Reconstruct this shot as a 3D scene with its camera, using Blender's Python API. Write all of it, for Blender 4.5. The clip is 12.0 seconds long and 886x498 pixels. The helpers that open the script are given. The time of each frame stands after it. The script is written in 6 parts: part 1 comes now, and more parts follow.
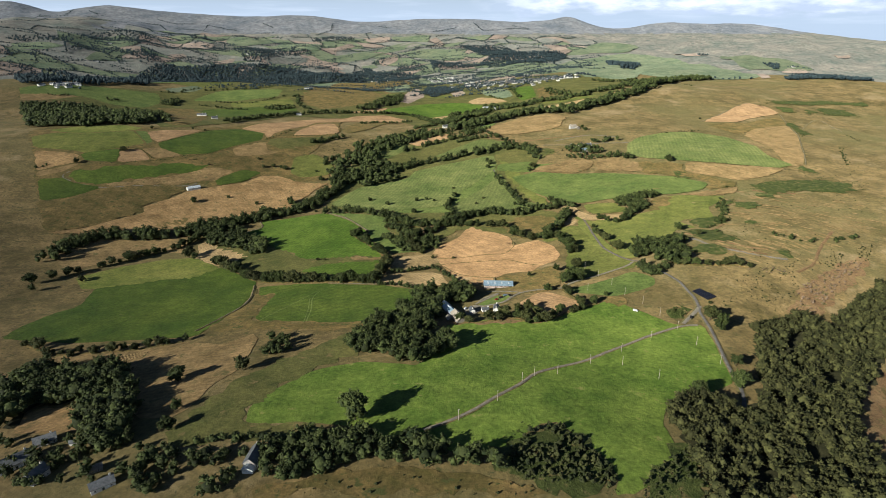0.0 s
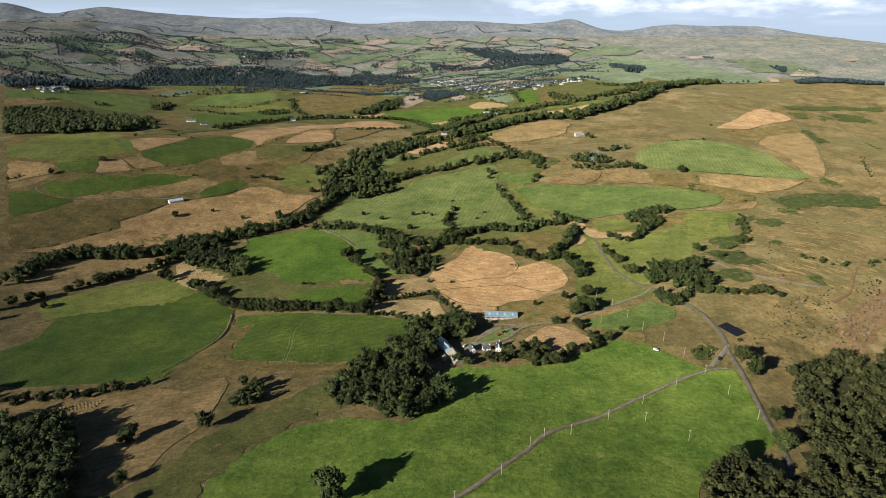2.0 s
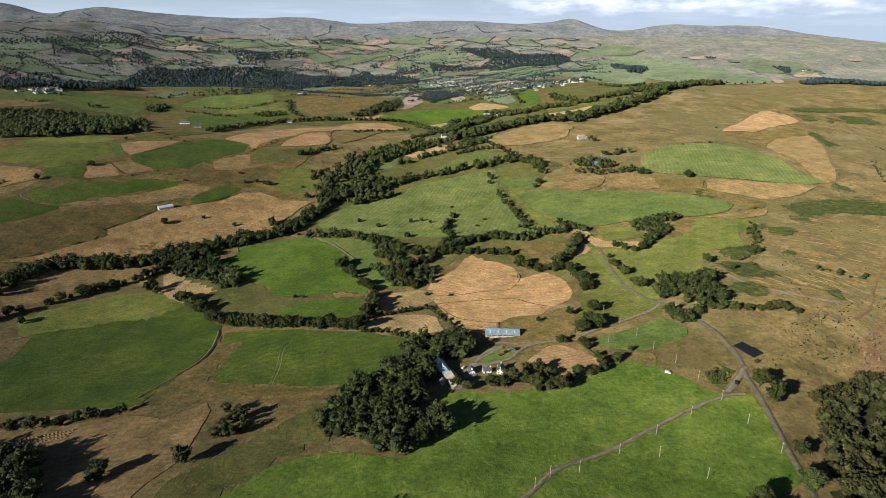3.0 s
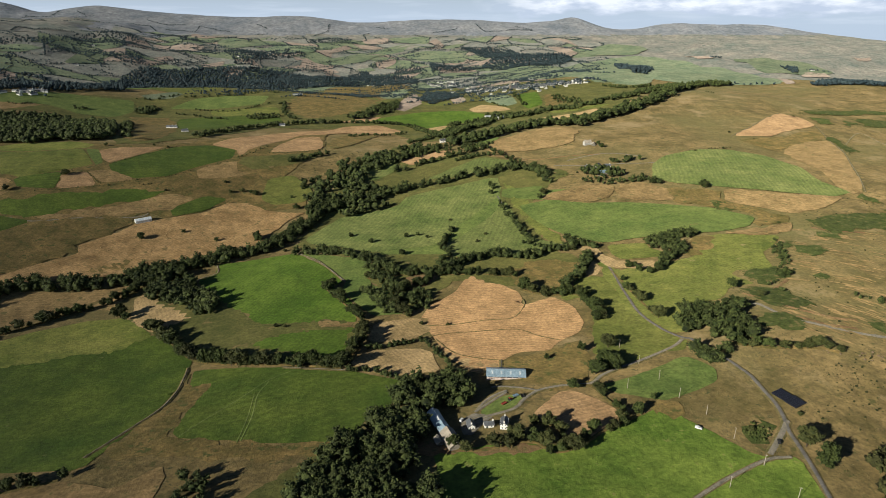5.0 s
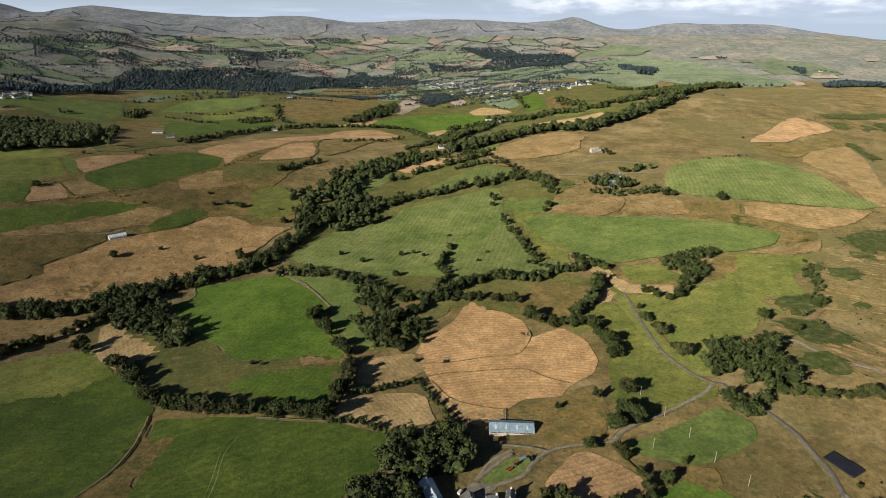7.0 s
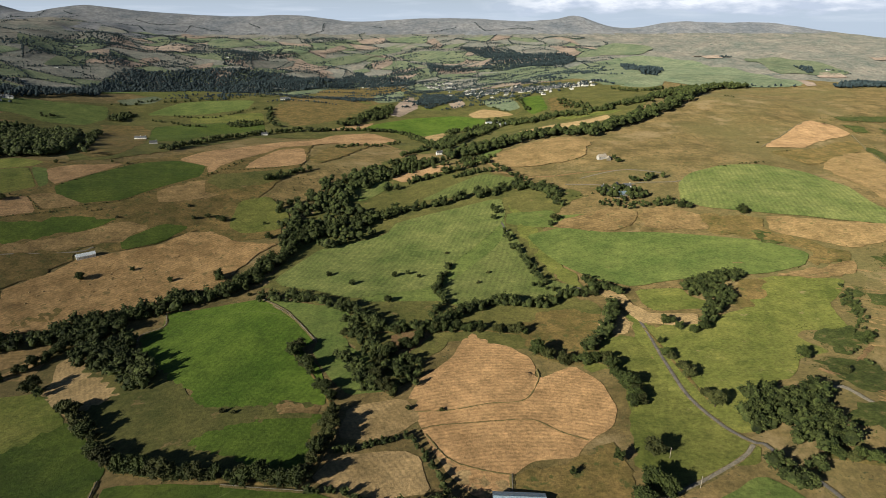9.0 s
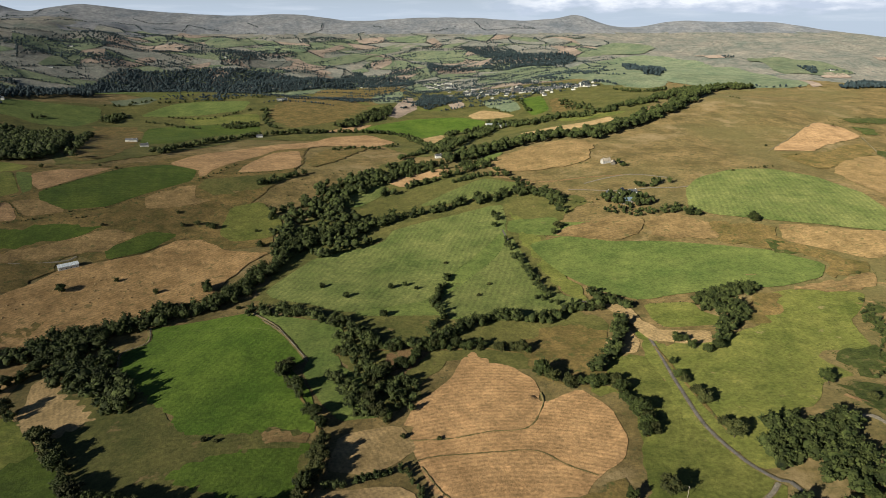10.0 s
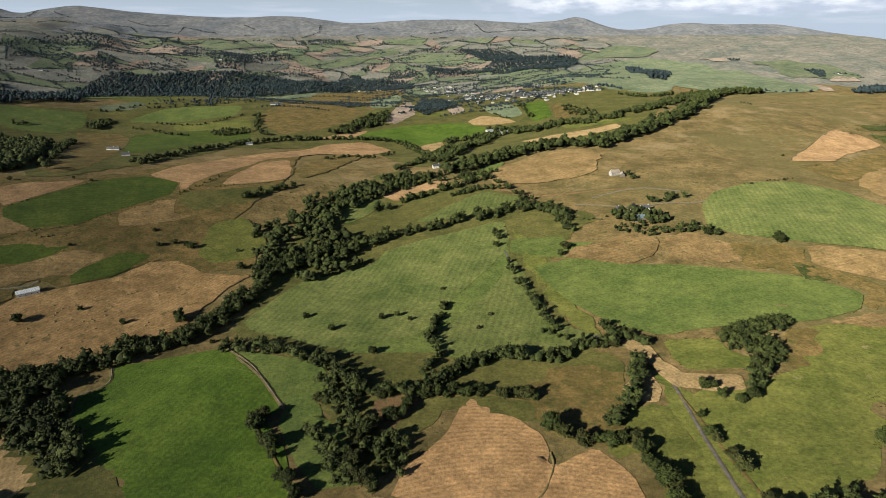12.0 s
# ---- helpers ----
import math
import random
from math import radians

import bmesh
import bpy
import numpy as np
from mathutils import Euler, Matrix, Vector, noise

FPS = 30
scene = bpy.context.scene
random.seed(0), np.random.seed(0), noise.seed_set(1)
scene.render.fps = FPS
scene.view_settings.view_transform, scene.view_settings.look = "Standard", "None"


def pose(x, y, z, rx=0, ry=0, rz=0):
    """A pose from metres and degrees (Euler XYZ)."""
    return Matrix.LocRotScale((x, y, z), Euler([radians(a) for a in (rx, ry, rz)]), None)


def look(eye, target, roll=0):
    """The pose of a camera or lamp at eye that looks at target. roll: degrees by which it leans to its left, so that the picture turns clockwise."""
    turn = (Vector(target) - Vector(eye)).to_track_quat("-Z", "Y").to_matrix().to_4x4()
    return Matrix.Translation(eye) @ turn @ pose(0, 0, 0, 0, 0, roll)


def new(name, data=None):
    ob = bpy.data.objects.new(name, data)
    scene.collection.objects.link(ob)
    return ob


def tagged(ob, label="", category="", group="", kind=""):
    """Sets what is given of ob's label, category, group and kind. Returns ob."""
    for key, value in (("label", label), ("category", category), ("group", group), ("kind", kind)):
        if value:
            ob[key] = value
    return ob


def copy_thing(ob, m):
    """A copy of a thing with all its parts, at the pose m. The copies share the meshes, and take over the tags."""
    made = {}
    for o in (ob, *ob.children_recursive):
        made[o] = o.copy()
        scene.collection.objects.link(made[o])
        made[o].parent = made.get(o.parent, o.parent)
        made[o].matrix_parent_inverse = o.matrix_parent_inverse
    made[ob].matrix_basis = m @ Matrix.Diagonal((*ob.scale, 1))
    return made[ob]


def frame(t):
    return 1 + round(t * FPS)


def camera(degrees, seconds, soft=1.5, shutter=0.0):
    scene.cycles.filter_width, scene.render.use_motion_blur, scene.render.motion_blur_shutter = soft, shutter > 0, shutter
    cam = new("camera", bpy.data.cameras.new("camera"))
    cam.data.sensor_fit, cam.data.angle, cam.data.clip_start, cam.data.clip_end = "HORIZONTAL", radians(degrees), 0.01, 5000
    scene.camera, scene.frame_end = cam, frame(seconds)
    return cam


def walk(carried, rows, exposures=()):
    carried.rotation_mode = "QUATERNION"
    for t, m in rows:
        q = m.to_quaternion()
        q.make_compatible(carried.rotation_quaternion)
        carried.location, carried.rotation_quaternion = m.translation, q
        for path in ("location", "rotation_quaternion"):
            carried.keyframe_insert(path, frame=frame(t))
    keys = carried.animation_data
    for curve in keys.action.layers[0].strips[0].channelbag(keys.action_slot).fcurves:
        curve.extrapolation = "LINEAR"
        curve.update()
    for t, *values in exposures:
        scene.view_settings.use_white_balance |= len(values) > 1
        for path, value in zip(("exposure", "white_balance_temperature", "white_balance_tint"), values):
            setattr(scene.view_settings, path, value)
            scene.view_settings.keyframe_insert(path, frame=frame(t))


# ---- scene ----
import collections
import mathutils.geometry

cam = camera(72.97, 12.0, soft=0.5)
# seconds, x, y, z, pitch, yaw, roll of the flight
PATH = [
    (0, 0.00, 0.00, 279.77, -21.302, -0.123, 0.042),
    (0.5, 1.04, 17.61, 279.77, -21.226, -0.102, 0.089),
    (1, 2.07, 35.22, 279.77, -21.239, -0.092, 0.088),
    (1.5, 3.11, 52.84, 279.81, -21.207, -0.053, 0.024),
    (2, 4.19, 70.47, 279.90, -21.141, -0.048, 0.064),
    (2.5, 5.27, 88.14, 280.02, -21.118, -0.041, 0.063),
    (4.5, 9.34, 159.97, 280.30, -21.335, 0.026, -0.018),
    (5, 10.34, 177.72, 280.25, -21.260, 0.034, 0.037),
    (5.5, 11.32, 195.45, 280.21, -21.191, 0.039, 0.050),
    (6, 12.19, 213.23, 280.22, -21.199, 0.043, 0.028),
    (6.5, 12.99, 231.08, 280.26, -21.240, 0.056, 0.028),
    (7, 13.76, 249.03, 280.30, -21.276, 0.082, -0.002),
    (9, 16.46, 322.24, 279.86, -21.371, 0.028, -0.134),
    (9.5, 17.21, 340.10, 279.88, -21.385, 0.007, -0.111),
    (10, 17.97, 357.88, 279.93, -21.436, 0.009, -0.127),
    (10.5, 18.81, 375.58, 279.98, -21.352, 0.024, -0.104),
    (11, 19.77, 393.25, 280.01, -21.320, 0.026, -0.084),
    (11.5, 20.84, 410.94, 279.96, -21.283, 0.019, -0.079),
    (12, 21.95, 428.61, 279.91, -21.265, 0.022, -0.091),
]
walk(cam, [(t, pose(x, y, z) @ pose(0, 0, 0, 0, 0, yaw) @ pose(0, 0, 0, 90 + pitch) @ pose(0, 0, 0, 0, 0, roll))
           for t, x, y, z, pitch, yaw, roll in PATH],
     exposures=[(0, 0.56, 5650, 9), (2.5, 0.46, 5780, 9), (5, 0.38, 5900, 9), (7, 0.36, 5980, 10), (12, 0.35, 6030, 10)])

# ---- light settings ----
SUN_UP, SUN_ROUND = 22.5, 229.0
SUN_STRENGTH, SKY_STRENGTH = 5.0, 0.031


# ---- world and sun ----
world = bpy.data.worlds.new("sky")
scene.world = world
world.use_nodes = True
wt = world.node_tree
bg = wt.nodes["Background"]
bg.inputs["Strength"].default_value = SKY_STRENGTH
sky = wt.nodes.new("ShaderNodeTexSky")
sky.sky_type, sky.sun_disc = "NISHITA", False
sky.sun_elevation, sky.sun_rotation = radians(SUN_UP), radians(SUN_ROUND)
sky.dust_density, sky.ozone_density = 0.3, 2.5
co = wt.nodes.new("ShaderNodeTexCoord")
dirs = wt.nodes.new("ShaderNodeSeparateXYZ")
wt.links.new(co.outputs["Generated"], dirs.inputs[0])


def sky_noise(size, detail, scale, shift):
    mapping = wt.nodes.new("ShaderNodeMapping")
    mapping.inputs["Scale"].default_value, mapping.inputs["Location"].default_value = scale, shift
    wt.links.new(co.outputs["Generated"], mapping.inputs["Vector"])
    tex = wt.nodes.new("ShaderNodeTexNoise")
    tex.inputs["Scale"].default_value, tex.inputs["Detail"].default_value, tex.inputs["Roughness"].default_value = size, detail, 0.55
    wt.links.new(mapping.outputs[0], tex.inputs["Vector"])
    return tex.outputs["Fac"]


def sky_range(value, lo, hi, a, b):
    node = wt.nodes.new("ShaderNodeMapRange")
    node.inputs["From Min"].default_value, node.inputs["From Max"].default_value = lo, hi
    node.inputs["To Min"].default_value, node.inputs["To Max"].default_value = a, b
    wt.links.new(value, node.inputs["Value"])
    return node.outputs["Result"]


def sky_math(op, a, b):
    node = wt.nodes.new("ShaderNodeMath")
    node.operation = op
    wt.links.new(a, node.inputs[0])
    wt.links.new(b, node.inputs[1])
    return node.outputs[0]


def sky_mix(fac, a, b):
    node = wt.nodes.new("ShaderNodeMix")
    node.data_type = "RGBA"
    for sock, val in (("A", a), ("B", b)):
        if isinstance(val, tuple):
            node.inputs[sock].default_value = (*val, 1)
        else:
            wt.links.new(val, node.inputs[sock])
    wt.links.new(fac, node.inputs["Factor"])
    return node.outputs["Result"]


# pale sky towards the horizon, a bank of cumulus low in the north-east and thin streaks beside it
pale = sky_mix(sky_range(dirs.outputs["Z"], 0.0, 0.14, 0.9, 0.0), sky.outputs[0], (14.6, 16.6, 18.8))
lumps = sky_noise(1.0, 8, (14, 14, 52), (0.6, 0.2, 0.0))
base = sky_math("ADD", sky_range(lumps, 0.3, 0.7, -0.012, 0.012), dirs.outputs["Z"])
bank = sky_math("MULTIPLY", sky_range(base, 0.002, 0.009, 0.0, 1.0), sky_range(dirs.outputs["X"], 0.04, 0.16, 0.0, 1.0))
bank = sky_math("MULTIPLY", bank, sky_range(dirs.outputs["Z"], 0.10, 0.20, 1.0, 0.0))
streaks = sky_range(sky_noise(1.0, 6, (7, 7, 90), (3.1, 0.4, 0.2)), 0.52, 0.75, 0.0, 0.4)
streaks = sky_math("MULTIPLY", streaks, sky_range(dirs.outputs["Z"], 0.10, 0.20, 1.0, 0.0))
tops = sky_range(sky_noise(1.0, 7, (20, 20, 75), (1.7, 0.9, 0.012)), 0.40, 0.60, 0.0, 1.0)
tops = sky_math("MULTIPLY", tops, sky_range(base, 0.006, 0.020, 0.15, 1.0))
cloud = sky_mix(tops, (15.0, 16.4, 18.6), (25.0, 25.0, 25.0))
thin = sky_mix(streaks, pale, (20.5, 21.2, 22.2))
wt.links.new(sky_mix(bank, thin, cloud), bg.inputs["Color"])

sun = new("sun", bpy.data.lights.new("sun", "SUN"))
sun.data.energy, sun.data.angle, sun.data.color = SUN_STRENGTH, radians(0.5), (1.0, 0.90, 0.71)
az = radians(SUN_ROUND)
sun.matrix_world = look((100 * math.sin(az) * math.cos(radians(SUN_UP)), 100 * math.cos(az) * math.cos(radians(SUN_UP)), 100 * math.sin(radians(SUN_UP))), (0, 0, 0))


# ---- materials ----
def surface(name, dark, light, patch=40.0, grain=1.5, rough=0.95, bump=0.4, stripe=0.0, stripe_turn=0.0, stripe_amount=0.3, rings=False, vary=0.12, island=0.0, metal=0.0, fleck=None, gloss=0.2, streak=False):
    """Two colours mixed in patches (metres across) with grain, faint working stripes and a value shift for each piece."""
    m = bpy.data.materials.new(name)
    m.use_nodes = True
    n, l = m.node_tree.nodes, m.node_tree.links
    p = n["Principled BSDF"]
    p.inputs["Roughness"].default_value, p.inputs["Metallic"].default_value = rough, metal
    p.inputs["Specular IOR Level"].default_value = gloss
    p.inputs["Diffuse Roughness"].default_value = 1.0 if rough > 0.7 else 0.0
    c = n.new("ShaderNodeTexCoord")

    def noise_node(size, detail, roughness=0.6):
        t = n.new("ShaderNodeTexNoise")
        t.inputs["Scale"].default_value, t.inputs["Detail"].default_value, t.inputs["Roughness"].default_value = 1.0 / size, detail, roughness
        l.new(c.outputs["Object"], t.inputs["Vector"])
        return t.outputs["Fac"]

    def stretch(fac, lo, hi):
        r = n.new("ShaderNodeMapRange")
        r.inputs["From Min"].default_value, r.inputs["From Max"].default_value = lo, hi
        l.new(fac, r.inputs["Value"])
        return r.outputs["Result"]

    def blend(fac, a, b, mode="MIX", amount=None):
        x = n.new("ShaderNodeMix")
        x.data_type, x.blend_type = "RGBA", mode
        for sock, val in (("A", a), ("B", b)):
            if isinstance(val, tuple):
                x.inputs[sock].default_value = (*val, 1)
            else:
                l.new(val, x.inputs[sock])
        if amount is not None:
            x.inputs["Factor"].default_value = amount
        else:
            l.new(fac, x.inputs["Factor"])
        return x.outputs["Result"]

    big = stretch(noise_node(patch, 5, 0.65), 0.33, 0.67)
    col = blend(big, dark, light)
    fine = stretch(noise_node(grain, 6, 0.75), 0.28, 0.72)
    lo = (0.42, 0.44, 0.44)
    shade = blend(fine, lo, (1.46, 1.43, 1.38))
    col = blend(None, col, shade, "MULTIPLY", 0.9)
    mottle = stretch(noise_node((patch * grain) ** 0.5, 4, 0.7), 0.30, 0.70)
    col = blend(None, col, blend(mottle, (0.68, 0.70, 0.70), (1.25, 1.22, 1.18)), "MULTIPLY", 0.85)
    if fleck:
        spots = stretch(noise_node(fleck[1], 4, 0.7), fleck[2], fleck[2] + 0.08)
        col = blend(spots, col, fleck[0])
    if streak:
        wide = stretch(noise_node(300.0, 8, 0.66), 0.46, 0.66)
        col = blend(wide, col, blend(fine, (0.084, 0.080, 0.029), (0.170, 0.143, 0.056)), amount=None)
        bleached = stretch(noise_node(120.0, 8, 0.7), 0.56, 0.66)
        col = blend(bleached, col, blend(fine, (0.17, 0.125, 0.058), (0.31, 0.235, 0.12)))
        rush = stretch(noise_node(6.0, 4, 0.8), 0.60, 0.68)
        col = blend(rush, col, (0.060, 0.062, 0.026))
    if stripe:
        mpg = n.new("ShaderNodeMapping")
        mpg.inputs["Rotation"].default_value = (0, 0, radians(stripe_turn))
        l.new(c.outputs["Object"], mpg.inputs["Vector"])
        w = n.new("ShaderNodeTexWave")
        w.wave_type = "RINGS" if rings else "BANDS"
        if rings:
            w.rings_direction = "Z"
            mpg.inputs["Location"].default_value = (-60, -545, 0)
        w.inputs["Scale"].default_value, w.inputs["Distortion"].default_value = 0.314 / stripe, 5.0
        w.inputs["Detail"].default_value, w.inputs["Detail Scale"].default_value = 3.0, 0.16
        l.new(mpg.outputs[0], w.inputs["Vector"])
        bands = blend(w.outputs["Fac"], (1 - stripe_amount,) * 3, (1.0 + stripe_amount * 0.5,) * 3)
        col = blend(None, col, bands, "MULTIPLY", 1.0)
    if vary or island:
        h = n.new("ShaderNodeHueSaturation")
        mr = n.new("ShaderNodeMapRange")
        k = max(vary, island)
        mr.inputs["To Min"].default_value, mr.inputs["To Max"].default_value = 1 - k, 1 + k
        if island:
            gq = n.new("ShaderNodeNewGeometry")
            l.new(gq.outputs["Random Per Island"], mr.inputs["Value"])
        else:
            oi = n.new("ShaderNodeObjectInfo")
            l.new(oi.outputs["Random"], mr.inputs["Value"])
        l.new(mr.outputs["Result"], h.inputs["Value"])
        l.new(col, h.inputs["Color"])
        col = h.outputs["Color"]
    l.new(col, p.inputs["Base Color"])
    if bump:
        b = n.new("ShaderNodeBump")
        b.inputs["Strength"].default_value, b.inputs["Distance"].default_value = bump, grain * 0.3
        l.new(fine, b.inputs["Height"])
        l.new(b.outputs[0], p.inputs["Normal"])
    return m


MEADOW = surface("meadow_grass", (0.066, 0.112, 0.015), (0.150, 0.198, 0.034), 45, 3.2, fleck=((0.190, 0.190, 0.055), 12, 0.62))
BRIGHT = surface("lush_grass", (0.052, 0.096, 0.010), (0.100, 0.150, 0.020), 60, 3.0, stripe=5, stripe_turn=20, stripe_amount=0.08)
DEEP = surface("deep_grass", (0.040, 0.070, 0.009), (0.086, 0.116, 0.017), 70, 3.0, fleck=((0.110, 0.118, 0.034), 22, 0.66))
DEEP_TWO = surface("deep_aftermath", (0.046, 0.079, 0.011), (0.094, 0.124, 0.020), 50, 3.0, stripe=9, stripe_turn=60, stripe_amount=0.09)
MID = surface("pasture_grass", (0.076, 0.112, 0.027), (0.145, 0.176, 0.047), 50, 3.0, fleck=((0.172, 0.160, 0.058), 20, 0.66))
LIGHT = surface("dry_pasture_grass", (0.086, 0.105, 0.022), (0.163, 0.166, 0.042), 45, 3.0, fleck=((0.215, 0.180, 0.078), 18, 0.64))
LINED = surface("mown_pasture_grass", (0.092, 0.124, 0.033), (0.176, 0.194, 0.062), 45, 3.0, stripe=7, stripe_turn=15, stripe_amount=0.12)
YELLOW = surface("yellow_pasture_grass", (0.098, 0.124, 0.022), (0.195, 0.198, 0.048), 45, 3.0)
VALE = surface("vale_grass", (0.070, 0.078, 0.021), (0.138, 0.128, 0.040), 45, 3.0, vary=0.05, fleck=((0.175, 0.128, 0.054), 20, 0.62))
OLIVE = surface("rough_olive_grass", (0.086, 0.075, 0.022), (0.205, 0.142, 0.054), 26, 3.0, fleck=((0.070, 0.074, 0.022), 9, 0.56))
STRAW = surface("cut_straw", (0.215, 0.138, 0.058), (0.405, 0.265, 0.122), 30, 3.0, stripe=4.5, stripe_turn=35, stripe_amount=0.09, fleck=((0.158, 0.118, 0.048), 11, 0.57))
STRAW_DULL = surface("dull_stubble", (0.160, 0.113, 0.047), (0.322, 0.220, 0.100), 26, 3.0, stripe=6, stripe_turn=80, stripe_amount=0.08, fleck=((0.125, 0.106, 0.040), 13, 0.58))
STRAW_PALE = surface("pale_stubble", (0.250, 0.180, 0.084), (0.415, 0.297, 0.150), 30, 2.5, stripe=4, stripe_turn=-30, stripe_amount=0.10)
STRAW_TAN = surface("tan_stubble", (0.255, 0.162, 0.080), (0.435, 0.282, 0.146), 34, 2.5, stripe=4.5, stripe_turn=70, stripe_amount=0.12)
SWIRL = surface("swathed_hay", (0.290, 0.180, 0.084), (0.455, 0.285, 0.138), 26, 2.5, stripe=4.5, rings=True, stripe_amount=0.12)
BRACKEN = surface("bracken", (0.036, 0.052, 0.012), (0.095, 0.108, 0.030), 9, 1.8, bump=0.9, fleck=((0.150, 0.118, 0.048), 9, 0.58))
EARTH = surface("red_earth", (0.154, 0.095, 0.047), (0.238, 0.158, 0.077), 14, 1.2, bump=0.8, fleck=((0.101, 0.090, 0.032), 7, 0.56))
ROCK = surface("pinkish_rock", (0.150, 0.105, 0.066), (0.290, 0.212, 0.142), 6, 1.2, bump=1.0, vary=0.1, fleck=((0.080, 0.078, 0.026), 7, 0.54))
MOOR = surface("dry_hill_grass", (0.092, 0.075, 0.027), (0.245, 0.176, 0.078), 48, 4.0, vary=0, fleck=((0.080, 0.074, 0.025), 11, 0.57), streak=True)
ASPHALT = surface("worn_asphalt", (0.088, 0.082, 0.076), (0.145, 0.134, 0.122), 6, 0.4, vary=0, rough=0.95)
GRAVEL = surface("pale_gravel", (0.130, 0.118, 0.095), (0.225, 0.200, 0.160), 5, 0.5, vary=0)
BANK = surface("uncut_bank_grass", (0.086, 0.082, 0.030), (0.200, 0.151, 0.066), 6, 1.0, bump=0.8)
LEAF = surface("broad_leaves", (0.013, 0.022, 0.006), (0.074, 0.093, 0.024), 2.2, 0.7, 0.75, 0.8, vary=0.32)
LEAF_OLIVE = surface("dusty_leaves", (0.022, 0.030, 0.008), (0.086, 0.090, 0.028), 2.2, 0.7, 0.75, 0.8, vary=0.32)
LEAF_WOOD = surface("wood_leaves", (0.017, 0.028, 0.008), (0.086, 0.104, 0.030), 7, 0.9, 0.78, 0.9, island=0.5)
# blue cast of distance haze painted into the leaves of far trees
LEAF_HAZED = surface("hazed_wood_leaves", (0.024, 0.041, 0.050), (0.056, 0.080, 0.086), 40, 2.0, 0.8, 0.6, island=0.35)
LEAF_BROWN = surface("dry_wood_leaves", (0.018, 0.022, 0.007), (0.088, 0.088, 0.030), 7, 0.9, 0.8, 0.9, island=0.5)
GORSE = surface("gorse", (0.020, 0.028, 0.009), (0.060, 0.063, 0.021), 9, 0.8, 0.8, 0.8, island=0.35)
# leaf litter with the shade under the trees painted into its colour
SHADED_LITTER = surface("shaded_leaf_litter", (0.018, 0.020, 0.009), (0.040, 0.038, 0.017), 8, 1.0)
BARK = surface("bark", (0.060, 0.046, 0.032), (0.120, 0.095, 0.068), 1.0, 0.2)
POST_WOOD = surface("weathered_pole", (0.319, 0.275, 0.224), (0.433, 0.380, 0.322), 1.0, 0.2)
STONE = surface("rubble_stone", (0.176, 0.156, 0.124), (0.288, 0.260, 0.212), 3, 0.4, bump=0.8)
WHITEWASH = surface("whitewashed_render", (0.700, 0.690, 0.650), (0.820, 0.810, 0.780), 3, 0.5, bump=0.2, vary=0.08)
RENDER_GREY = surface("grey_render", (0.42, 0.40, 0.37), (0.58, 0.56, 0.52), 3, 0.5, bump=0.2, vary=0.12)
BLOCK_PINK = surface("pinkish_blockwork", (0.576, 0.444, 0.391), (0.792, 0.660, 0.605), 3, 0.5, bump=0.3, stripe=1.2)
SLATE = surface("slate", (0.075, 0.082, 0.092), (0.15, 0.155, 0.165), 2.5, 0.35, 0.65, 0.5, gloss=0.4)
STONE_TILE = surface("stone_tiles", (0.28, 0.245, 0.20), (0.44, 0.39, 0.325), 2.5, 0.35, 0.9, 0.6)
METAL_BLUE = surface("blue_grey_sheet", (0.258, 0.360, 0.448), (0.365, 0.480, 0.576), 5, 0.6, 0.5, 0.15, stripe=0.5, stripe_amount=0.2, metal=0.2, gloss=0.5)
METAL_WHITE = surface("pale_sheet", (0.52, 0.57, 0.63), (0.70, 0.74, 0.78), 5, 0.6, 0.5, 0.15, metal=0.2, gloss=0.5)
SKYLIGHT = surface("roof_light", (0.48, 0.53, 0.56), (0.60, 0.64, 0.67), 2, 0.4, 0.35, 0.0, gloss=0.5)
WINDOW_DARK = surface("window_glass", (0.02, 0.024, 0.03), (0.045, 0.05, 0.058), 2, 0.5, 0.08, 0.0, gloss=0.6)
DOOR_PAINT = surface("dark_painted_door", (0.035, 0.045, 0.04), (0.06, 0.07, 0.06), 1, 0.2, 0.5, 0.1)
BLACK_WRAP = surface("black_silage_wrap", (0.010, 0.011, 0.018), (0.024, 0.026, 0.040), 0.8, 0.15, 0.30, 0.5, gloss=0.6)
HAY = surface("baled_hay", (0.287, 0.206, 0.097), (0.422, 0.310, 0.159), 0.7, 0.12)
CAR_PAINT = surface("white_paint", (0.74, 0.74, 0.74), (0.80, 0.80, 0.80), 2, 0.4, 0.25, 0.0, gloss=0.5)
RED_PAINT = surface("faded_red_paint", (0.24, 0.045, 0.030), (0.34, 0.075, 0.050), 0.6, 0.15, 0.5, 0.1)
RUBBER = surface("tyre_rubber", (0.015, 0.015, 0.015), (0.03, 0.03, 0.03), 0.5, 0.1, 0.85)
# greyer, bluer copies of the field colours, with distance haze painted in
HAZED_GREEN = surface("far_pasture", (0.112, 0.150, 0.092), (0.192, 0.216, 0.134), 90, 8, vary=0.2)
HAZED_STRAW = surface("hazed_stubble", (0.245, 0.196, 0.160), (0.370, 0.295, 0.240), 90, 8, vary=0.15)
HAZED_OLIVE = surface("hazed_rough", (0.142, 0.156, 0.138), (0.240, 0.228, 0.200), 90, 8, vary=0.2)
# far moor and hill grass: aerial haze is mixed into these base colours
HAZED_MOOR = surface("hazed_far_moor", (0.150, 0.168, 0.196), (0.240, 0.244, 0.258), 240, 26, vary=0)
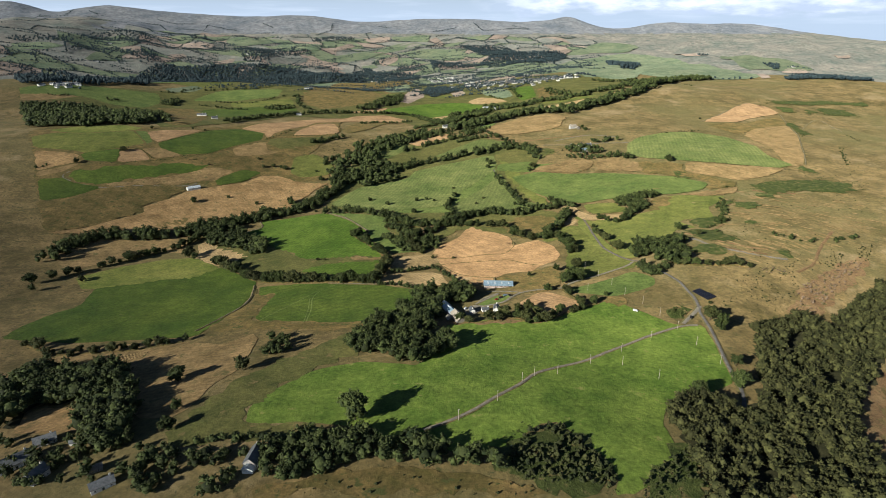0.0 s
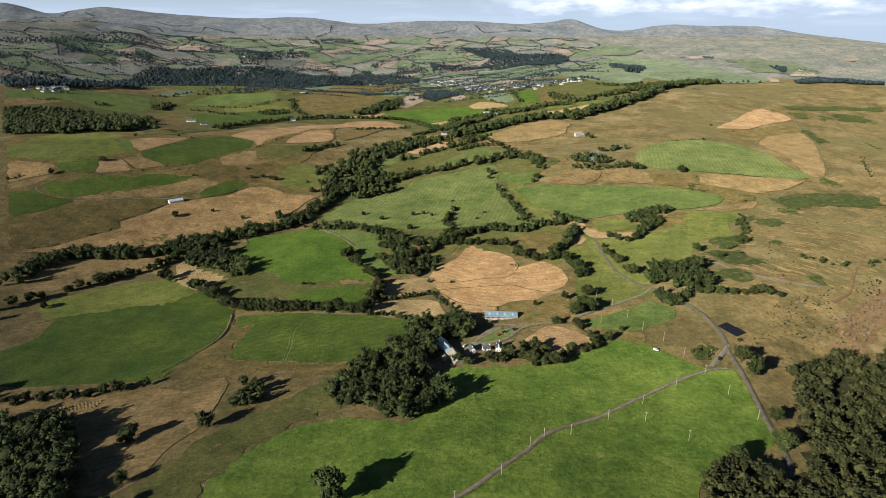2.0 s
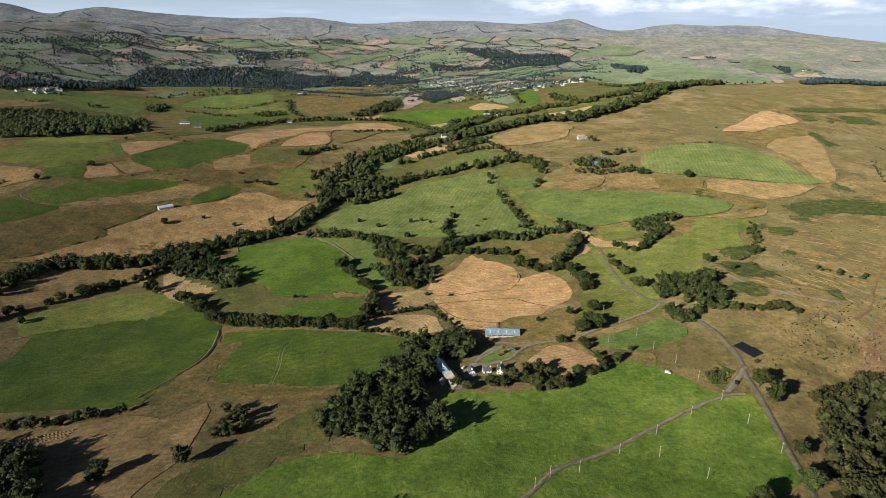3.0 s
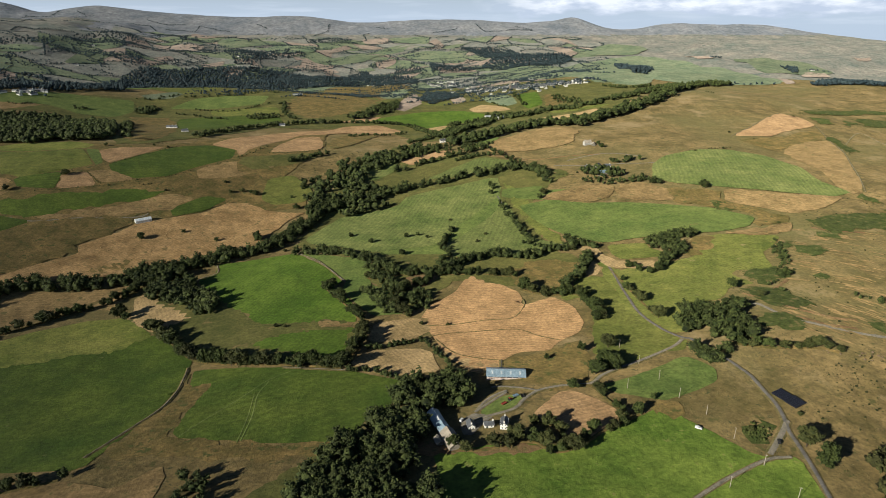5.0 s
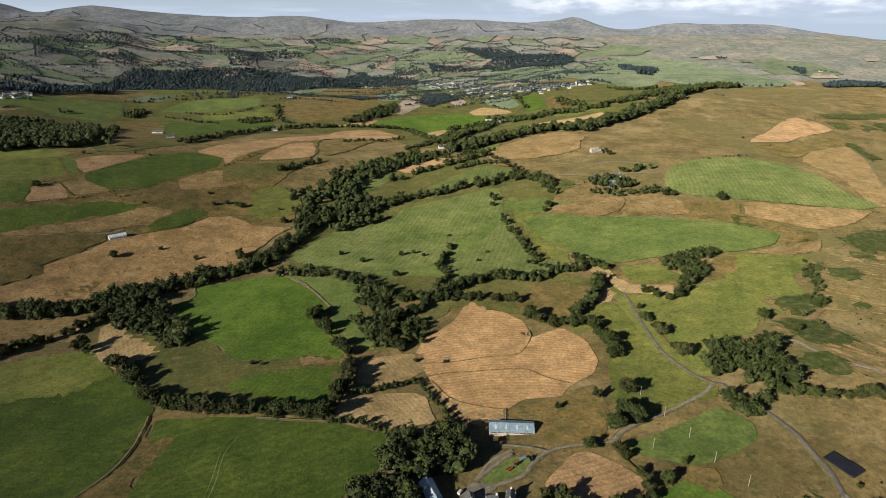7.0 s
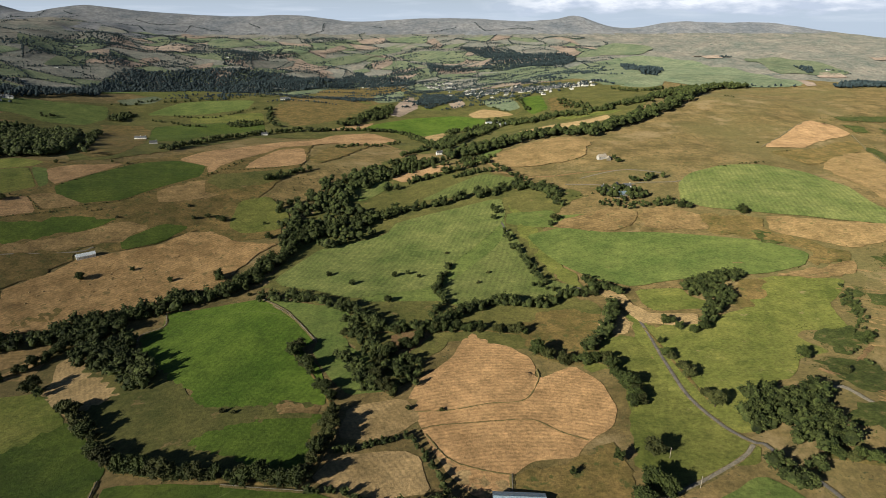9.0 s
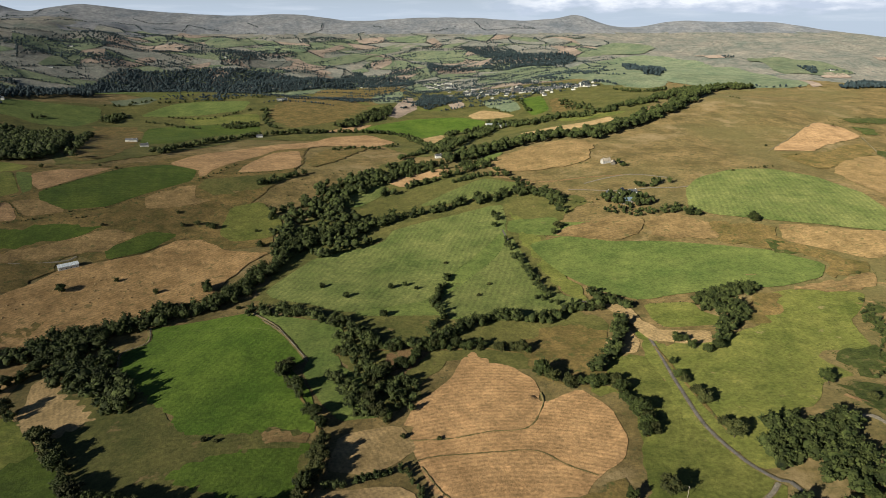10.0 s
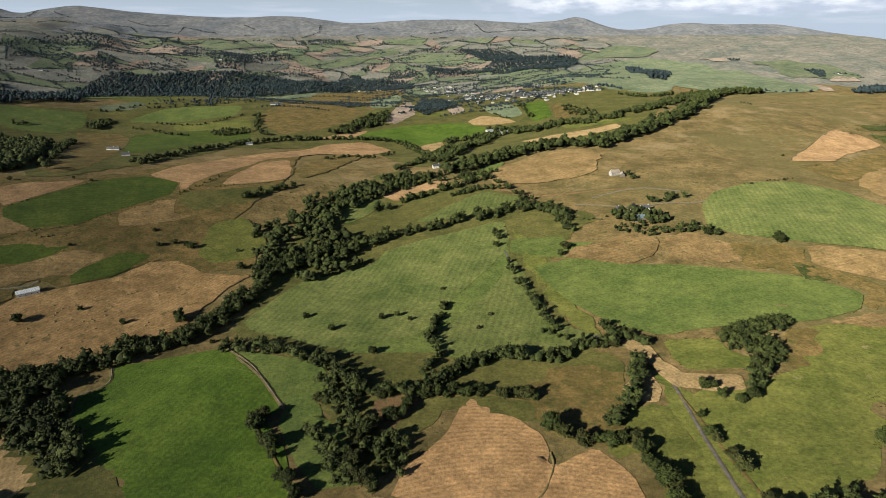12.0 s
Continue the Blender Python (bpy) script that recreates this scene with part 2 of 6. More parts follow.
HAZED_HILL_GRASS = surface("hazed_hill_grass", (0.136, 0.154, 0.136), (0.262, 0.238, 0.204), 150, 16, vary=0, fleck=((0.104, 0.120, 0.106), 60, 0.58))

FIELD_LOOK = {
    "meadow": (MEADOW, "bright green open meadow with faint darker tufts"), "bright": (BRIGHT, "lush bright green pasture on a rounded hill"),
    "deep": (DEEP, "deep green grass field on a gentle slope"), "deep2": (DEEP_TWO, "dark green aftermath grass field with faint tracks"),
    "mid": (MID, "plain green grazed pasture beside hedges"), "light": (LIGHT, "pale green dry grazed pasture beside hedges"),
    "lined": (LINED, "pale green pasture with mown lines"), "yellow": (YELLOW, "yellowish green pasture on a slope"),
    "olive": (OLIVE, "rough olive and straw tussock pasture"), "straw": (STRAW, "golden cut stubble field with dry tufts"),
    "straw_dull": (STRAW_DULL, "dull brown strip of dry grass"), "straw_pale": (STRAW_PALE, "pale straw stubble field beside hedges"),
    "straw_tan": (STRAW_TAN, "tan freshly mown hay field"), "swirl": (SWIRL, "golden hay field with curved swathes"),
    "bracken": (BRACKEN, "dark green patch of bracken and rushes"), "earth": (EARTH, "reddish bank of bare earth and weeds"),
    "vale": (VALE, "rough green grazing land along the valley floor"), "far": (HAZED_GREEN, "distant green pasture below a village"), "litter": (SHADED_LITTER, "leaf litter and undergrowth darkened with painted tree shade"), "yard": (GRAVEL, "grey gravelled farmyard between buildings"), "rock": (ROCK, "pinkish bare rock and scree face"),
}


# ---- relief ----
NEAR_HILLS = [(-520, 250, 0), (-312, 250, 6), (-104, 250, 17), (104, 250, 19), (312, 250, -5), (520, 250, -12), (-520, 458, 1), (-312, 458, -3), (-104, 458, 3), (104, 458, 5), (312, 458, -3), (520, 458, -21), (-520, 665, -4), (-312, 665, -11), (-104, 665, -6), (104, 665, -14), (312, 665, 31), (520, 665, 6), (-520, 872, -26), (-312, 872, -17), (-104, 872, 16), (104, 872, -17), (312, 872, -9), (520, 872, -2), (-520, 1080, 7), (-312, 1080, -20), (-104, 1080, -11), (104, 1080, -2), (312, 1080, 3), (520, 1080, 4)]
MID_HILLS = [(-1000, 1250, 27), (-600, 1250, 35), (-200, 1250, -17), (200, 1250, 4), (600, 1250, 15), (1000, 1250, 2), (-1000, 1600, 9), (-600, 1600, 24), (-200, 1600, 2), (200, 1600, 0), (600, 1600, -1), (1000, 1600, -10), (-1000, 1950, -1), (-600, 1950, -11), (-200, 1950, -8), (200, 1950, -4), (600, 1950, 1), (1000, 1950, -6), (-1000, 2300, 1), (-600, 2300, -2), (-200, 2300, -8), (200, 2300, -10), (600, 2300, 7), (1000, 2300, 4), (-950, 250, -3), (-950, 750, -9), (950, 250, -12), (950, 750, -3)]
FAR_HILLS = [(-2800, 2400, 18), (-1867, 2400, -18), (-933, 2400, -6), (0, 2400, 3), (933, 2400, 45), (1867, 2400, 16), (2800, 2400, 1), (-2800, 3100, 29), (-1867, 3100, 46), (-933, 3100, -15), (0, 3100, -44), (933, 3100, 9), (1867, 3100, 4), (2800, 3100, 2), (-2800, 3800, 13), (-1867, 3800, -19), (-933, 3800, -49), (0, 3800, -81), (933, 3800, -28), (1867, 3800, -10), (2800, 3800, 12), (-2800, 4500, 239), (-1867, 4500, -10), (-933, 4500, 108), (0, 4500, 105), (933, 4500, 83), (1867, 4500, 43), (2800, 4500, 71)]
CREST = [(-4200, 5250, 349), (-3850, 5250, 46), (-3500, 5250, 243), (-3150, 5250, 3), (-2800, 5250, 139), (-2450, 5250, 81), (-2100, 5250, 96), (-1750, 5250, 95), (-1400, 5250, 92), (-1050, 5250, 121), (-700, 5250, 45), (-350, 5250, 82), (0, 5250, 74), (350, 5250, 86), (700, 5250, 43), (1050, 5250, 129), (1400, 5250, -8), (1750, 5250, 116), (2100, 5250, 52), (2450, 5250, 100), (2800, 5250, 50), (3150, 5250, 44), (3500, 5250, 31), (3850, 5250, 21), (4200, 5250, 54)]

RIDGES = [(-1500, 1350, -1), (-1200, 1350, -4), (-900, 1350, 8), (-600, 1350, -7), (-300, 1350, 8), (0, 1350, -13), (300, 1350, 11), (600, 1350, -7), (900, 1350, 2), (1500, 1350, -1), (-1500, 1610, 2), (-1200, 1610, -11), (-900, 1610, -1), (-600, 1610, -4), (-300, 1610, -3), (0, 1610, 9), (300, 1610, 30), (600, 1610, -10), (900, 1610, -2), (1200, 1610, -15), (1500, 1610, -4), (-1500, 1870, 30), (-1200, 1870, 22), (-900, 1870, -14), (-600, 1870, 2), (-300, 1870, 4), (0, 1870, -20), (300, 1870, -8), (600, 1870, 27), (900, 1870, 29), (1200, 1870, -3), (1500, 1870, -1), (-1500, 2130, 38), (-1200, 2130, 31), (-900, 2130, -20), (-600, 2130, 15), (-300, 2130, 12), (0, 2130, -8), (600, 2130, 10), (1200, 2130, -3), (1500, 2130, 6), (-1500, 2390, 11), (-1200, 2390, 27), (-900, 2390, 23), (-600, 2390, 23), (-300, 2390, 17), (0, 2390, 10), (300, 2390, 14), (600, 2390, -3), (900, 2390, -26), (1200, 2390, -3), (1500, 2390, 26), (-1500, 2650, -18), (-1200, 2650, 17), (-900, 2650, 39), (-600, 2650, 14), (-300, 2650, 4), (0, 2650, -4), (300, 2650, -3), (600, 2650, 10), (900, 2650, 15), (1200, 2650, 8), (1500, 2650, -4)]
UPLANDS = [(-2400, 2900, 16), (-1800, 2900, 1), (-1200, 2900, -58), (-600, 2900, 13), (600, 2900, 50), (1200, 2900, 4), (1800, 2900, -60), (2400, 2900, -25), (-2400, 3400, 47), (-1800, 3400, 38), (-1200, 3400, 4), (-600, 3400, 5), (0, 3400, 8), (600, 3400, 1), (1200, 3400, 7), (1800, 3400, 34), (2400, 3400, -46), (-2400, 3900, 4), (-1800, 3900, -19), (-1200, 3900, 34), (-600, 3900, -44), (0, 3900, 5), (600, 3900, 13), (1200, 3900, -44), (1800, 3900, -2), (2400, 3900, 14)]


def height(x, y):
    """The lie of the land in metres; takes numbers or arrays."""
    x, y = np.asarray(x, float), np.asarray(y, float)
    z = 1.1 * np.sin(x / 36 + 1.3 * np.sin(y / 57)) + 1.1 * np.sin(y / 43 + 1.1 * np.sin(x / 61)) + 0.3 * np.sin(x / 15 + 0.6 * y / 22) * np.sin(y / 17)
    for hills, r in ((NEAR_HILLS, 170.0), (MID_HILLS, 330.0), (FAR_HILLS, 800.0), (CREST, 260.0), (RIDGES, 240.0), (UPLANDS, 420.0)):
        for cx, cy, h in hills:
            z = z + h * np.exp(-((x - cx) ** 2 + (y - cy) ** 2) / (2 * r * r))
    swell = np.clip((y - 2950) / 600, 0, 1) * np.clip((5050 - y) / 500, 0, 1)
    z = z + swell * (15 * np.sin(x / 125 + 1.7 * np.sin(y / 230)) * np.cos(y / 90 + 1.2 * np.sin(x / 260)) + 5 * np.sin(x / 58 + y / 140))
    z = z + 26 * np.exp(-((x - 1037) ** 2 + (y - 5200) ** 2) / 11000.0)
    return z


def ground_at(x, y):
    return float(height(x, y))


def soup(name, verts, tris, material, parent=None, smooth=False):
    """One mesh object from arrays of corners and triangles."""
    verts, tris = np.asarray(verts, np.float32), np.asarray(tris, np.int32)
    me = bpy.data.meshes.new(name)
    me.vertices.add(len(verts))
    me.vertices.foreach_set("co", verts.ravel())
    me.loops.add(tris.size)
    me.loops.foreach_set("vertex_index", tris.ravel())
    me.polygons.add(len(tris))
    me.polygons.foreach_set("loop_start", np.arange(0, tris.size, tris.shape[1], dtype=np.int32))
    me.update(calc_edges=True)
    me.validate()
    if smooth:
        me.shade_smooth()
    me.materials.append(material)
    ob = new(name, me)
    if parent:
        ob.parent = parent
    return ob


def part(name, bm, material, parent, label=""):
    me = bpy.data.meshes.new(name)
    bm.to_mesh(me)
    bm.free()
    me.materials.append(material)
    ob = new(name, me)
    if parent:
        ob.parent = parent
    return tagged(ob, label)


def spread(lo, hi, mid, fine, grow, most):
    """Steps that are fine at mid and widen away from it."""
    out, p, s = [mid], mid, fine
    while p < hi:
        s = min(s * grow, most)
        p += s
        out.append(p)
    p, s = mid, fine
    while p > lo:
        s = min(s * grow, most)
        p -= s
        out.insert(0, p)
    return np.array(out)


xs, ys = spread(-5200, 5200, 0, 9, 1.012, 60), spread(-400, 5700, 350, 9, 1.011, 45)
gx, gy = np.meshgrid(xs, ys)
nx, ny = len(xs), len(ys)
ii = (np.arange(ny - 1)[:, None] * nx + np.arange(nx - 1)[None, :]).ravel()
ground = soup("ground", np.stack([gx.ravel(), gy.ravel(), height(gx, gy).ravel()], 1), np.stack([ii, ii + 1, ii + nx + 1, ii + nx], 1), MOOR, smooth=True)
ground.data.materials.append(HAZED_HILL_GRASS)
ground.data.materials.append(HAZED_MOOR)
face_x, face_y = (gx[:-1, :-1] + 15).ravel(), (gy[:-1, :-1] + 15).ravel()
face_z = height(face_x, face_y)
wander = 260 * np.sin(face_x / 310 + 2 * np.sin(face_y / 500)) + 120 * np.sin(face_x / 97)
# ground switches to the haze-tinted colours beyond about 2800 m
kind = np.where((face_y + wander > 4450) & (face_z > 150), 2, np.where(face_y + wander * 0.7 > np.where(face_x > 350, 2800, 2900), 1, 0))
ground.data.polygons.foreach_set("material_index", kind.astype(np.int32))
tagged(ground, "rolling dry hill grass and farmland to the horizon", "ground", kind="structure")


# ---- plan helpers ----
def glide(pts, step=5.0):
    """A smooth line through the points, in steps of about that many metres."""
    p = [Vector(q) for q in pts]
    p = [p[0] * 2 - p[1]] + p + [p[-1] * 2 - p[-2]]
    out = []
    for a, b, c, d in zip(p, p[1:], p[2:], p[3:]):
        k = max(1, int((c - b).length / step))
        for i in range(k):
            t = i / k
            out.append(0.5 * (2 * b + (c - a) * t + (2 * a - 5 * b + 4 * c - d) * t * t + (3 * b - a - 3 * c + d) * t ** 3))
    return out + [p[-2]]


def rounded(pts, cut=0.12):
    out = []
    for a, b in zip(pts, pts[1:] + pts[:1]):
        a, b = Vector(a), Vector(b)
        out += [a.lerp(b, cut), a.lerp(b, 1 - cut)]
    return out


def inside(pts, x, y):
    hit = np.zeros(np.shape(x), bool)
    for (x0, y0), (x1, y1) in zip(pts, pts[1:] + pts[:1]):
        if y0 != y1:
            hit ^= ((y0 > y) != (y1 > y)) & (x < (x1 - x0) * (y - y0) / (y1 - y0) + x0)
    return hit


field_count = [0]
BASE_LAND = ("slope_land", "slope_ground", "vale_land", "valley_grazing", "far_hill_pasture", "round_hill")


def field(name, look_name, outline):
    """A field laid over the land: its outline is rounded a little and filled with points every few metres."""
    material, label = FIELD_LOOK[look_name]
    field_count[0] += 1
    # fields wholly past 2150 m swap to the copy with painted haze
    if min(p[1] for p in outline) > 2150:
        material = {"mid": HAZED_GREEN, "light": HAZED_GREEN, "bright": HAZED_GREEN, "olive": HAZED_OLIVE, "straw_tan": HAZED_STRAW, "straw_dull": HAZED_STRAW, "straw_pale": HAZED_STRAW, "vale": HAZED_OLIVE}.get(look_name, material)
    rng = np.random.default_rng(field_count[0])
    ring = rounded(outline)
    ymid = sum(p[1] for p in outline) / len(outline)
    step = 7.0 if ymid < 700 else (10.0 if ymid < 1200 else 22.0)
    edge = []
    for a, b in zip(ring, ring[1:] + ring[:1]):
        k = max(1, int((b - a).length / (step * 0.7)))
        for i in range(k):
            q = a.lerp(b, i / k)
            wild = 2.0 if look_name in ("bracken", "rock", "earth", "olive", "litter", "vale") or name in ("moor_tint", "slope_land", "roadside_grazing", "far_hill_pasture", "slope_ground", "rough_strip", "dry_ledge", "farmside_rough", "brown_slope", "mown_moor", "dark_pasture") else 0.5
            out = Vector((b.y - a.y, a.x - b.x)).normalized() * (1.0 if wild > 1 else 0.4 if "straw" in look_name and ymid > 850 else 0.08)
            fray = 11 * noise.noise((q.x / 17, q.y / 17, 3.0)) if look_name != "bracken" else 17 * noise.noise((q.x / 24, q.y / 24, 3.0)) + 11 * noise.noise((q.x / 8, q.y / 8, 5.0))
            edge.append(q + out * fray + Vector(rng.uniform(-wild, wild, 2)))
    ex, ey = [p[0] for p in edge], [p[1] for p in edge]
    qx, qy = np.meshgrid(np.arange(min(ex), max(ex), step), np.arange(min(ey), max(ey), step))
    qx, qy = qx.ravel(), qy.ravel()
    keep = inside([tuple(p) for p in edge], qx, qy)
    pts = edge + [Vector((a, b)) for a, b in zip(qx[keep], qy[keep])]
    v, _, f, *_ = mathutils.geometry.delaunay_2d_cdt(pts, [], [list(range(len(edge)))], 1, 0.01)
    vx, vy = np.array([p[0] for p in v]), np.array([p[1] for p in v])
    lift = (0.20 if name in BASE_LAND or ymid < 850 else 0.62) + 0.00035 * vy + 0.0012 * np.maximum(vy - 1800, 0) + 0.003 * field_count[0]
    rim = collections.Counter(tuple(sorted(e)) for t in f for e in zip(t, t[1:] + t[:1]))
    rim = list({k for e, n in rim.items() if n == 1 for k in e})
    lift[rim] *= 0.8
    ob = soup(name, np.stack([vx, vy, height(vx, vy) + lift], 1), [list(t) for t in f], material, smooth=True)
    tagged(ob, label, "field", group="fields of the valley", kind="structure")
    if look_name == "bracken":
        sow_bracken(outline)
    if look_name not in ("bracken", "rock", "earth", "yard", "litter") and (ymid > 850 or look_name not in ("light", "olive", "mid")) and name not in ("hay_land", "valley_grazing", "slope_land", "roadside_grazing", "far_hill_pasture", "meadow", "rough_pasture", "moor_tint", "moor_slope", "valley_floor", "dry_strip", "vale_land", "slope_ground", "rough_strip", "dry_ledge", "farmside_rough", "rough_bank", "heather_patch", "moor_patch", "mown_moor", "brown_slope", "dull_pasture", "dark_pasture", "round_hill_green", "hill_meadow"):
        line = [Vector(p) for p in edge[::1 if ymid < 1200 else 2]]
        line.append(line[0])
        if ymid > 850 and ("pasture" in name or "far" in look_name):
            spots = [tuple(a.lerp(b, k / 4) + Vector(rng.normal(size=2) * 0.8)) for a, b in zip(line, line[1:]) for k in range(4) if rng.random() < 0.5 and noise.noise((a.x / 45, a.y / 45, field_count[0])) > (0.12 if ymid < 1800 else -0.1)]
            if spots:
                thicket("field_hedge", spots, 1.7 if ymid < 1700 else 3.2 if ymid < 2600 else 6.0, LEAF_WOOD if ymid < 2400 else LEAF_HAZED, "low dark trimmed hedge round a field", 1, BALL_FAR, 3, "hedge")
    return ob


def sow_bracken(outline):
    """Bracken fronds in clumps over a bed and thinning out past its edge."""
    rng = np.random.default_rng(int(abs(outline[0][0])) + 77)
    mid = sum((Vector(p) for p in outline), Vector((0, 0))) / len(outline)
    wide = [tuple(mid + (Vector(p) - mid) * 1.35) for p in outline]
    xs_, ys_ = [p[0] for p in wide], [p[1] for p in wide]
    area = (max(xs_) - min(xs_)) * (max(ys_) - min(ys_))
    tries = int(min(9000, area / (7.0 if mid.y < 1100 else 16.0)))
    qx, qy = rng.uniform(min(xs_), max(xs_), tries), rng.uniform(min(ys_), max(ys_), tries)
    core, edge = inside(outline, qx, qy), inside(wide, qx, qy)
    spots = [(x, y) for x, y, c, e in zip(qx, qy, core, edge) if e and noise.noise((x / 20, y / 9, 1.0)) > (-0.25 if c else 0.12)]
    if spots:
        thicket("bracken", spots, 1.3 if mid.y < 1100 else 2.2, BRACKEN, "patchy dark green bracken on a dry slope", 1, BALL_FAR, 3, "bracken")


def ribbon(name, line, width, material, lift, crown=0.05, rough=0.0):
    """A strip along a line that follows the land: two edges, a raised middle and skirts."""
    rng = np.random.default_rng(len(line))
    skirt = 0.3 if lift > 1 else 1.5
    v, f = [], []
    for i, p in enumerate(line):
        d = (line[min(i + 1, len(line) - 1)] - line[max(i - 1, 0)]).normalized()
        s = Vector((d.y, -d.x))
        for off, up in ((-0.5 * width - skirt, -0.2), (-0.5 * width, lift), (0, lift + crown), (0.5 * width, lift), (0.5 * width + skirt, -0.2)):
            q = p + s * (off + rng.uniform(-rough, rough))
            v.append((q.x, q.y, ground_at(q.x, q.y) + up + rng.uniform(-rough, rough) * 0.4))
        if i:
            a = 5 * (i - 1)
            f += [(a + k, a + k + 1, a + k + 6, a + k + 5) for k in range(4)]
    return soup(name, v, f, material)


LANE_POINTS = []


def off_lane(spots, room=4.5):
    road = np.array(LANE_POINTS)
    return [p for p in spots if ((road - p) ** 2).sum(1).min() > room * room]


def lane(name, pts, width, material):
    line = glide(pts, 4.0)
    LANE_POINTS.extend(tuple(p) for p in line)
    far = pts[0][1] > 900
    if name not in ("wheel_track", "sheep_path"):
        ribbon("grass_verge", line, width + 1.3, BANK, 0.75 if far else 0.6, 0.0, 0.2)["kind"] = "structure"
    faint = name in ("wheel_track", "sheep_path")
    ob = ribbon(name, line, width, material, 0.58 if name == "wheel_track" else 0.95 if far else 0.78, 0.0 if faint else 0.06, 0.5 if faint and width > 1 else 0.1)
    tagged(ob, "narrow grey asphalt country lane with grass verges" if material is ASPHALT else "faint wheel track worn through grass" if material is MID else "worn earth path across dry hill grass" if material is EARTH else "pale gravel farm track with worn edges", "road", kind="structure")


def field_wall(pts):
    """A low bank with a dry stone wall and long grass along a field edge."""
    line = glide(pts, 3.0)
    rng = np.random.default_rng(int(pts[0][0]) % 997)
    wall = ribbon("field_wall", line, 0.45, STONE, 1.1, 0.1, 0.15)
    tagged(wall, "low weathered dry stone field wall on a grassy bank", "wall")
    ribbon("bank", line, 2.6, BANK, 0.8, 0.1, 0.5).parent = wall


# ---- trees ----
def ball(level):
    bm = bmesh.new()
    bmesh.ops.create_icosphere(bm, subdivisions=level, radius=1)
    v = np.array([p.co[:] for p in bm.verts])
    f = np.array([[q.index for q in t.verts] for t in bm.faces])
    bm.free()
    return v, f


BALL_COARSE = ball(1)
BALL_FAR = (np.array([(1, 0, 0), (-1, 0, 0), (0, 1, 0), (0, -1, 0), (0, 0, 1), (0, 0, -1)], float), np.array([(0, 2, 4), (2, 1, 4), (1, 3, 4), (3, 0, 4), (2, 0, 5), (1, 2, 5), (3, 1, 5), (0, 3, 5)]))


def clump(rng, centre, radius, shape, squash=0.8, rough=0.32):
    v, f = shape
    k = 1 + rng.uniform(-rough, rough, len(v))
    w = v * k[:, None] * np.array([radius, radius, radius * squash])
    a = rng.uniform(0, 6.28)
    c, s = math.cos(a), math.sin(a)
    w = np.stack([w[:, 0] * c - w[:, 1] * s, w[:, 0] * s + w[:, 1] * c, w[:, 2]], 1)
    return w + np.asarray(centre), f


def crown_arrays(rng, tall, wide, clumps, shape, tufts, low=0.18):
    """A crown of boughs, each covered with many small ragged leaf clumps, and loose sprays of leaves standing off it."""
    vs, fs, n = [], [], 0
    cz, hz = tall * (1 + low) / 2, tall * (1 - low) / 2

    def add(p, r, solid, squash, rough=0.32):
        nonlocal n
        v, f = clump(rng, p, r, solid, squash, rough)
        vs.append(v), fs.append(f + n)
        n += len(v)

    if clumps < 10:
        for i in range(clumps):
            u = rng.normal(size=3)
            u /= np.linalg.norm(u)
            reach = rng.uniform(0.2, 0.75) if i else 0.1
            add((u[0] * wide * reach, u[1] * wide * reach, cz + (abs(u[2]) * 1.2 - 0.4) * hz * 0.7 * min(1, i)), wide * (rng.uniform(0.4, 0.6) if i else 0.72), shape, rng.uniform(0.7, 1.0))
    else:
        add((0, 0, cz - hz * 0.1), wide * 0.62, shape, hz * 0.72 / (wide * 0.62), 0.2)
        boughs = 6 + clumps // 5
        for i in range(boughs):
            a = i * 2.4 + rng.uniform(-0.5, 0.5)
            up = rng.uniform(-0.75, 0.95)
            ring = math.sqrt(max(0.05, 1 - up * up)) * rng.uniform(0.5, 0.8)
            c = np.array([math.cos(a) * ring * wide, math.sin(a) * ring * wide, cz + up * hz * 0.72])
            r = wide * rng.uniform(0.27, 0.42)
            add(c, r * 0.85, shape if clumps > 30 else BALL_FAR, rng.uniform(0.7, 0.9))
            for k in range(max(5, round(clumps * 0.42))):
                u = rng.normal(size=3)
                u /= np.linalg.norm(u)
                u[2] = abs(u[2]) if rng.random() < 0.75 else u[2]
                add(c + u * r * rng.uniform(0.72, 1.08), wide * rng.uniform(0.07, 0.15), BALL_FAR, rng.uniform(0.6, 1.0), 0.45)
    if tufts:
        every = np.concatenate(vs)
        pick = every[rng.integers(0, len(every), tufts)]
        out = pick - np.array([0, 0, cz])
        out /= np.linalg.norm(out, axis=1, keepdims=True)
        size = wide * rng.uniform(0.05, 0.12, (tufts, 1))
        a, b = rng.normal(size=(tufts, 3)), rng.normal(size=(tufts, 3))
        base = pick + out * size * rng.uniform(0, 0.9, (tufts, 1))
        tri = np.stack([base - a * size * 0.6, base + a * size * 0.6, base + out * size + b * size * 0.6], 1).reshape(-1, 3)
        vs.append(tri), fs.append(np.arange(3 * tufts).reshape(-1, 3) + n)
    return np.concatenate(vs), np.concatenate(fs)


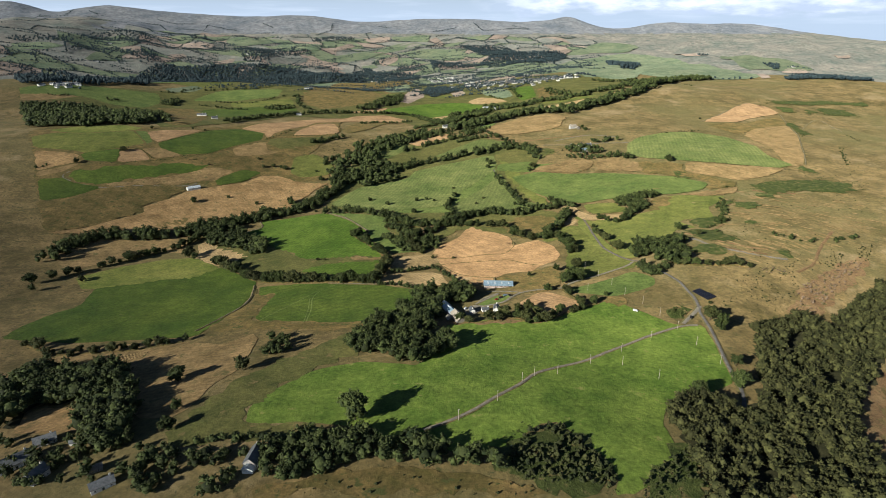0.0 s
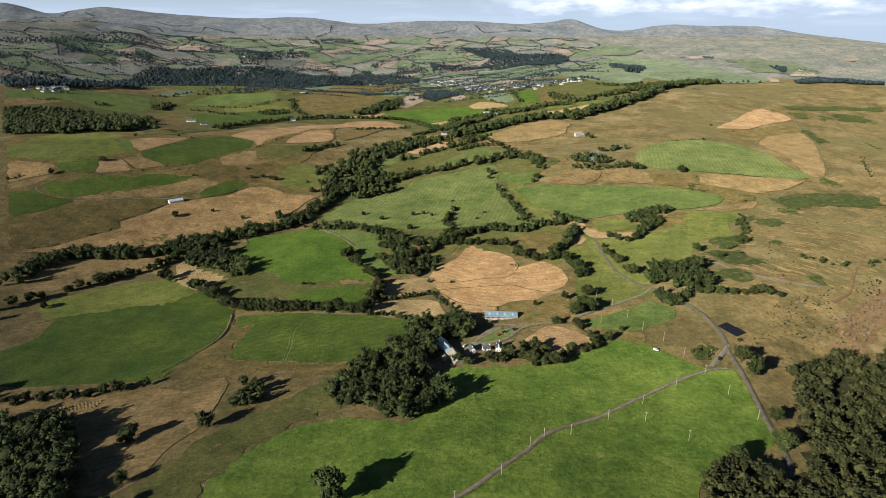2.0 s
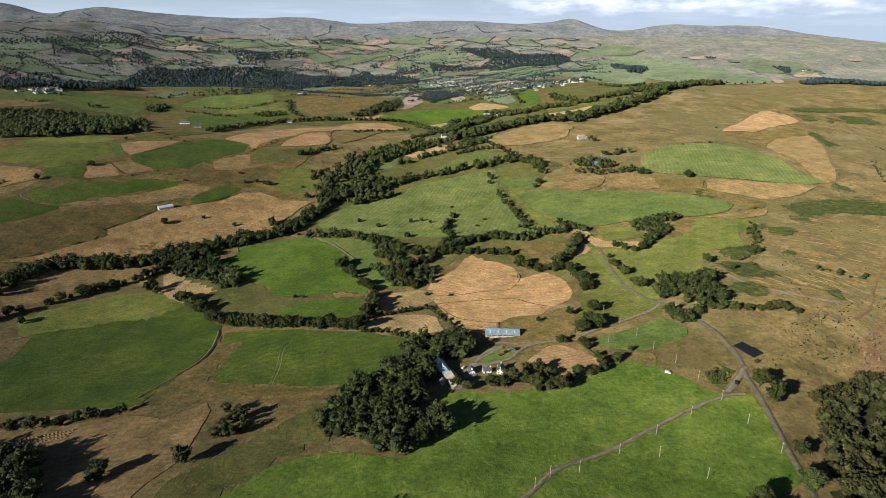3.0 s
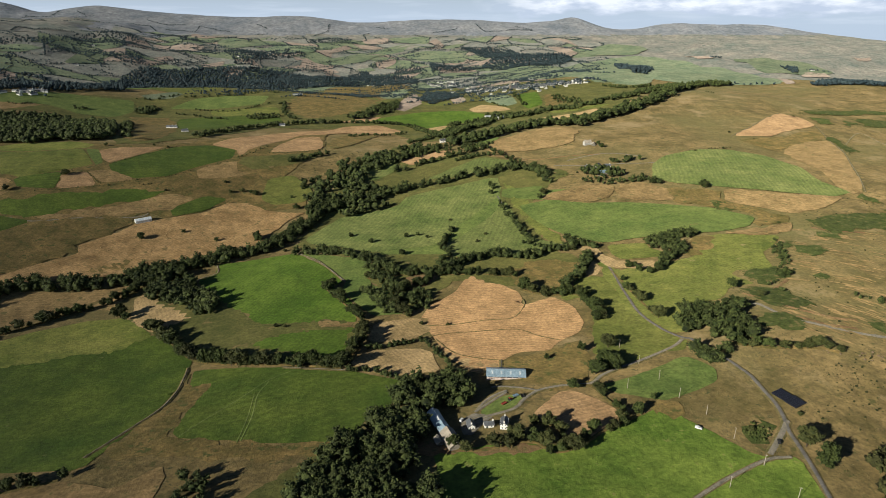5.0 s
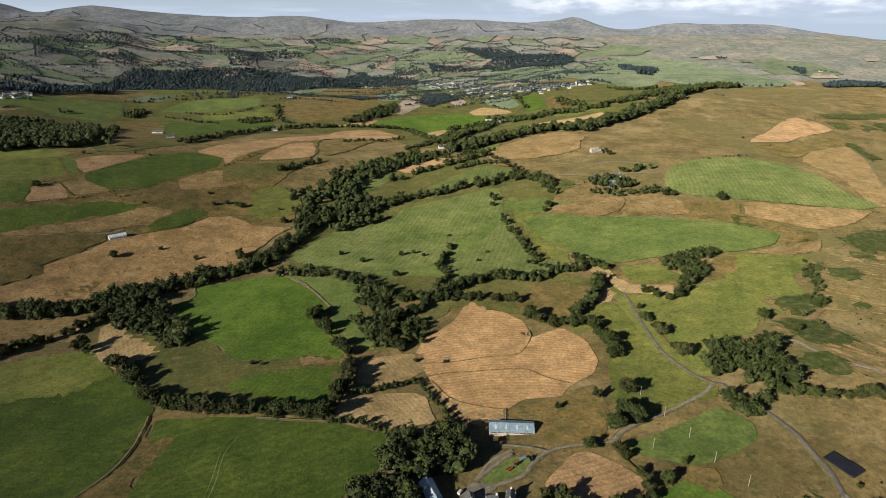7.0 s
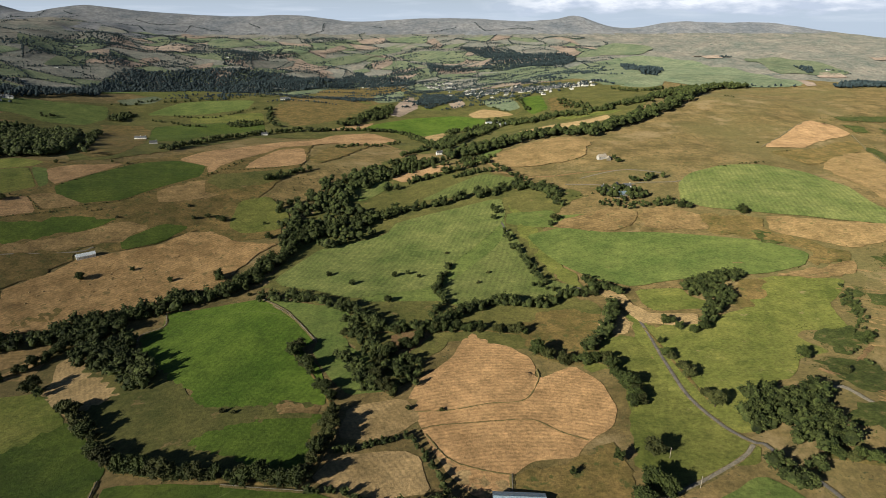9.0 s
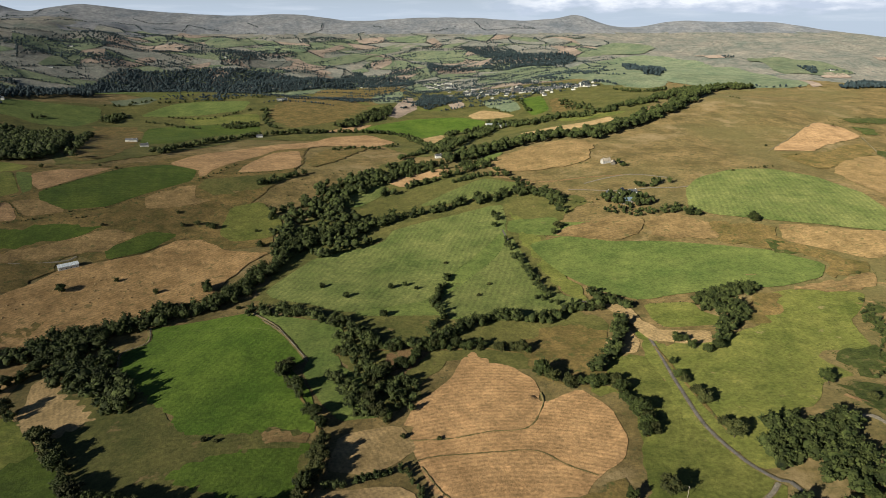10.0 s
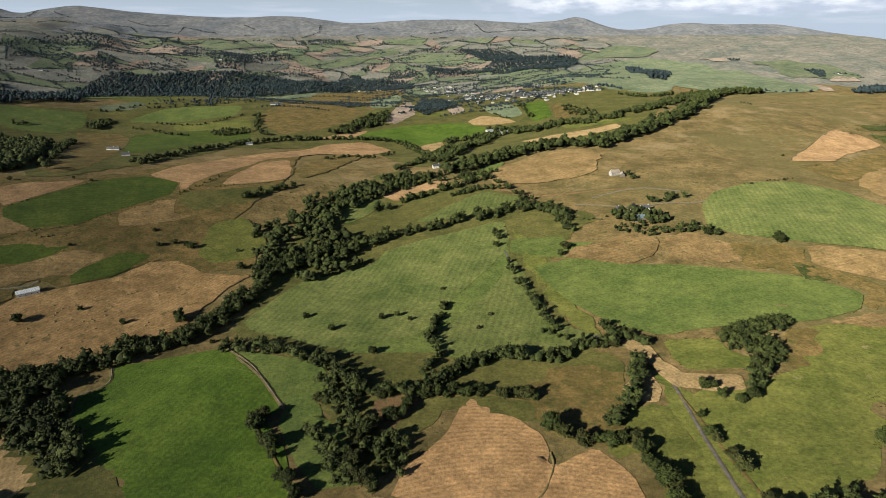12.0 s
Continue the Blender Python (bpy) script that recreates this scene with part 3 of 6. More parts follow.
def trunk_mesh(rng, tall, wide):
    bm = bmesh.new()

    def limb(a, b, r0, r1, sides=7):
        a, b = Vector(a), Vector(b)
        q = (b - a).to_track_quat("Z", "Y")
        rings = []
        for t, r in ((0, r0), (0.5, (r0 + r1) * 0.48), (1, r1)):
            c = a.lerp(b, t)
            rings.append([bm.verts.new(c + q @ Vector((r * math.cos(k * 6.2832 / sides), r * math.sin(k * 6.2832 / sides), 0))) for k in range(sides)])
        for lo, hi in zip(rings, rings[1:]):
            for k in range(sides):
                bm.faces.new((lo[k], lo[(k + 1) % sides], hi[(k + 1) % sides], hi[k]))

    limb((0, 0, -0.8), (0.1, 0.05, tall * 0.42), tall * 0.032, tall * 0.02)
    for k in range(4):
        a = k * 1.57 + rng.uniform(-0.4, 0.4)
        limb((0.1, 0.05, tall * rng.uniform(0.28, 0.4)), (math.cos(a) * wide * 0.55, math.sin(a) * wide * 0.55, tall * rng.uniform(0.5, 0.72)), tall * 0.015, tall * 0.005, 5)
    return bm


TREE_LABELS = ["rounded broadleaf tree with dark green foliage in a field", "spreading broadleaf tree with dense dark foliage", "dusty olive-green broadleaf tree with an open crown",
               "tall upright broadleaf tree with deep green foliage", "low bushy hawthorn with a ragged crown"]
tree_kinds = []
for k, (wide, clumps, leaf) in enumerate(((0.48, 44, LEAF), (0.56, 48, LEAF), (0.50, 36, LEAF_OLIVE), (0.38, 38, LEAF), (0.60, 34, LEAF_OLIVE))):
    rng = np.random.default_rng(40 + k)
    tree = new("tree")
    part("trunk", trunk_mesh(rng, 10, wide * 10), BARK, tree)
    v, f = crown_arrays(rng, 10.0, wide * 10, clumps, BALL_COARSE, 560, 0.10 if k != 4 else 0.0)
    soup("crown", v, f, leaf, tree)
    tagged(tree, TREE_LABELS[k], "tree", group="trees of the fields")
    tree_kinds.append([tree, False])


def plant(x, y, tall, rng, kind=None):
    tall *= 1.25
    k = int(rng.integers(0, 4)) if kind is None else kind
    if tall < 5.5:
        k = 4
    s = tall / 10.0
    m = pose(x, y, ground_at(x, y) - 0.1, 0, 0, rng.uniform(0, 360)) @ Matrix.Diagonal((s * rng.uniform(0.9, 1.15), s * rng.uniform(0.9, 1.15), s, 1))
    proto = tree_kinds[k]
    if proto[1]:
        return copy_thing(proto[0], m)
    proto[0].matrix_basis, proto[1] = m, True
    return proto[0]


tree_rng = np.random.default_rng(7)


def single_trees(rows):
    for x, y, tall in rows:
        plant(x, y, tall, tree_rng, 1 if tall >= 12 else None)


def thicket(name, spots, tall, material, label, clumps, shape, tufts, category="wood", least=0.8):
    """Many crowns grown together, as one stand."""
    rng = np.random.default_rng(len(spots) + 3)
    vs, fs, n = [], [], 0
    kinds = [crown_arrays(rng, 1.0, w, clumps, shape, tufts, 0.0) for w in (0.42, 0.5, 0.36, 0.46, 0.55, 0.4)]
    z = height([p[0] for p in spots], [p[1] for p in spots])
    for (x, y), g in zip(spots, z):
        h = tall * rng.uniform(least, 1.4 + 0.6 * (0.8 - least))
        v, f = kinds[int(rng.integers(0, 6))]
        a = rng.uniform(0, 6.28)
        c, s = math.cos(a), math.sin(a)
        k = h * rng.uniform(0.9, 1.2)
        w = np.stack([(v[:, 0] * c - v[:, 1] * s) * k + x, (v[:, 0] * s + v[:, 1] * c) * k + y, v[:, 2] * h + g - 0.3], 1)
        vs.append(w), fs.append(f + n)
        n += len(w)
    ob = soup(name, np.concatenate(vs), np.concatenate(fs), material)
    return tagged(ob, label, category, kind="stuff")


def wood(name, outline, tall, spacing):
    rng = np.random.default_rng(int(abs(outline[0][0])) + 11)
    xs_, ys_ = [p[0] for p in outline], [p[1] for p in outline]
    qx, qy = np.meshgrid(np.arange(min(xs_), max(xs_) + 1, spacing), np.arange(min(ys_), max(ys_) + 1, spacing))
    qx, qy = qx.ravel() + rng.uniform(-0.45, 0.45, qx.size) * spacing, qy.ravel() + rng.uniform(-0.45, 0.45, qy.size) * spacing
    gaps = np.sin(qx / 13 + 2 * np.sin(qy / 29)) * np.sin(qy / 17 + 1.5 * np.sin(qx / 31))
    keep = inside(outline, qx, qy) & (rng.random(qx.size) < 0.95) & (gaps > (-0.12 if "valley" in name else -0.45 if "roadside" in name else -0.70 if spacing < 9 else -0.95 if "far" in name or "plantation" in name else -0.5))
    spots = off_lane(list(zip(qx[keep], qy[keep])))
    if not spots:
        return
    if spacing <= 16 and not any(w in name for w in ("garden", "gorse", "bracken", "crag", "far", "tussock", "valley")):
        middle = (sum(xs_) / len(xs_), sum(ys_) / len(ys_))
        # sheet under larger woods, coloured dark so gaps between crowns read as shade
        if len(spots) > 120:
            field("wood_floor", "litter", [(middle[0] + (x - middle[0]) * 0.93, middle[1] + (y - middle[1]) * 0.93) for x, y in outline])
    if "tussock" in name:
        return thicket(name, spots, tall, BANK, "scattered dry tussocks and rushes on rough grass", 1, BALL_COARSE, 4, "tussocks")
    if "bracken" in name:
        return thicket(name, [q for q in spots if noise.noise((q[0] / 16, q[1] / 11, 0)) > -0.28], tall, BRACKEN, "patchy dark green bracken on a dry slope", 1, BALL_COARSE, 4, "bracken")
    if "crag" in name:
        ob = thicket(name, spots, tall, ROCK, "pinkish broken rock outcrops on a steep slope", 6, BALL_FAR, 0, "rocks", 0.3)
        return ob
    if "gorse" in name:
        return thicket(name, [q for q in spots if math.hypot(q[0] - 64, q[1] - 309) > 8], tall, GORSE, "low dark gorse and bracken scrub on a knoll", 7, BALL_FAR, 14, "scrub", 0.4)
    if spacing >= 12:
        return thicket(name, spots, tall * 1.1, LEAF_HAZED if max(ys_) > 2300 else LEAF_WOOD, "distant dark green broadleaf wood on a valley side", 4, BALL_FAR, 6)
    return thicket(name, spots, tall, LEAF_BROWN if "hillside" in name else LEAF_WOOD, "dense dark green broadleaf wood with uneven crowns", *((15, BALL_COARSE, 90) if min(ys_) < 700 else (12, BALL_COARSE, 50) if min(ys_) < 1050 else (9, BALL_FAR, 16)))


def tree_line(name, pts, tall, spacing, width):
    """Trees along a line: separate ones near by, one grown-together row far off."""
    rng = np.random.default_rng(int(abs(pts[0][0])) + 5)
    line = glide(pts, spacing)
    rows = max(1, round(width / (spacing * 1.1)))
    width *= 1.25 if rows > 1 else 1.0
    spots = []
    for p in line:
        for r in range(rows):
            if rng.random() < 0.9:
                spots.append((p.x + rng.uniform(-0.5, 0.5) * width, p.y + rng.uniform(-0.5, 0.5) * max(width, spacing)))
    spots = off_lane(spots, 3.5)
    near = sum(p[1] for p in pts) / len(pts) < 860
    if near and rows == 1 and tall >= 6:
        for x, y in spots:
            plant(x, y, tall * rng.uniform(0.65, 1.2), rng, int(rng.choice([0, 1, 2, 2, 3, 4])))
        bank = ribbon("hedge_bank", line, 2.0, OLIVE, 0.75, 0.3, 0.5)
        tagged(bank, "overgrown grassy hedge bank under a row of trees", "bank", kind="structure")
        return
    far = sum(p[1] for p in pts) / len(pts) > 1500
    tall *= 1.2
    # remote rows take the leaf colour with haze painted in
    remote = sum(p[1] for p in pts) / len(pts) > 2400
    thicket(name, spots, tall, LEAF_HAZED if remote else LEAF_WOOD, "row of dark green hedgerow trees grown together", *((5, BALL_FAR, 5) if remote else (9, BALL_FAR, 14) if far or tall < 4.5 else (12, BALL_COARSE, 50)), "hedgerow")


# ---- fields, lanes and walls ----
field("vale_land", "vale", [(-593, 1789), (-412, 1743), (-278, 1830), (-168, 1825), (-27, 1553), (39, 1585), (154, 1611), (271, 1619), (340, 1612), (501, 1832), (767, 2352), (471, 2648), (-198, 3265), (-794, 3165), (-841, 2289), (-1001, 2110), (-1043, 1910), (-892, 1807), (-627, 1572)])
field("vale_land", "vale", [(-202, 967), (-196, 1057), (-183, 1312), (-74, 1551), (25, 1431), (126, 1336), (174, 1284), (237, 1216), (168, 1147), (141, 1068), (152, 947), (182, 886), (164, 803), (122, 818), (74, 813), (27, 831), (-8, 770), (-20, 751), (-40, 751), (-72, 815), (-79, 889), (-130, 921)])
field("vale_land", "vale", [(-346, 776), (-296, 735), (-235, 676), (-133, 643), (-80, 639), (-79, 731), (-189, 741), (-299, 870), (-335, 815)])
field("meadow", "meadow", [(-132, 331), (-135, 351), (-123, 378), (-100, 409), (-65, 421), (-37, 414), (-19, 408), (9, 466), (4, 503), (48, 509), (96, 508), (139, 531), (173, 553), (193, 527), (218, 496), (245, 495), (240, 453), (232, 402), (200, 381), (161, 357), (151, 338), (151, 309), (136, 289), (111, 265), (97, 263), (104, 278), (94, 301), (78, 328), (63, 325), (45, 303), (35, 291), (6, 296), (-15, 307), (-36, 310), (-52, 323), (-83, 328), (-114, 329)])
field("valley_grazing", "mid", [(-188, 988), (-53, 1165), (112, 1234), (111, 1122), (138, 967), (172, 943), (93, 899), (16, 910), (-85, 918)])
field("rough_pasture", "vale", [(-171, 359), (-163, 383), (-142, 430), (-110, 460), (-72, 517), (-68, 445), (-100, 409), (-123, 378), (-135, 351), (-133, 329), (-52, 322), (-65, 311), (-124, 313), (-174, 312), (-184, 325), (-173, 344)])
field("grass_field", "deep", [(-424, 505), (-426, 535), (-417, 566), (-399, 591), (-415, 653), (-390, 700), (-335, 723), (-284, 728), (-226, 669), (-215, 611), (-217, 577), (-223, 537), (-233, 497), (-286, 500), (-344, 497), (-390, 502)])
field("stubble_field", "straw_dull", [(-375, 436), (-356, 451), (-336, 485), (-282, 492), (-237, 486), (-198, 475), (-178, 500), (-170, 485), (-163, 422), (-176, 385), (-178, 356), (-188, 342), (-213, 346), (-237, 384), (-264, 431), (-302, 436), (-337, 444), (-360, 416)])
field("small_hayfield", "straw", [(-297, 339), (-306, 364), (-301, 375), (-270, 373), (-247, 338), (-269, 339)])
field("grass_field", "deep2", [(-215, 644), (-132, 636), (-73, 628), (-23, 610), (-31, 570), (-48, 550), (-59, 521), (-118, 523), (-180, 531), (-189, 539), (-191, 577), (-187, 615), (-206, 610)])
field("dry_strip", "olive", [(-217, 639), (-206, 610), (-187, 615), (-191, 577), (-189, 539), (-180, 531), (-118, 523), (-59, 521), (-66, 502), (-237, 512), (-222, 541), (-214, 572), (-210, 598)])
field("hill_pasture", "bright", [(-295, 923), (-217, 938), (-191, 942), (-153, 901), (-127, 864), (-108, 838), (-122, 826), (-94, 786), (-82, 752), (-81, 731), (-94, 733), (-116, 740), (-125, 724), (-163, 724), (-189, 734), (-198, 746), (-199, 759), (-226, 773), (-255, 802), (-290, 843), (-301, 874), (-285, 891)])
field("pasture_strip", "mid", [(-188, 941), (-129, 915), (-88, 905), (-76, 868), (-83, 850), (-74, 823), (-48, 807), (-45, 785), (-20, 752), (-40, 748), (-64, 745), (-84, 771), (-94, 789), (-108, 817), (-107, 838), (-126, 864), (-151, 901)])
field("small_pasture", "bright", [(-181, 683), (-166, 702), (-136, 711), (-109, 714), (-80, 720), (-81, 688), (-80, 641), (-105, 642), (-139, 664)])
field("mown_wedge", "straw_dull", [(-125, 725), (-116, 739), (-94, 732), (-83, 729), (-85, 719), (-116, 711)])
field("small_stubble", "straw_pale", [(-343, 770), (-345, 792), (-359, 824), (-351, 838), (-262, 765), (-287, 734), (-299, 736)])
field("small_stubble", "straw_dull", [(-404, 797), (-390, 829), (-376, 846), (-372, 832), (-368, 793)])
field("olive_field", "yellow", [(-427, 646), (-380, 662), (-342, 681), (-310, 690), (-291, 727), (-346, 776), (-388, 765), (-430, 732), (-462, 690)])
field("olive_field", "straw_dull", [(-561, 793), (-499, 833), (-442, 835), (-393, 853), (-374, 882), (-370, 868), (-389, 832), (-419, 797), (-450, 762), (-484, 710)])
field("roadside_grazing", "light", [(117, 1216), (135, 1173), (152, 1055), (170, 978), (179, 944), (158, 947), (140, 1005), (122, 1103)])
field("roadside_grazing", "light", [(208, 881), (216, 862), (217, 807), (214, 751), (217, 698), (222, 679), (195, 683), (191, 724), (196, 773), (196, 833)])
field("straw_field", "straw_pale", [(-63, 687), (-61, 728), (-16, 739), (0, 711), (-14, 695), (-36, 681)])
field("straw_field", "straw_pale", [(-74, 639), (-61, 665), (-13, 672), (0, 662), (8, 624), (-26, 619)])
field("hay_land", "swirl", [(-13, 735), (-7, 762), (24, 799), (36, 834), (44, 846), (65, 827), (76, 823), (96, 797), (99, 777), (90, 748), (79, 732)])
field("hay_land", "swirl", [(-8, 727), (14, 776), (44, 826), (71, 801), (87, 785), (98, 761), (132, 780), (149, 749), (151, 709), (143, 687), (119, 668), (107, 652), (78, 652), (62, 637), (57, 611), (37, 618), (20, 641), (5, 679), (0, 697)])
field("hay_meadow", "swirl", [(-7, 720), (21, 720), (54, 726), (82, 730), (98, 759), (132, 780), (149, 749), (151, 709), (143, 687), (120, 670), (102, 684), (84, 701), (52, 702), (15, 701), (0, 697)])
field("hay_meadow", "swirl", [(3, 690), (15, 696), (52, 698), (83, 696), (104, 679), (116, 666), (107, 652), (78, 652), (62, 639), (39, 649), (20, 662)])
field("hay_meadow", "straw_pale", [(5, 679), (20, 658), (39, 644), (60, 636), (57, 611), (37, 618), (20, 641)])
field("rush_pasture", "olive", [(93, 865), (113, 888), (152, 895), (178, 869), (173, 818), (147, 781), (120, 798), (98, 816)])
field("rush_pasture", "olive", [(64, 637), (108, 648), (139, 667), (135, 611), (123, 581), (87, 589), (63, 607)])
field("tan_field", "straw_tan", [(74, 543), (101, 576), (112, 578), (130, 562), (142, 546), (132, 533), (115, 516), (105, 514), (91, 522)])
field("green_croft", "mid", [(38, 552), (52, 573), (72, 575), (73, 564), (59, 551), (41, 545)])
field("triangle_pasture", "mid", [(135, 583), (169, 596), (217, 621), (233, 597), (227, 582), (205, 569), (177, 558), (163, 564), (145, 571)])
field("roadside_grazing", "light", [(141, 765), (167, 820), (196, 821), (201, 786), (201, 727), (215, 675), (228, 647), (219, 635), (181, 619), (150, 604), (147, 617), (148, 665), (166, 705), (166, 737), (159, 768)])
field("roadside_grazing", "light", [(208, 843), (220, 830), (237, 843), (301, 814), (290, 723), (256, 705), (235, 666), (222, 663), (210, 705), (207, 784)])
field("roadside_pasture", "light", [(156, 812), (171, 825), (196, 819), (200, 799), (196, 757), (195, 723), (210, 679), (214, 661), (211, 643), (210, 637), (185, 629), (161, 623), (146, 618), (148, 635), (159, 664), (159, 696), (162, 723), (173, 768), (157, 790)])
field("east_pasture", "light", [(211, 825), (227, 834), (261, 824), (287, 843), (318, 856), (351, 914), (380, 923), (419, 917), (446, 907), (422, 874), (394, 849), (381, 795), (343, 803), (333, 793), (335, 781), (343, 761), (325, 755), (311, 750), (297, 729), (284, 718), (257, 719), (240, 710), (225, 683), (220, 677), (213, 683), (204, 727), (203, 760), (205, 797)])
field("stubble_strip", "straw_pale", [(185, 932), (213, 928), (215, 887), (225, 862), (237, 857), (267, 851), (261, 832), (248, 829), (213, 842), (207, 863), (201, 890)])
field("stubble_corner", "straw_pale", [(168, 850), (189, 868), (200, 871), (201, 844), (192, 825), (170, 833)])
field("copse_pasture", "light", [(227, 920), (274, 910), (275, 890), (291, 872), (280, 860), (231, 865), (225, 885)])
field("rough_corner", "olive", [(333, 915), (362, 912), (346, 885), (325, 855), (311, 854), (314, 878)])
field("bracken_bed", "bracken", [(227, 531), (239, 534), (241, 525), (232, 512), (223, 511)])
field("lined_pasture", "lined", [(-54, 1173), (108, 1245), (110, 1179), (99, 1137), (68, 1082), (25, 1019), (1, 957), (-86, 925), (-177, 975), (-193, 999), (-150, 1092), (-65, 1133)])
field("road_pasture", "mid", [(113, 1178), (175, 1167), (181, 1145), (242, 1133), (184, 1103), (129, 1123), (106, 1141)])
field("thistle_pasture", "lined", [(9, 953), (84, 1057), (111, 1122), (128, 1008), (138, 967), (172, 943), (94, 902), (16, 919)])
field("ploughed_bank", "olive", [(162, 544), (173, 554), (189, 559), (190, 542), (180, 537), (166, 539)])
field("garden_bank", "earth", [(-16, 513), (-8, 522), (18, 503), (42, 507), (67, 508), (87, 502), (72, 497), (-10, 499)])
field("pine_clearing", "straw_dull", [(-12, 451), (-7, 461), (-2, 453), (-5, 438), (-10, 439)])
field("bare_slope", "earth", [(342, 416), (373, 443), (388, 449), (308, 336), (298, 342)])
field("moor_slope", "olive", [(-111, 261), (-85, 272), (-54, 285), (-1, 281), (22, 277), (38, 272), (57, 266), (62, 261)])
field("farmyard", "yard", [(24, 523), (22, 542), (33, 551), (47, 545), (39, 535), (31, 521)])
field("crag_slope", "earth", [(346, 538), (407, 599), (464, 642), (508, 662), (489, 634), (429, 577), (385, 539), (351, 513)])
field("rough_hollow", "earth", [(-38, 823), (-27, 851), (-4, 858), (7, 847), (-6, 823), (-21, 801)])
field("gorse_floor", "bracken", [(36, 290), (62, 323), (78, 327), (94, 300), (103, 278), (96, 269), (71, 270), (48, 272)])
field("gorse_floor", "bracken", [(115, 272), (135, 295), (157, 314), (163, 310), (160, 285), (154, 266), (113, 261)])
field("slope_land", "vale", [(-1317, 1926), (-1187, 2106), (-1012, 2207), (-954, 2395), (-604, 2516), (-424, 1904), (-454, 1704), (-499, 1489), (-567, 1344), (-625, 1317), (-870, 1812), (-1116, 1886), (-1247, 1814)])
field("ridge_pasture", "mid", [(-1317, 1926), (-1187, 2106), (-1091, 2131), (-1000, 2178), (-945, 2052), (-952, 1947), (-1036, 1917), (-1076, 1930), (-1147, 1942), (-1280, 1866)])
field("ridge_stubble", "straw_dull", [(-1281, 1869), (-1220, 1925), (-1139, 1933), (-1181, 1859), (-1243, 1809)])
field("far_pasture", "mid", [(-857, 2217), (-832, 2286), (-751, 2350), (-606, 2353), (-587, 2201), (-672, 2158), (-767, 2153), (-874, 2137)])
field("far_pasture", "deep2", [(-785, 1979), (-708, 2035), (-479, 1993), (-442, 1875), (-537, 1829), (-550, 1633), (-610, 1586)])
field("far_pasture", "olive", [(-933, 1980), (-801, 1999), (-610, 1586), (-566, 1400), (-593, 1348), (-678, 1427), (-895, 1941)])
field("far_pasture", "light", [(-1021, 2263), (-950, 2383), (-903, 2343), (-904, 2264), (-973, 2218)])
field("far_pasture", "light", [(-742, 2137), (-624, 2126), (-531, 2171), (-487, 2026), (-611, 2018), (-705, 2056)])
field("round_hill", "olive", [(-516, 2188), (-519, 2430), (-590, 3279), (-442, 3497), (-253, 3463), (-150, 3262), (-144, 3024), (-181, 2505), (-254, 2182), (-313, 2061), (-384, 1956), (-452, 2044)])
field("round_hill_green", "light", [(-303, 3101), (-155, 3240), (-155, 2522), (-222, 2466)])
field("village_stubble", "straw_dull", [(-127, 3058), (-62, 2384), (-116, 2209), (-152, 2228), (-142, 2414)])
field("village_stubble", "light", [(-134, 3217), (-108, 3294), (-34, 3232), (-71, 3009)])
field("valley_pasture", "bright", [(-229, 1967), (-187, 2084), (-80, 2204), (67, 2206), (146, 2123), (122, 2036), (35, 1989), (-18, 1935), (-143, 1984)])
field("river_stubble", "straw_tan", [(-310, 1926), (-241, 2073), (-185, 2106), (-214, 1993)])
field("river_stubble", "straw_pale", [(-38, 1916), (17, 1981), (28, 1893), (-16, 1791)])
field("village_stubble", "straw_dull", [(31, 2495), (75, 2509), (95, 2382), (50, 2319)])
field("village_pasture", "mid", [(148, 2419), (237, 2459), (254, 2312), (256, 2201), (212, 2187), (162, 2315)])
field("village_pasture", "bright", [(275, 2373), (344, 2377), (329, 2122), (276, 2079), (264, 2216)])
field("village_stubble", "straw_pale", [(93, 2217), (140, 2282), (212, 2180), (231, 2130), (114, 2158)])
field("village_pasture", "olive", [(355, 2293), (384, 2298), (410, 2088), (328, 2040), (332, 2152)])
field("river_meadow", "straw_pale", [(200, 1805), (270, 1795), (387, 1827), (423, 1835), (430, 1794), (329, 1698), (223, 1683)])
field("river_meadow", "light", [(311, 1953), (434, 1895), (475, 1864), (438, 1842), (333, 1883)])
field("far_hill_pasture", "far", [(220, 3651), (375, 3586), (592, 3567), (685, 3555), (951, 3879), (1120, 3543), (797, 2527), (574, 2424), (537, 2667), (429, 2722), (350, 3336), (242, 3092), (175, 3267)])
field("far_hill_pasture", "light", [(951, 3879), (1158, 4014), (1313, 3946), (1422, 3444), (1477, 3047), (1254, 2379), (896, 2428), (791, 2507)])
field("hill_meadow", "far", [(828, 2628), (1070, 2713), (1284, 2658), (1210, 2375), (901, 2442)])
field("far_hill_pasture", "far", [(868, 2682), (595, 2425), (690, 2383), (767, 2429)])
field("moor_patch", "far", [(1631, 3722), (1819, 3706), (1909, 3508), (2006, 3344), (1811, 3204), (1557, 3212)])
field("moor_stubble", "straw_pale", [(1485, 4054), (1635, 3972), (1516, 3667), (1422, 3689)])
field("moor_stubble", "straw_tan", [(1485, 3036), (1268, 2379), (1216, 2362)])
field("moor_stubble", "straw_dull", [(1823, 3326), (1943, 3337), (1911, 3218), (1714, 3132)])
field("moor_stubble", "straw_dull", [(2272, 3660), (2432, 3746), (2409, 3692), (2262, 3577)])
field("moor_stubble", "straw_tan", [(637, 1484), (865, 1728), (903, 1693), (907, 1623), (783, 1553), (727, 1493)])
field("moor_stubble", "olive", [(634, 1455), (721, 1480), (878, 1587), (867, 1515), (766, 1440), (681, 1370)])
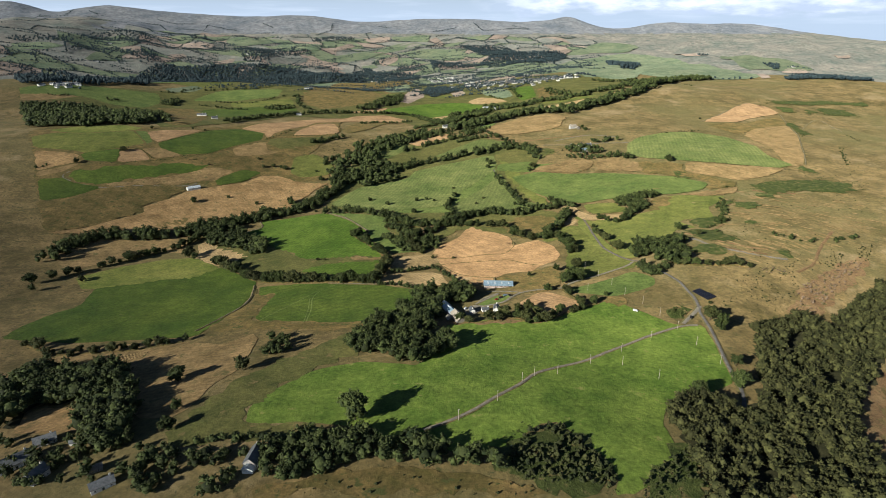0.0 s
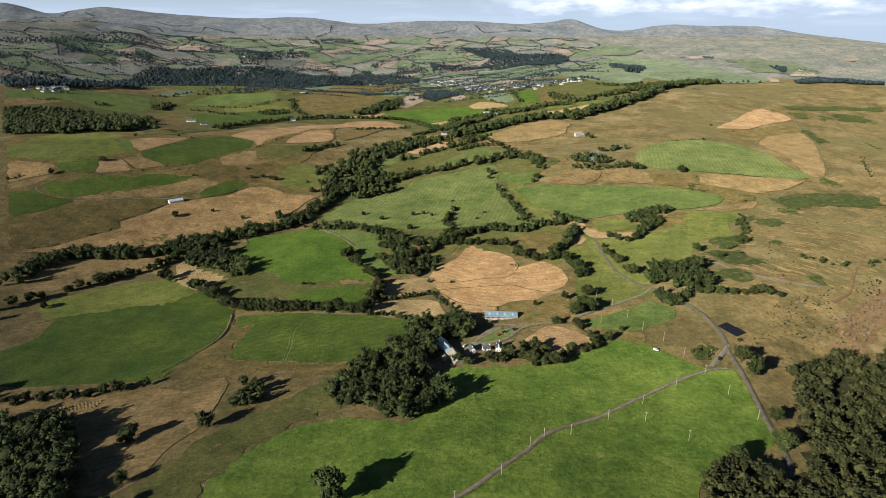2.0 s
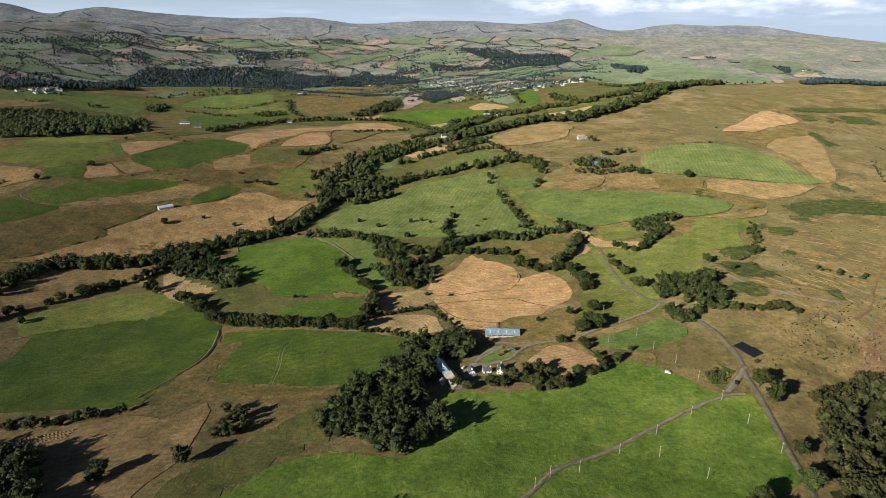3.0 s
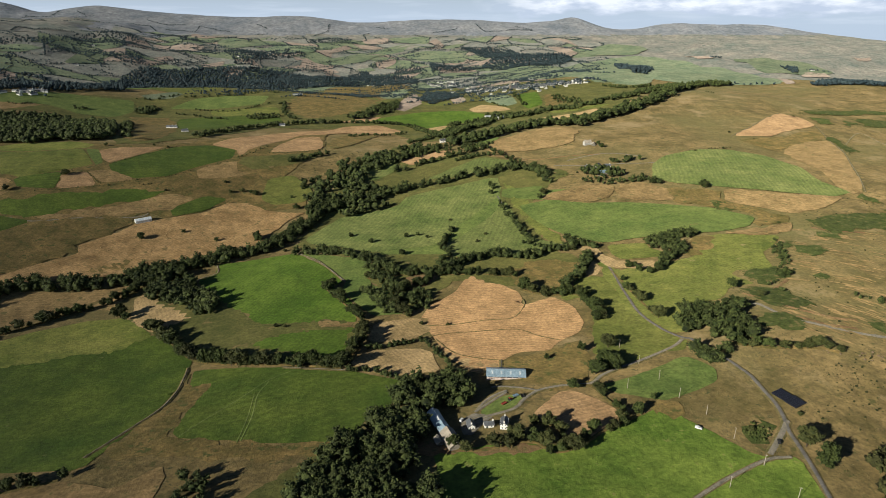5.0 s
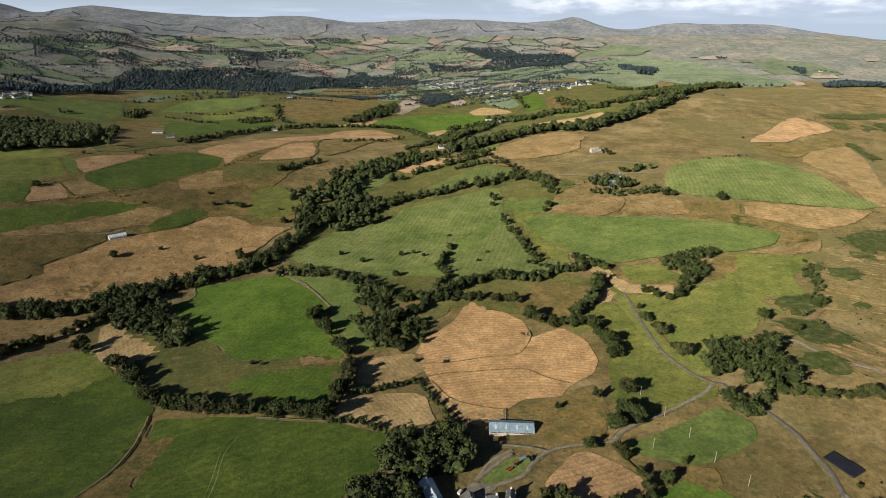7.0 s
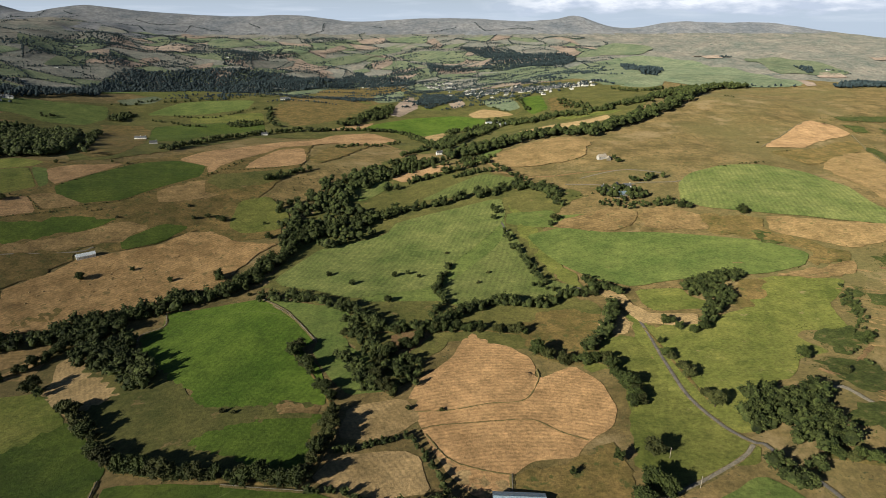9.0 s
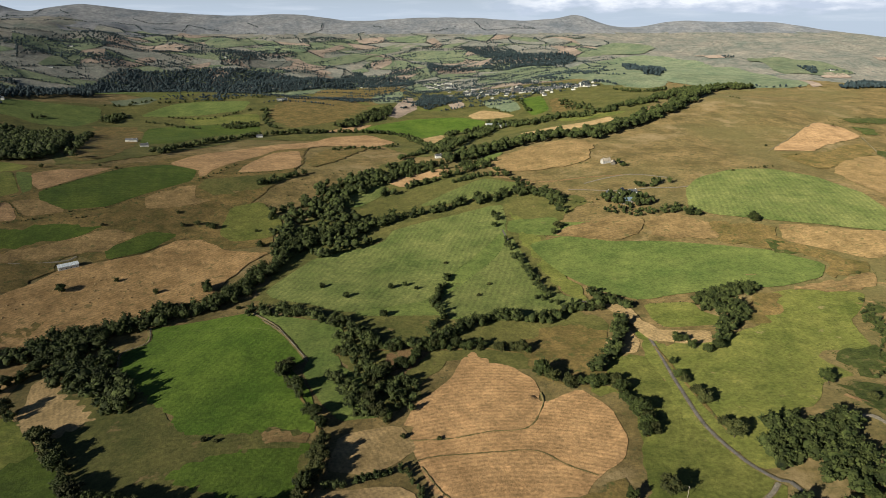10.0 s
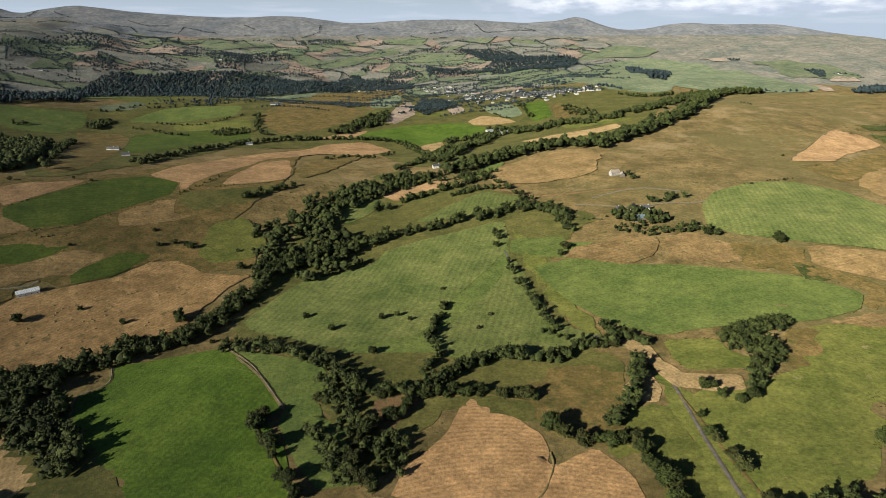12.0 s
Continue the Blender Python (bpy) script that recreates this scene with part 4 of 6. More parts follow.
field("moor_stubble", "straw_dull", [(688, 1371), (801, 1480), (858, 1492), (814, 1368), (671, 1087), (632, 1073), (672, 1218)])
field("bracken_bed", "bracken", [(956, 1764), (1048, 1829), (1189, 1870), (1305, 1874), (1278, 1833), (1162, 1827), (1020, 1750), (951, 1739)])
field("bracken_bed", "bracken", [(934, 1707), (965, 1695), (970, 1649), (922, 1642)])
field("bracken_bed", "bracken", [(1069, 1740), (1173, 1767), (1146, 1674), (1063, 1666)])
field("bracken_bed", "bracken", [(1011, 1694), (1053, 1688), (997, 1645)])
field("heather_patch", "bracken", [(876, 1531), (891, 1522), (861, 1396), (821, 1375)])
field("upland_stubble", "straw_tan", [(-1556, 3567), (-1499, 3657), (-1468, 3614), (-1477, 3483), (-1521, 3496)])
field("upland_stubble", "olive", [(-1424, 3540), (-1305, 3687), (-1303, 3587), (-1387, 3483)])
field("upland_stubble", "straw_tan", [(-1320, 3590), (-1229, 3732), (-1213, 3644), (-1277, 3513)])
field("upland_pasture", "far", [(-1471, 3396), (-1382, 3469), (-1381, 3387), (-1445, 3344)])
field("upland_stubble", "straw_dull", [(-1749, 3986), (-1546, 4091), (-1444, 4048), (-1497, 3780), (-1583, 3750)])
field("upland_pasture", "light", [(-1813, 3335), (-1722, 3381), (-1657, 3240), (-1786, 3124)])
field("upland_pasture", "far", [(-1965, 3336), (-1959, 3558), (-1835, 3844), (-1736, 3601), (-1863, 3428), (-1920, 3278)])
field("upland_pasture", "light", [(-2155, 3172), (-2043, 3256), (-1933, 3253), (-1973, 3134), (-2097, 3080)])
field("upland_stubble", "straw_dull", [(-2085, 3050), (-1965, 3053), (-1979, 3050), (-2087, 3050)])
field("upland_stubble", "straw_dull", [(-2044, 3050), (-1933, 3050), (-1867, 3050), (-1966, 3050)])
field("upland_rough", "olive", [(-1823, 3050), (-1746, 3147), (-1588, 3271), (-1519, 3240), (-1520, 3086), (-1682, 3050), (-1815, 3050)])
field("upland_stubble", "straw_tan", [(-844, 3915), (-848, 4061), (-715, 3978), (-716, 3815)])
field("upland_stubble", "straw_dull", [(-711, 3935), (-592, 3810), (-642, 3769), (-719, 3793)])
field("upland_stubble", "straw_tan", [(-412, 3981), (-292, 4089), (-275, 3993), (-368, 3874)])
field("upland_pasture", "far", [(-503, 3886), (-422, 3908), (-391, 3865), (-467, 3837)])
field("upland_stubble", "straw_dull", [(-796, 4273), (-631, 4439), (-600, 4370), (-747, 4202)])
field("upland_pasture", "olive", [(-1116, 3823), (-840, 4016), (-848, 3883), (-1021, 3704)])
field("upland_pasture", "light", [(-302, 4180), (-8, 4196), (171, 4044), (132, 3947), (-185, 4035)])
field("upland_pasture", "far", [(-952, 4685), (-704, 4675), (-639, 4679), (-907, 4663)])
field("upland_pasture", "far", [(-378, 4687), (-91, 4678), (-87, 4454), (-324, 4500)])
field("upland_stubble", "straw_dull", [(-581, 4668), (-378, 4687), (-379, 4451), (-524, 4520)])
field("upland_pasture", "light", [(-734, 4120), (-521, 4164), (-344, 4237), (-466, 3999), (-610, 4011)])
field("upland_pasture", "far", [(-1154, 4211), (-1009, 4388), (-818, 4392), (-809, 4138), (-1015, 4091)])
field("upland_stubble", "straw_dull", [(-1760, 4669), (-1559, 4668), (-1474, 4656), (-1561, 4442), (-1723, 4516)])
field("upland_pasture", "far", [(-1487, 4333), (-1327, 4565), (-1123, 4547), (-1178, 4304), (-1337, 4098)])
field("upland_pasture", "far", [(798, 4174), (1079, 4433), (1341, 4271), (1196, 4022), (917, 4040)])
field("upland_stubble", "straw_pale", [(734, 4122), (950, 4367), (1025, 4358), (785, 4099)])
field("slope_ground", "olive", [(-880, 1285), (-672, 1319), (-557, 1318), (-498, 1412), (-412, 1550), (-374, 1622), (-297, 1756), (-249, 1480), (-274, 1284), (-289, 1249), (-220, 1205), (-221, 1125), (-278, 1109), (-343, 1130), (-369, 1086), (-415, 1053), (-455, 1062), (-497, 952), (-536, 872), (-586, 831)])
field("hill_pasture", "yellow", [(-816, 1249), (-774, 1299), (-697, 1324), (-648, 1307), (-650, 1277), (-738, 1236), (-782, 1238)])
field("slope_pasture", "yellow", [(-817, 1194), (-788, 1232), (-735, 1232), (-653, 1271), (-620, 1228), (-592, 1191), (-619, 1152), (-663, 1107), (-687, 1115), (-771, 1125)])
field("slope_pasture", "mid", [(-648, 1273), (-622, 1270), (-583, 1205), (-587, 1190), (-618, 1228)])
field("hill_stubble", "straw_tan", [(-618, 1262), (-610, 1286), (-531, 1340), (-543, 1286), (-573, 1206), (-594, 1223)])
field("slope_pasture", "deep2", [(-571, 1200), (-542, 1282), (-513, 1354), (-468, 1394), (-408, 1377), (-397, 1322), (-425, 1265), (-461, 1183), (-511, 1155), (-553, 1172)])
field("pink_stubble", "straw_tan", [(-614, 1132), (-587, 1157), (-549, 1119), (-595, 1085)])
field("pink_stubble", "straw_dull", [(-585, 1160), (-556, 1179), (-505, 1154), (-549, 1124)])
field("west_pasture", "deep2", [(-671, 1103), (-620, 1145), (-605, 1112), (-599, 1083), (-650, 1075)])
field("west_stubble", "straw", [(-762, 1110), (-720, 1106), (-672, 1098), (-661, 1069), (-684, 1045), (-708, 1025)])
field("west_stubble", "straw_dull", [(-705, 1021), (-677, 1048), (-653, 1063), (-655, 1041), (-694, 1004)])
field("west_pasture", "deep", [(-689, 995), (-654, 1008), (-630, 996), (-580, 992), (-609, 946), (-644, 923)])
field("dark_pasture", "deep", [(-653, 1014), (-635, 1039), (-590, 1074), (-514, 1115), (-442, 1131), (-469, 1098), (-538, 1042), (-587, 999), (-632, 1003)])
field("dark_pasture", "straw_dull", [(-584, 1000), (-537, 1040), (-468, 1096), (-432, 1129), (-399, 1125), (-415, 1082), (-453, 1057), (-529, 1022)])
field("dull_pasture", "olive", [(-642, 920), (-608, 944), (-575, 991), (-490, 1035), (-456, 1029), (-470, 986), (-497, 952), (-485, 933), (-514, 904), (-545, 861), (-586, 831)])
field("barn_pasture", "deep2", [(-419, 1079), (-384, 1136), (-348, 1139), (-369, 1086), (-408, 1059)])
field("brown_slope", "straw_dull", [(-436, 1231), (-383, 1311), (-367, 1261), (-339, 1252), (-367, 1215), (-412, 1190)])
field("brown_slope", "olive", [(-489, 1152), (-421, 1186), (-325, 1260), (-331, 1199), (-347, 1143), (-389, 1135), (-442, 1131)])
field("bale_field", "straw", [(-584, 828), (-544, 859), (-513, 902), (-484, 933), (-495, 953), (-470, 986), (-445, 1034), (-411, 1055), (-368, 1082), (-342, 1126), (-314, 1134), (-272, 1107), (-212, 1104), (-232, 1079), (-241, 1054), (-257, 987), (-294, 959), (-314, 915), (-384, 882), (-457, 869)])
field("rough_bank", "olive", [(-475, 873), (-451, 907), (-414, 935), (-402, 952), (-403, 899)])
field("hill_stubble", "straw_tan", [(-469, 1399), (-451, 1460), (-415, 1562), (-376, 1631), (-300, 1774), (-267, 1868), (-174, 1945), (-97, 1868), (-138, 1722), (-249, 1748), (-288, 1663), (-335, 1606), (-369, 1440), (-390, 1337), (-408, 1377)])
field("hill_stubble", "straw_tan", [(-341, 1379), (-345, 1446), (-336, 1577), (-288, 1624), (-258, 1513), (-252, 1459), (-300, 1413)])
field("hill_olive", "olive", [(-250, 1497), (-240, 1683), (-146, 1724), (-190, 1534), (-227, 1463)])
field("slope_pasture", "vale", [(-342, 1355), (-241, 1430), (-264, 1356), (-301, 1303), (-339, 1272), (-375, 1291), (-381, 1328)])
field("valley_pasture_rough", "light", [(-309, 1242), (-271, 1273), (-228, 1219), (-215, 1180), (-225, 1148), (-273, 1132), (-299, 1153)])
field("valley_field", "lined", [(-170, 1294), (-153, 1328), (-97, 1375), (-71, 1343), (-91, 1297), (-112, 1267), (-156, 1257)])
field("valley_stubble", "straw_tan", [(-79, 1376), (-50, 1421), (1, 1439), (29, 1438), (26, 1395), (-24, 1386), (-53, 1351)])
field("valley_field", "lined", [(-21, 1264), (25, 1312), (85, 1355), (142, 1316), (153, 1296), (92, 1278), (24, 1259)])
field("valley_field", "mid", [(51, 1413), (97, 1510), (139, 1534), (110, 1448)])
field("mown_moor", "straw_dull", [(83, 1426), (120, 1494), (191, 1538), (250, 1573), (296, 1556), (308, 1500), (273, 1401), (220, 1377), (147, 1371), (111, 1376)])
field("upper_pasture", "lined", [(423, 1288), (496, 1333), (573, 1347), (633, 1321), (648, 1235), (628, 1138), (650, 1084), (607, 1062), (534, 1070), (450, 1098), (383, 1130), (362, 1159), (384, 1234)])
field("upper_stubble", "straw_dull", [(452, 1089), (532, 1065), (626, 1062), (555, 1001), (504, 987), (472, 1014), (433, 1046)])
field("long_pasture", "mid", [(355, 1041), (411, 1018), (450, 980), (426, 947), (367, 927), (303, 931), (228, 928), (193, 959), (164, 997), (143, 1043), (129, 1092), (180, 1106), (233, 1077), (287, 1065)])
field("farmside_stubble", "straw_dull", [(168, 1123), (225, 1139), (257, 1149), (294, 1134), (274, 1091), (243, 1079), (171, 1109)])
field("farmside_rough", "straw_dull", [(286, 1123), (329, 1151), (367, 1109), (370, 1057), (291, 1079)])
field("rough_strip", "olive", [(368, 1114), (444, 1082), (432, 1044), (492, 981), (490, 958), (432, 939), (455, 986), (413, 1023), (358, 1051)])
field("dry_ledge", "straw_dull", [(381, 921), (432, 941), (491, 960), (470, 925), (424, 906)])
field("bracken_bed", "bracken", [(405, 1064), (425, 1056), (436, 1010), (409, 1014)])
field("bracken_bed", "bracken", [(510, 952), (544, 981), (588, 981), (638, 991), (688, 975), (641, 907), (620, 921), (593, 932), (551, 917), (520, 905), (505, 920)])
field("bracken_bed", "bracken", [(445, 868), (467, 865), (472, 846), (446, 827), (434, 845)])
field("bracken_bed", "bracken", [(632, 1044), (666, 1078), (663, 1030)])
field("bracken_bed", "bracken", [(346, 808), (381, 795), (375, 761), (349, 755), (343, 781)])
field("bracken_bed", "bracken", [(316, 748), (355, 745), (365, 731), (373, 694), (340, 686), (322, 714)])
field("bracken_bed", "bracken", [(305, 674), (331, 679), (325, 656), (305, 649), (297, 665)])
field("bracken_bed", "bracken", [(409, 778), (427, 768), (436, 753), (412, 762)])
field("bracken_bed", "bracken", [(497, 914), (539, 917), (519, 897), (489, 893)])
field("bracken_bed", "bracken", [(445, 865), (462, 860), (455, 836), (437, 846)])
field("bracken_bed", "bracken", [(416, 861), (451, 890), (443, 868), (409, 831), (392, 791), (389, 800)])
field("bracken_bed", "bracken", [(404, 667), (422, 673), (407, 650), (400, 654)])
field("bare_patch", "earth", [(343, 967), (360, 966), (372, 963), (363, 949), (348, 948), (339, 952)])
lane("lane", [(231, 648), (238, 629), (248, 608), (252, 596), (255, 585), (256, 566), (257, 550), (255, 535), (251, 520), (250, 506), (248, 485), (244, 461), (238, 431), (234, 407), (231, 389), (223, 368)], 2.4, ASPHALT)
lane("lane", [(231, 648), (226, 650), (215, 670), (207, 712), (208, 768), (211, 833), (210, 878), (200, 908), (171, 939), (143, 947), (131, 997), (111, 1075), (100, 1157), (100, 1209)], 2, ASPHALT)
lane("track", [(239, 495), (221, 492), (187, 474), (152, 451), (118, 426), (89, 409), (72, 397), (58, 378), (38, 357), (19, 338), (3, 326), (-12, 318)], 1.8, GRAVEL)
lane("track", [(256, 532), (243, 516), (226, 497)], 3, GRAVEL)
lane("farm_track", [(224, 648), (212, 637), (182, 620), (156, 608), (140, 598), (128, 586), (103, 585), (85, 579), (73, 567), (64, 554), (45, 546), (34, 542), (24, 533)], 2.2, GRAVEL)
lane("farm_track", [(85, 579), (76, 584), (61, 589), (49, 590)], 2, GRAVEL)
lane("farm_track", [(34, 552), (47, 566), (60, 579)], 2, GRAVEL)
lane("moor_track", [(243, 1286), (315, 1309), (377, 1292)], 3, GRAVEL)
lane("sheep_path", [(317, 733), (334, 706), (350, 689), (375, 673), (393, 671)], 2.2, EARTH)
field_wall([(637, 1484), (741, 1599), (865, 1728)])
field_wall([(903, 1622), (867, 1515), (814, 1368), (673, 1087)])
field_wall([(795, 1356), (985, 1587), (961, 1442)])
lane("hill_track", [(-445, 1059), (-458, 1045), (-528, 1019), (-576, 993), (-612, 995), (-637, 1002), (-652, 1008), (-658, 1019), (-654, 1032)], 2.2, GRAVEL)
lane("sheep_path", [(-373, 1073), (-354, 1029), (-360, 999), (-360, 978)], 1.2, EARTH)
lane("sheep_path", [(-279, 1112), (-260, 1096), (-242, 1058)], 1.4, EARTH)
lane("sheep_path", [(-350, 1026), (-310, 1015), (-278, 995)], 1.4, EARTH)
lane("sheep_path", [(93, 1378), (166, 1322), (258, 1316), (325, 1309)], 1.6, EARTH)
lane("sheep_path", [(297, 697), (317, 704), (328, 674), (351, 658), (379, 646), (401, 642)], 1.6, GRAVEL)
lane("sheep_path", [(346, 737), (366, 754), (382, 768)], 1.6, EARTH)
lane("sheep_path", [(501, 934), (520, 918), (557, 910)], 2.2, EARTH)
lane("sheep_path", [(311, 664), (340, 672), (357, 660), (382, 654)], 1.8, EARTH)
lane("sheep_path", [(512, 740), (463, 683), (429, 637), (394, 609)], 1.6, EARTH)
lane("moor_path", [(215, 1267), (284, 1236), (336, 1243), (409, 1255), (523, 1338)], 2.5, GRAVEL)
lane("wheel_track", [(-182, 533), (-170, 558), (-153, 588), (-139, 615), (-121, 631)], 0.7, MID)
lane("wheel_track", [(-134, 526), (-136, 559), (-141, 591), (-138, 612)], 0.7, MID)
lane("wheel_track", [(-136, 524), (-139, 558), (-144, 591)], 0.6, MID)
lane("wheel_track", [(-292, 916), (-235, 910), (-194, 907), (-150, 890)], 0.6, MID)
lane("wheel_track", [(61, 583), (47, 573), (36, 556)], 1, GRAVEL)
field_wall([(-223, 649), (-218, 628), (-214, 602), (-215, 574), (-225, 547), (-238, 511)])
field_wall([(-172, 918), (-135, 876), (-107, 834)])
field_wall([(-191, 942), (-153, 901), (-127, 864), (-108, 838)])
field_wall([(-132, 636), (-102, 631), (-73, 628)])
field_wall([(-295, 923), (-284, 893), (-301, 874), (-292, 846)])
field_wall([(62, 639), (59, 608)])

def worn_terraces(count, region, turn):
    """Short pale strips of worn grass that run along a slope."""
    rng = np.random.default_rng(count)
    v, f = [], []
    xs_, ys_ = [p[0] for p in region], [p[1] for p in region]
    while count:
        x, y = rng.uniform(min(xs_), max(xs_)), rng.uniform(min(ys_), max(ys_))
        if not inside(region, x, y):
            continue
        count -= 1
        a, ln, wd = radians(turn + rng.normal() * 7), rng.uniform(7, 26), rng.uniform(0.7, 2.2)
        bend = rng.normal() * 0.02
        base = len(v)
        for k in range(9):
            t = k / 8 - 0.5
            w = wd * (1 - (2 * t) ** 2) ** 0.5 * rng.uniform(0.6, 1.3) + 0.05
            cx, cy = x + math.cos(a + bend * k) * ln * t, y + math.sin(a + bend * k) * ln * t
            for side in (-1, 1):
                px, py = cx - math.sin(a) * w * side, cy + math.cos(a) * w * side
                v.append((px, py, ground_at(px, py) + 0.75))
        f += [(base + 2 * k, base + 2 * k + 1, base + 2 * k + 3, base + 2 * k + 2) for k in range(8)]
    tagged(soup("worn_terraces", v, f, STRAW_DULL), "pale worn grass terraces along a hill slope", "terraces", kind="stuff")


worn_terraces(150, [(440, 930), (640, 930), (620, 780), (440, 690), (390, 760), (415, 850)], -36)
worn_terraces(70, [(330, 700), (420, 720), (520, 730), (440, 640), (340, 620)], -50)

for bank_line in ([(-7, 720), (21, 720), (54, 726), (82, 730), (98, 759), (99, 777)], [(0, 697), (15, 701), (52, 702), (84, 701), (102, 684), (120, 670)], [(3, 690), (20, 660), (39, 647), (62, 638)]):
    strip = ribbon("grass_bank", glide(bank_line, 3.0), 0.7, BANK, 0.68, 0.2, 0.35)
    tagged(strip, "low uncut grass bank between mown hay strips", "bank", kind="structure")

# ---- woods, hedgerows and single trees ----
wood("farm_copse", [(-80, 444), (-82, 476), (-66, 513), (-53, 544), (-24, 553), (-12, 503), (-14, 467), (9, 468), (9, 438), (-5, 418), (-28, 408), (-48, 434), (-67, 435)], 13, 7)
wood("farm_copse", [(-28, 589), (-16, 611), (15, 614), (32, 594), (32, 567), (18, 553), (2, 558), (-5, 548), (-21, 554)], 13, 7)
wood("farm_copse", [(-56, 523), (-40, 546), (-25, 552), (-7, 544), (-5, 516), (-17, 499), (-62, 501)], 13, 7)
wood("river_copse", [(-377, 887), (-343, 908), (-286, 838), (-239, 774), (-254, 759), (-294, 796), (-335, 815)], 14, 8)
wood("scrub_wood", [(-88, 869), (-81, 897), (-58, 888), (-31, 863), (-45, 842), (-47, 819), (-24, 803), (-1, 788), (-7, 752), (-20, 754), (-37, 777), (-55, 798), (-68, 823)], 9, 7.5)
wood("valley_wood", [(-181, 1076), (-223, 1152), (-229, 1248), (-210, 1340), (-151, 1387), (-89, 1454), (-31, 1494), (-39, 1411), (-92, 1351), (-126, 1287), (-125, 1223), (-63, 1174), (-83, 1127), (-148, 1080)], 13, 10)
wood("shelter_copse", [(278, 920), (304, 931), (344, 929), (346, 918), (315, 911), (297, 906), (318, 897), (317, 881), (303, 860), (275, 830), (263, 832), (281, 864), (295, 876), (275, 890), (271, 904)], 9, 6)
wood("roadside_wood", [(237, 696), (258, 709), (298, 706), (290, 674), (284, 639), (263, 633), (250, 644), (231, 656), (227, 676)], 11, 6.5)
wood("roadside_wood", [(220, 639), (237, 639), (255, 622), (254, 600), (245, 592), (235, 599), (221, 610)], 10, 6.5)
wood("roadside_wood", [(218, 618), (238, 618), (249, 603), (248, 593), (232, 594)], 11, 6.5)
wood("dark_wood", [(-345, 395), (-356, 423), (-332, 436), (-298, 428), (-267, 429), (-235, 384), (-206, 325), (-215, 306), (-248, 338), (-268, 375), (-309, 381), (-304, 346), (-311, 347)], 15, 7.5)
wood("dark_wood", [(-249, 355), (-245, 386), (-214, 344), (-197, 308), (-218, 311), (-236, 329)], 13, 8)
wood("lane_wood", [(-115, 284), (-108, 308), (-65, 311), (-30, 314), (3, 300), (27, 290), (39, 281), (23, 280), (-1, 285), (-55, 288), (-85, 272), (-102, 273)], 10, 6.5)
wood("gorse_bank", [(36, 290), (62, 323), (78, 327), (94, 300), (103, 278), (96, 269), (71, 270), (48, 272)], 3, 2.9)
wood("hillside_wood", [(158, 358), (191, 380), (210, 380), (212, 361), (225, 360), (243, 381), (261, 423), (294, 497), (356, 526), (367, 511), (391, 529), (493, 605), (389, 450), (345, 416), (291, 341), (309, 336), (269, 280), (153, 262), (159, 310), (155, 320)], 10, 6.5)
wood("garden_trees", [(-194, 302), (-171, 305), (-141, 302), (-114, 275), (-114, 261), (-174, 265)], 9, 9)
wood("small_copse", [(-152, 440), (-158, 490), (-144, 486), (-132, 448)], 8, 7)
wood("farmstead_trees", [(243, 1206), (271, 1225), (306, 1208), (325, 1180), (291, 1165), (271, 1180)], 10, 8)
wood("crag", [(372, 569), (427, 613), (483, 651), (497, 647), (436, 588), (388, 548), (354, 517), (347, 525)], 2.4, 4)
wood("crag", [(325, 616), (343, 623), (351, 618), (339, 609)], 1.8, 4)
wood("crag", [(353, 611), (375, 618), (380, 605), (359, 599)], 1.8, 4)
wood("gorse_scrub", [(419, 799), (473, 735), (547, 727), (488, 634), (434, 614), (375, 595), (350, 616), (325, 643)], 1.5, 15)
wood("gorse_scrub", [(497, 1022), (711, 1090), (805, 1100), (609, 811), (487, 825), (480, 906)], 1.6, 22)
wood("gorse_scrub", [(302, 591), (363, 573), (320, 513), (273, 491), (274, 527)], 1.2, 10)
wood("gorse_scrub", [(-72, 273), (-1, 278), (57, 266), (69, 261), (-95, 260)], 1.6, 7)
wood("gorse_scrub", [(-272, 1331), (-160, 1463), (-84, 1397), (-172, 1234), (-230, 1226)], 2, 11)
wood("garden_trees", [(-303, 336), (-266, 316), (-241, 331), (-210, 310), (-186, 284), (-211, 279), (-243, 282), (-258, 274)], 8, 9.5)
wood("garden_trees", [(-142, 303), (-122, 307), (-117, 290), (-127, 281)], 6, 9)
wood("bracken_rushes", [(220, 521), (229, 532), (241, 535), (242, 526), (232, 510), (222, 510)], 2.2, 2.2)
wood("tussock", [(278, 618), (308, 603), (363, 573), (342, 524), (310, 495), (260, 465), (265, 508), (266, 547)], 0.9, 3.6)
wood("tussock", [(164, 543), (193, 560), (239, 583), (245, 546), (227, 505), (206, 536)], 0.8, 3.2)
wood("tussock", [(-171, 359), (-142, 430), (-110, 460), (-75, 494), (-68, 445), (-100, 409), (-123, 378), (-135, 351), (-133, 329), (-66, 318), (-124, 313), (-174, 312)], 0.8, 3.4)
wood("tussock", [(-111, 261), (-85, 272), (-54, 285), (-1, 281), (38, 272), (62, 261)], 0.8, 3.2)
wood("tussock", [(-226, 691), (-257, 740), (-224, 759), (-187, 735), (-142, 713), (-182, 685)], 0.8, 3.4)
wood("gorse_bank", [(115, 272), (135, 295), (157, 314), (163, 310), (160, 285), (154, 266), (113, 261)], 2.6, 3.4)
wood("farmstead_trees", [(236, 1167), (263, 1149), (292, 1137), (319, 1153), (291, 1170), (252, 1179)], 6, 8)
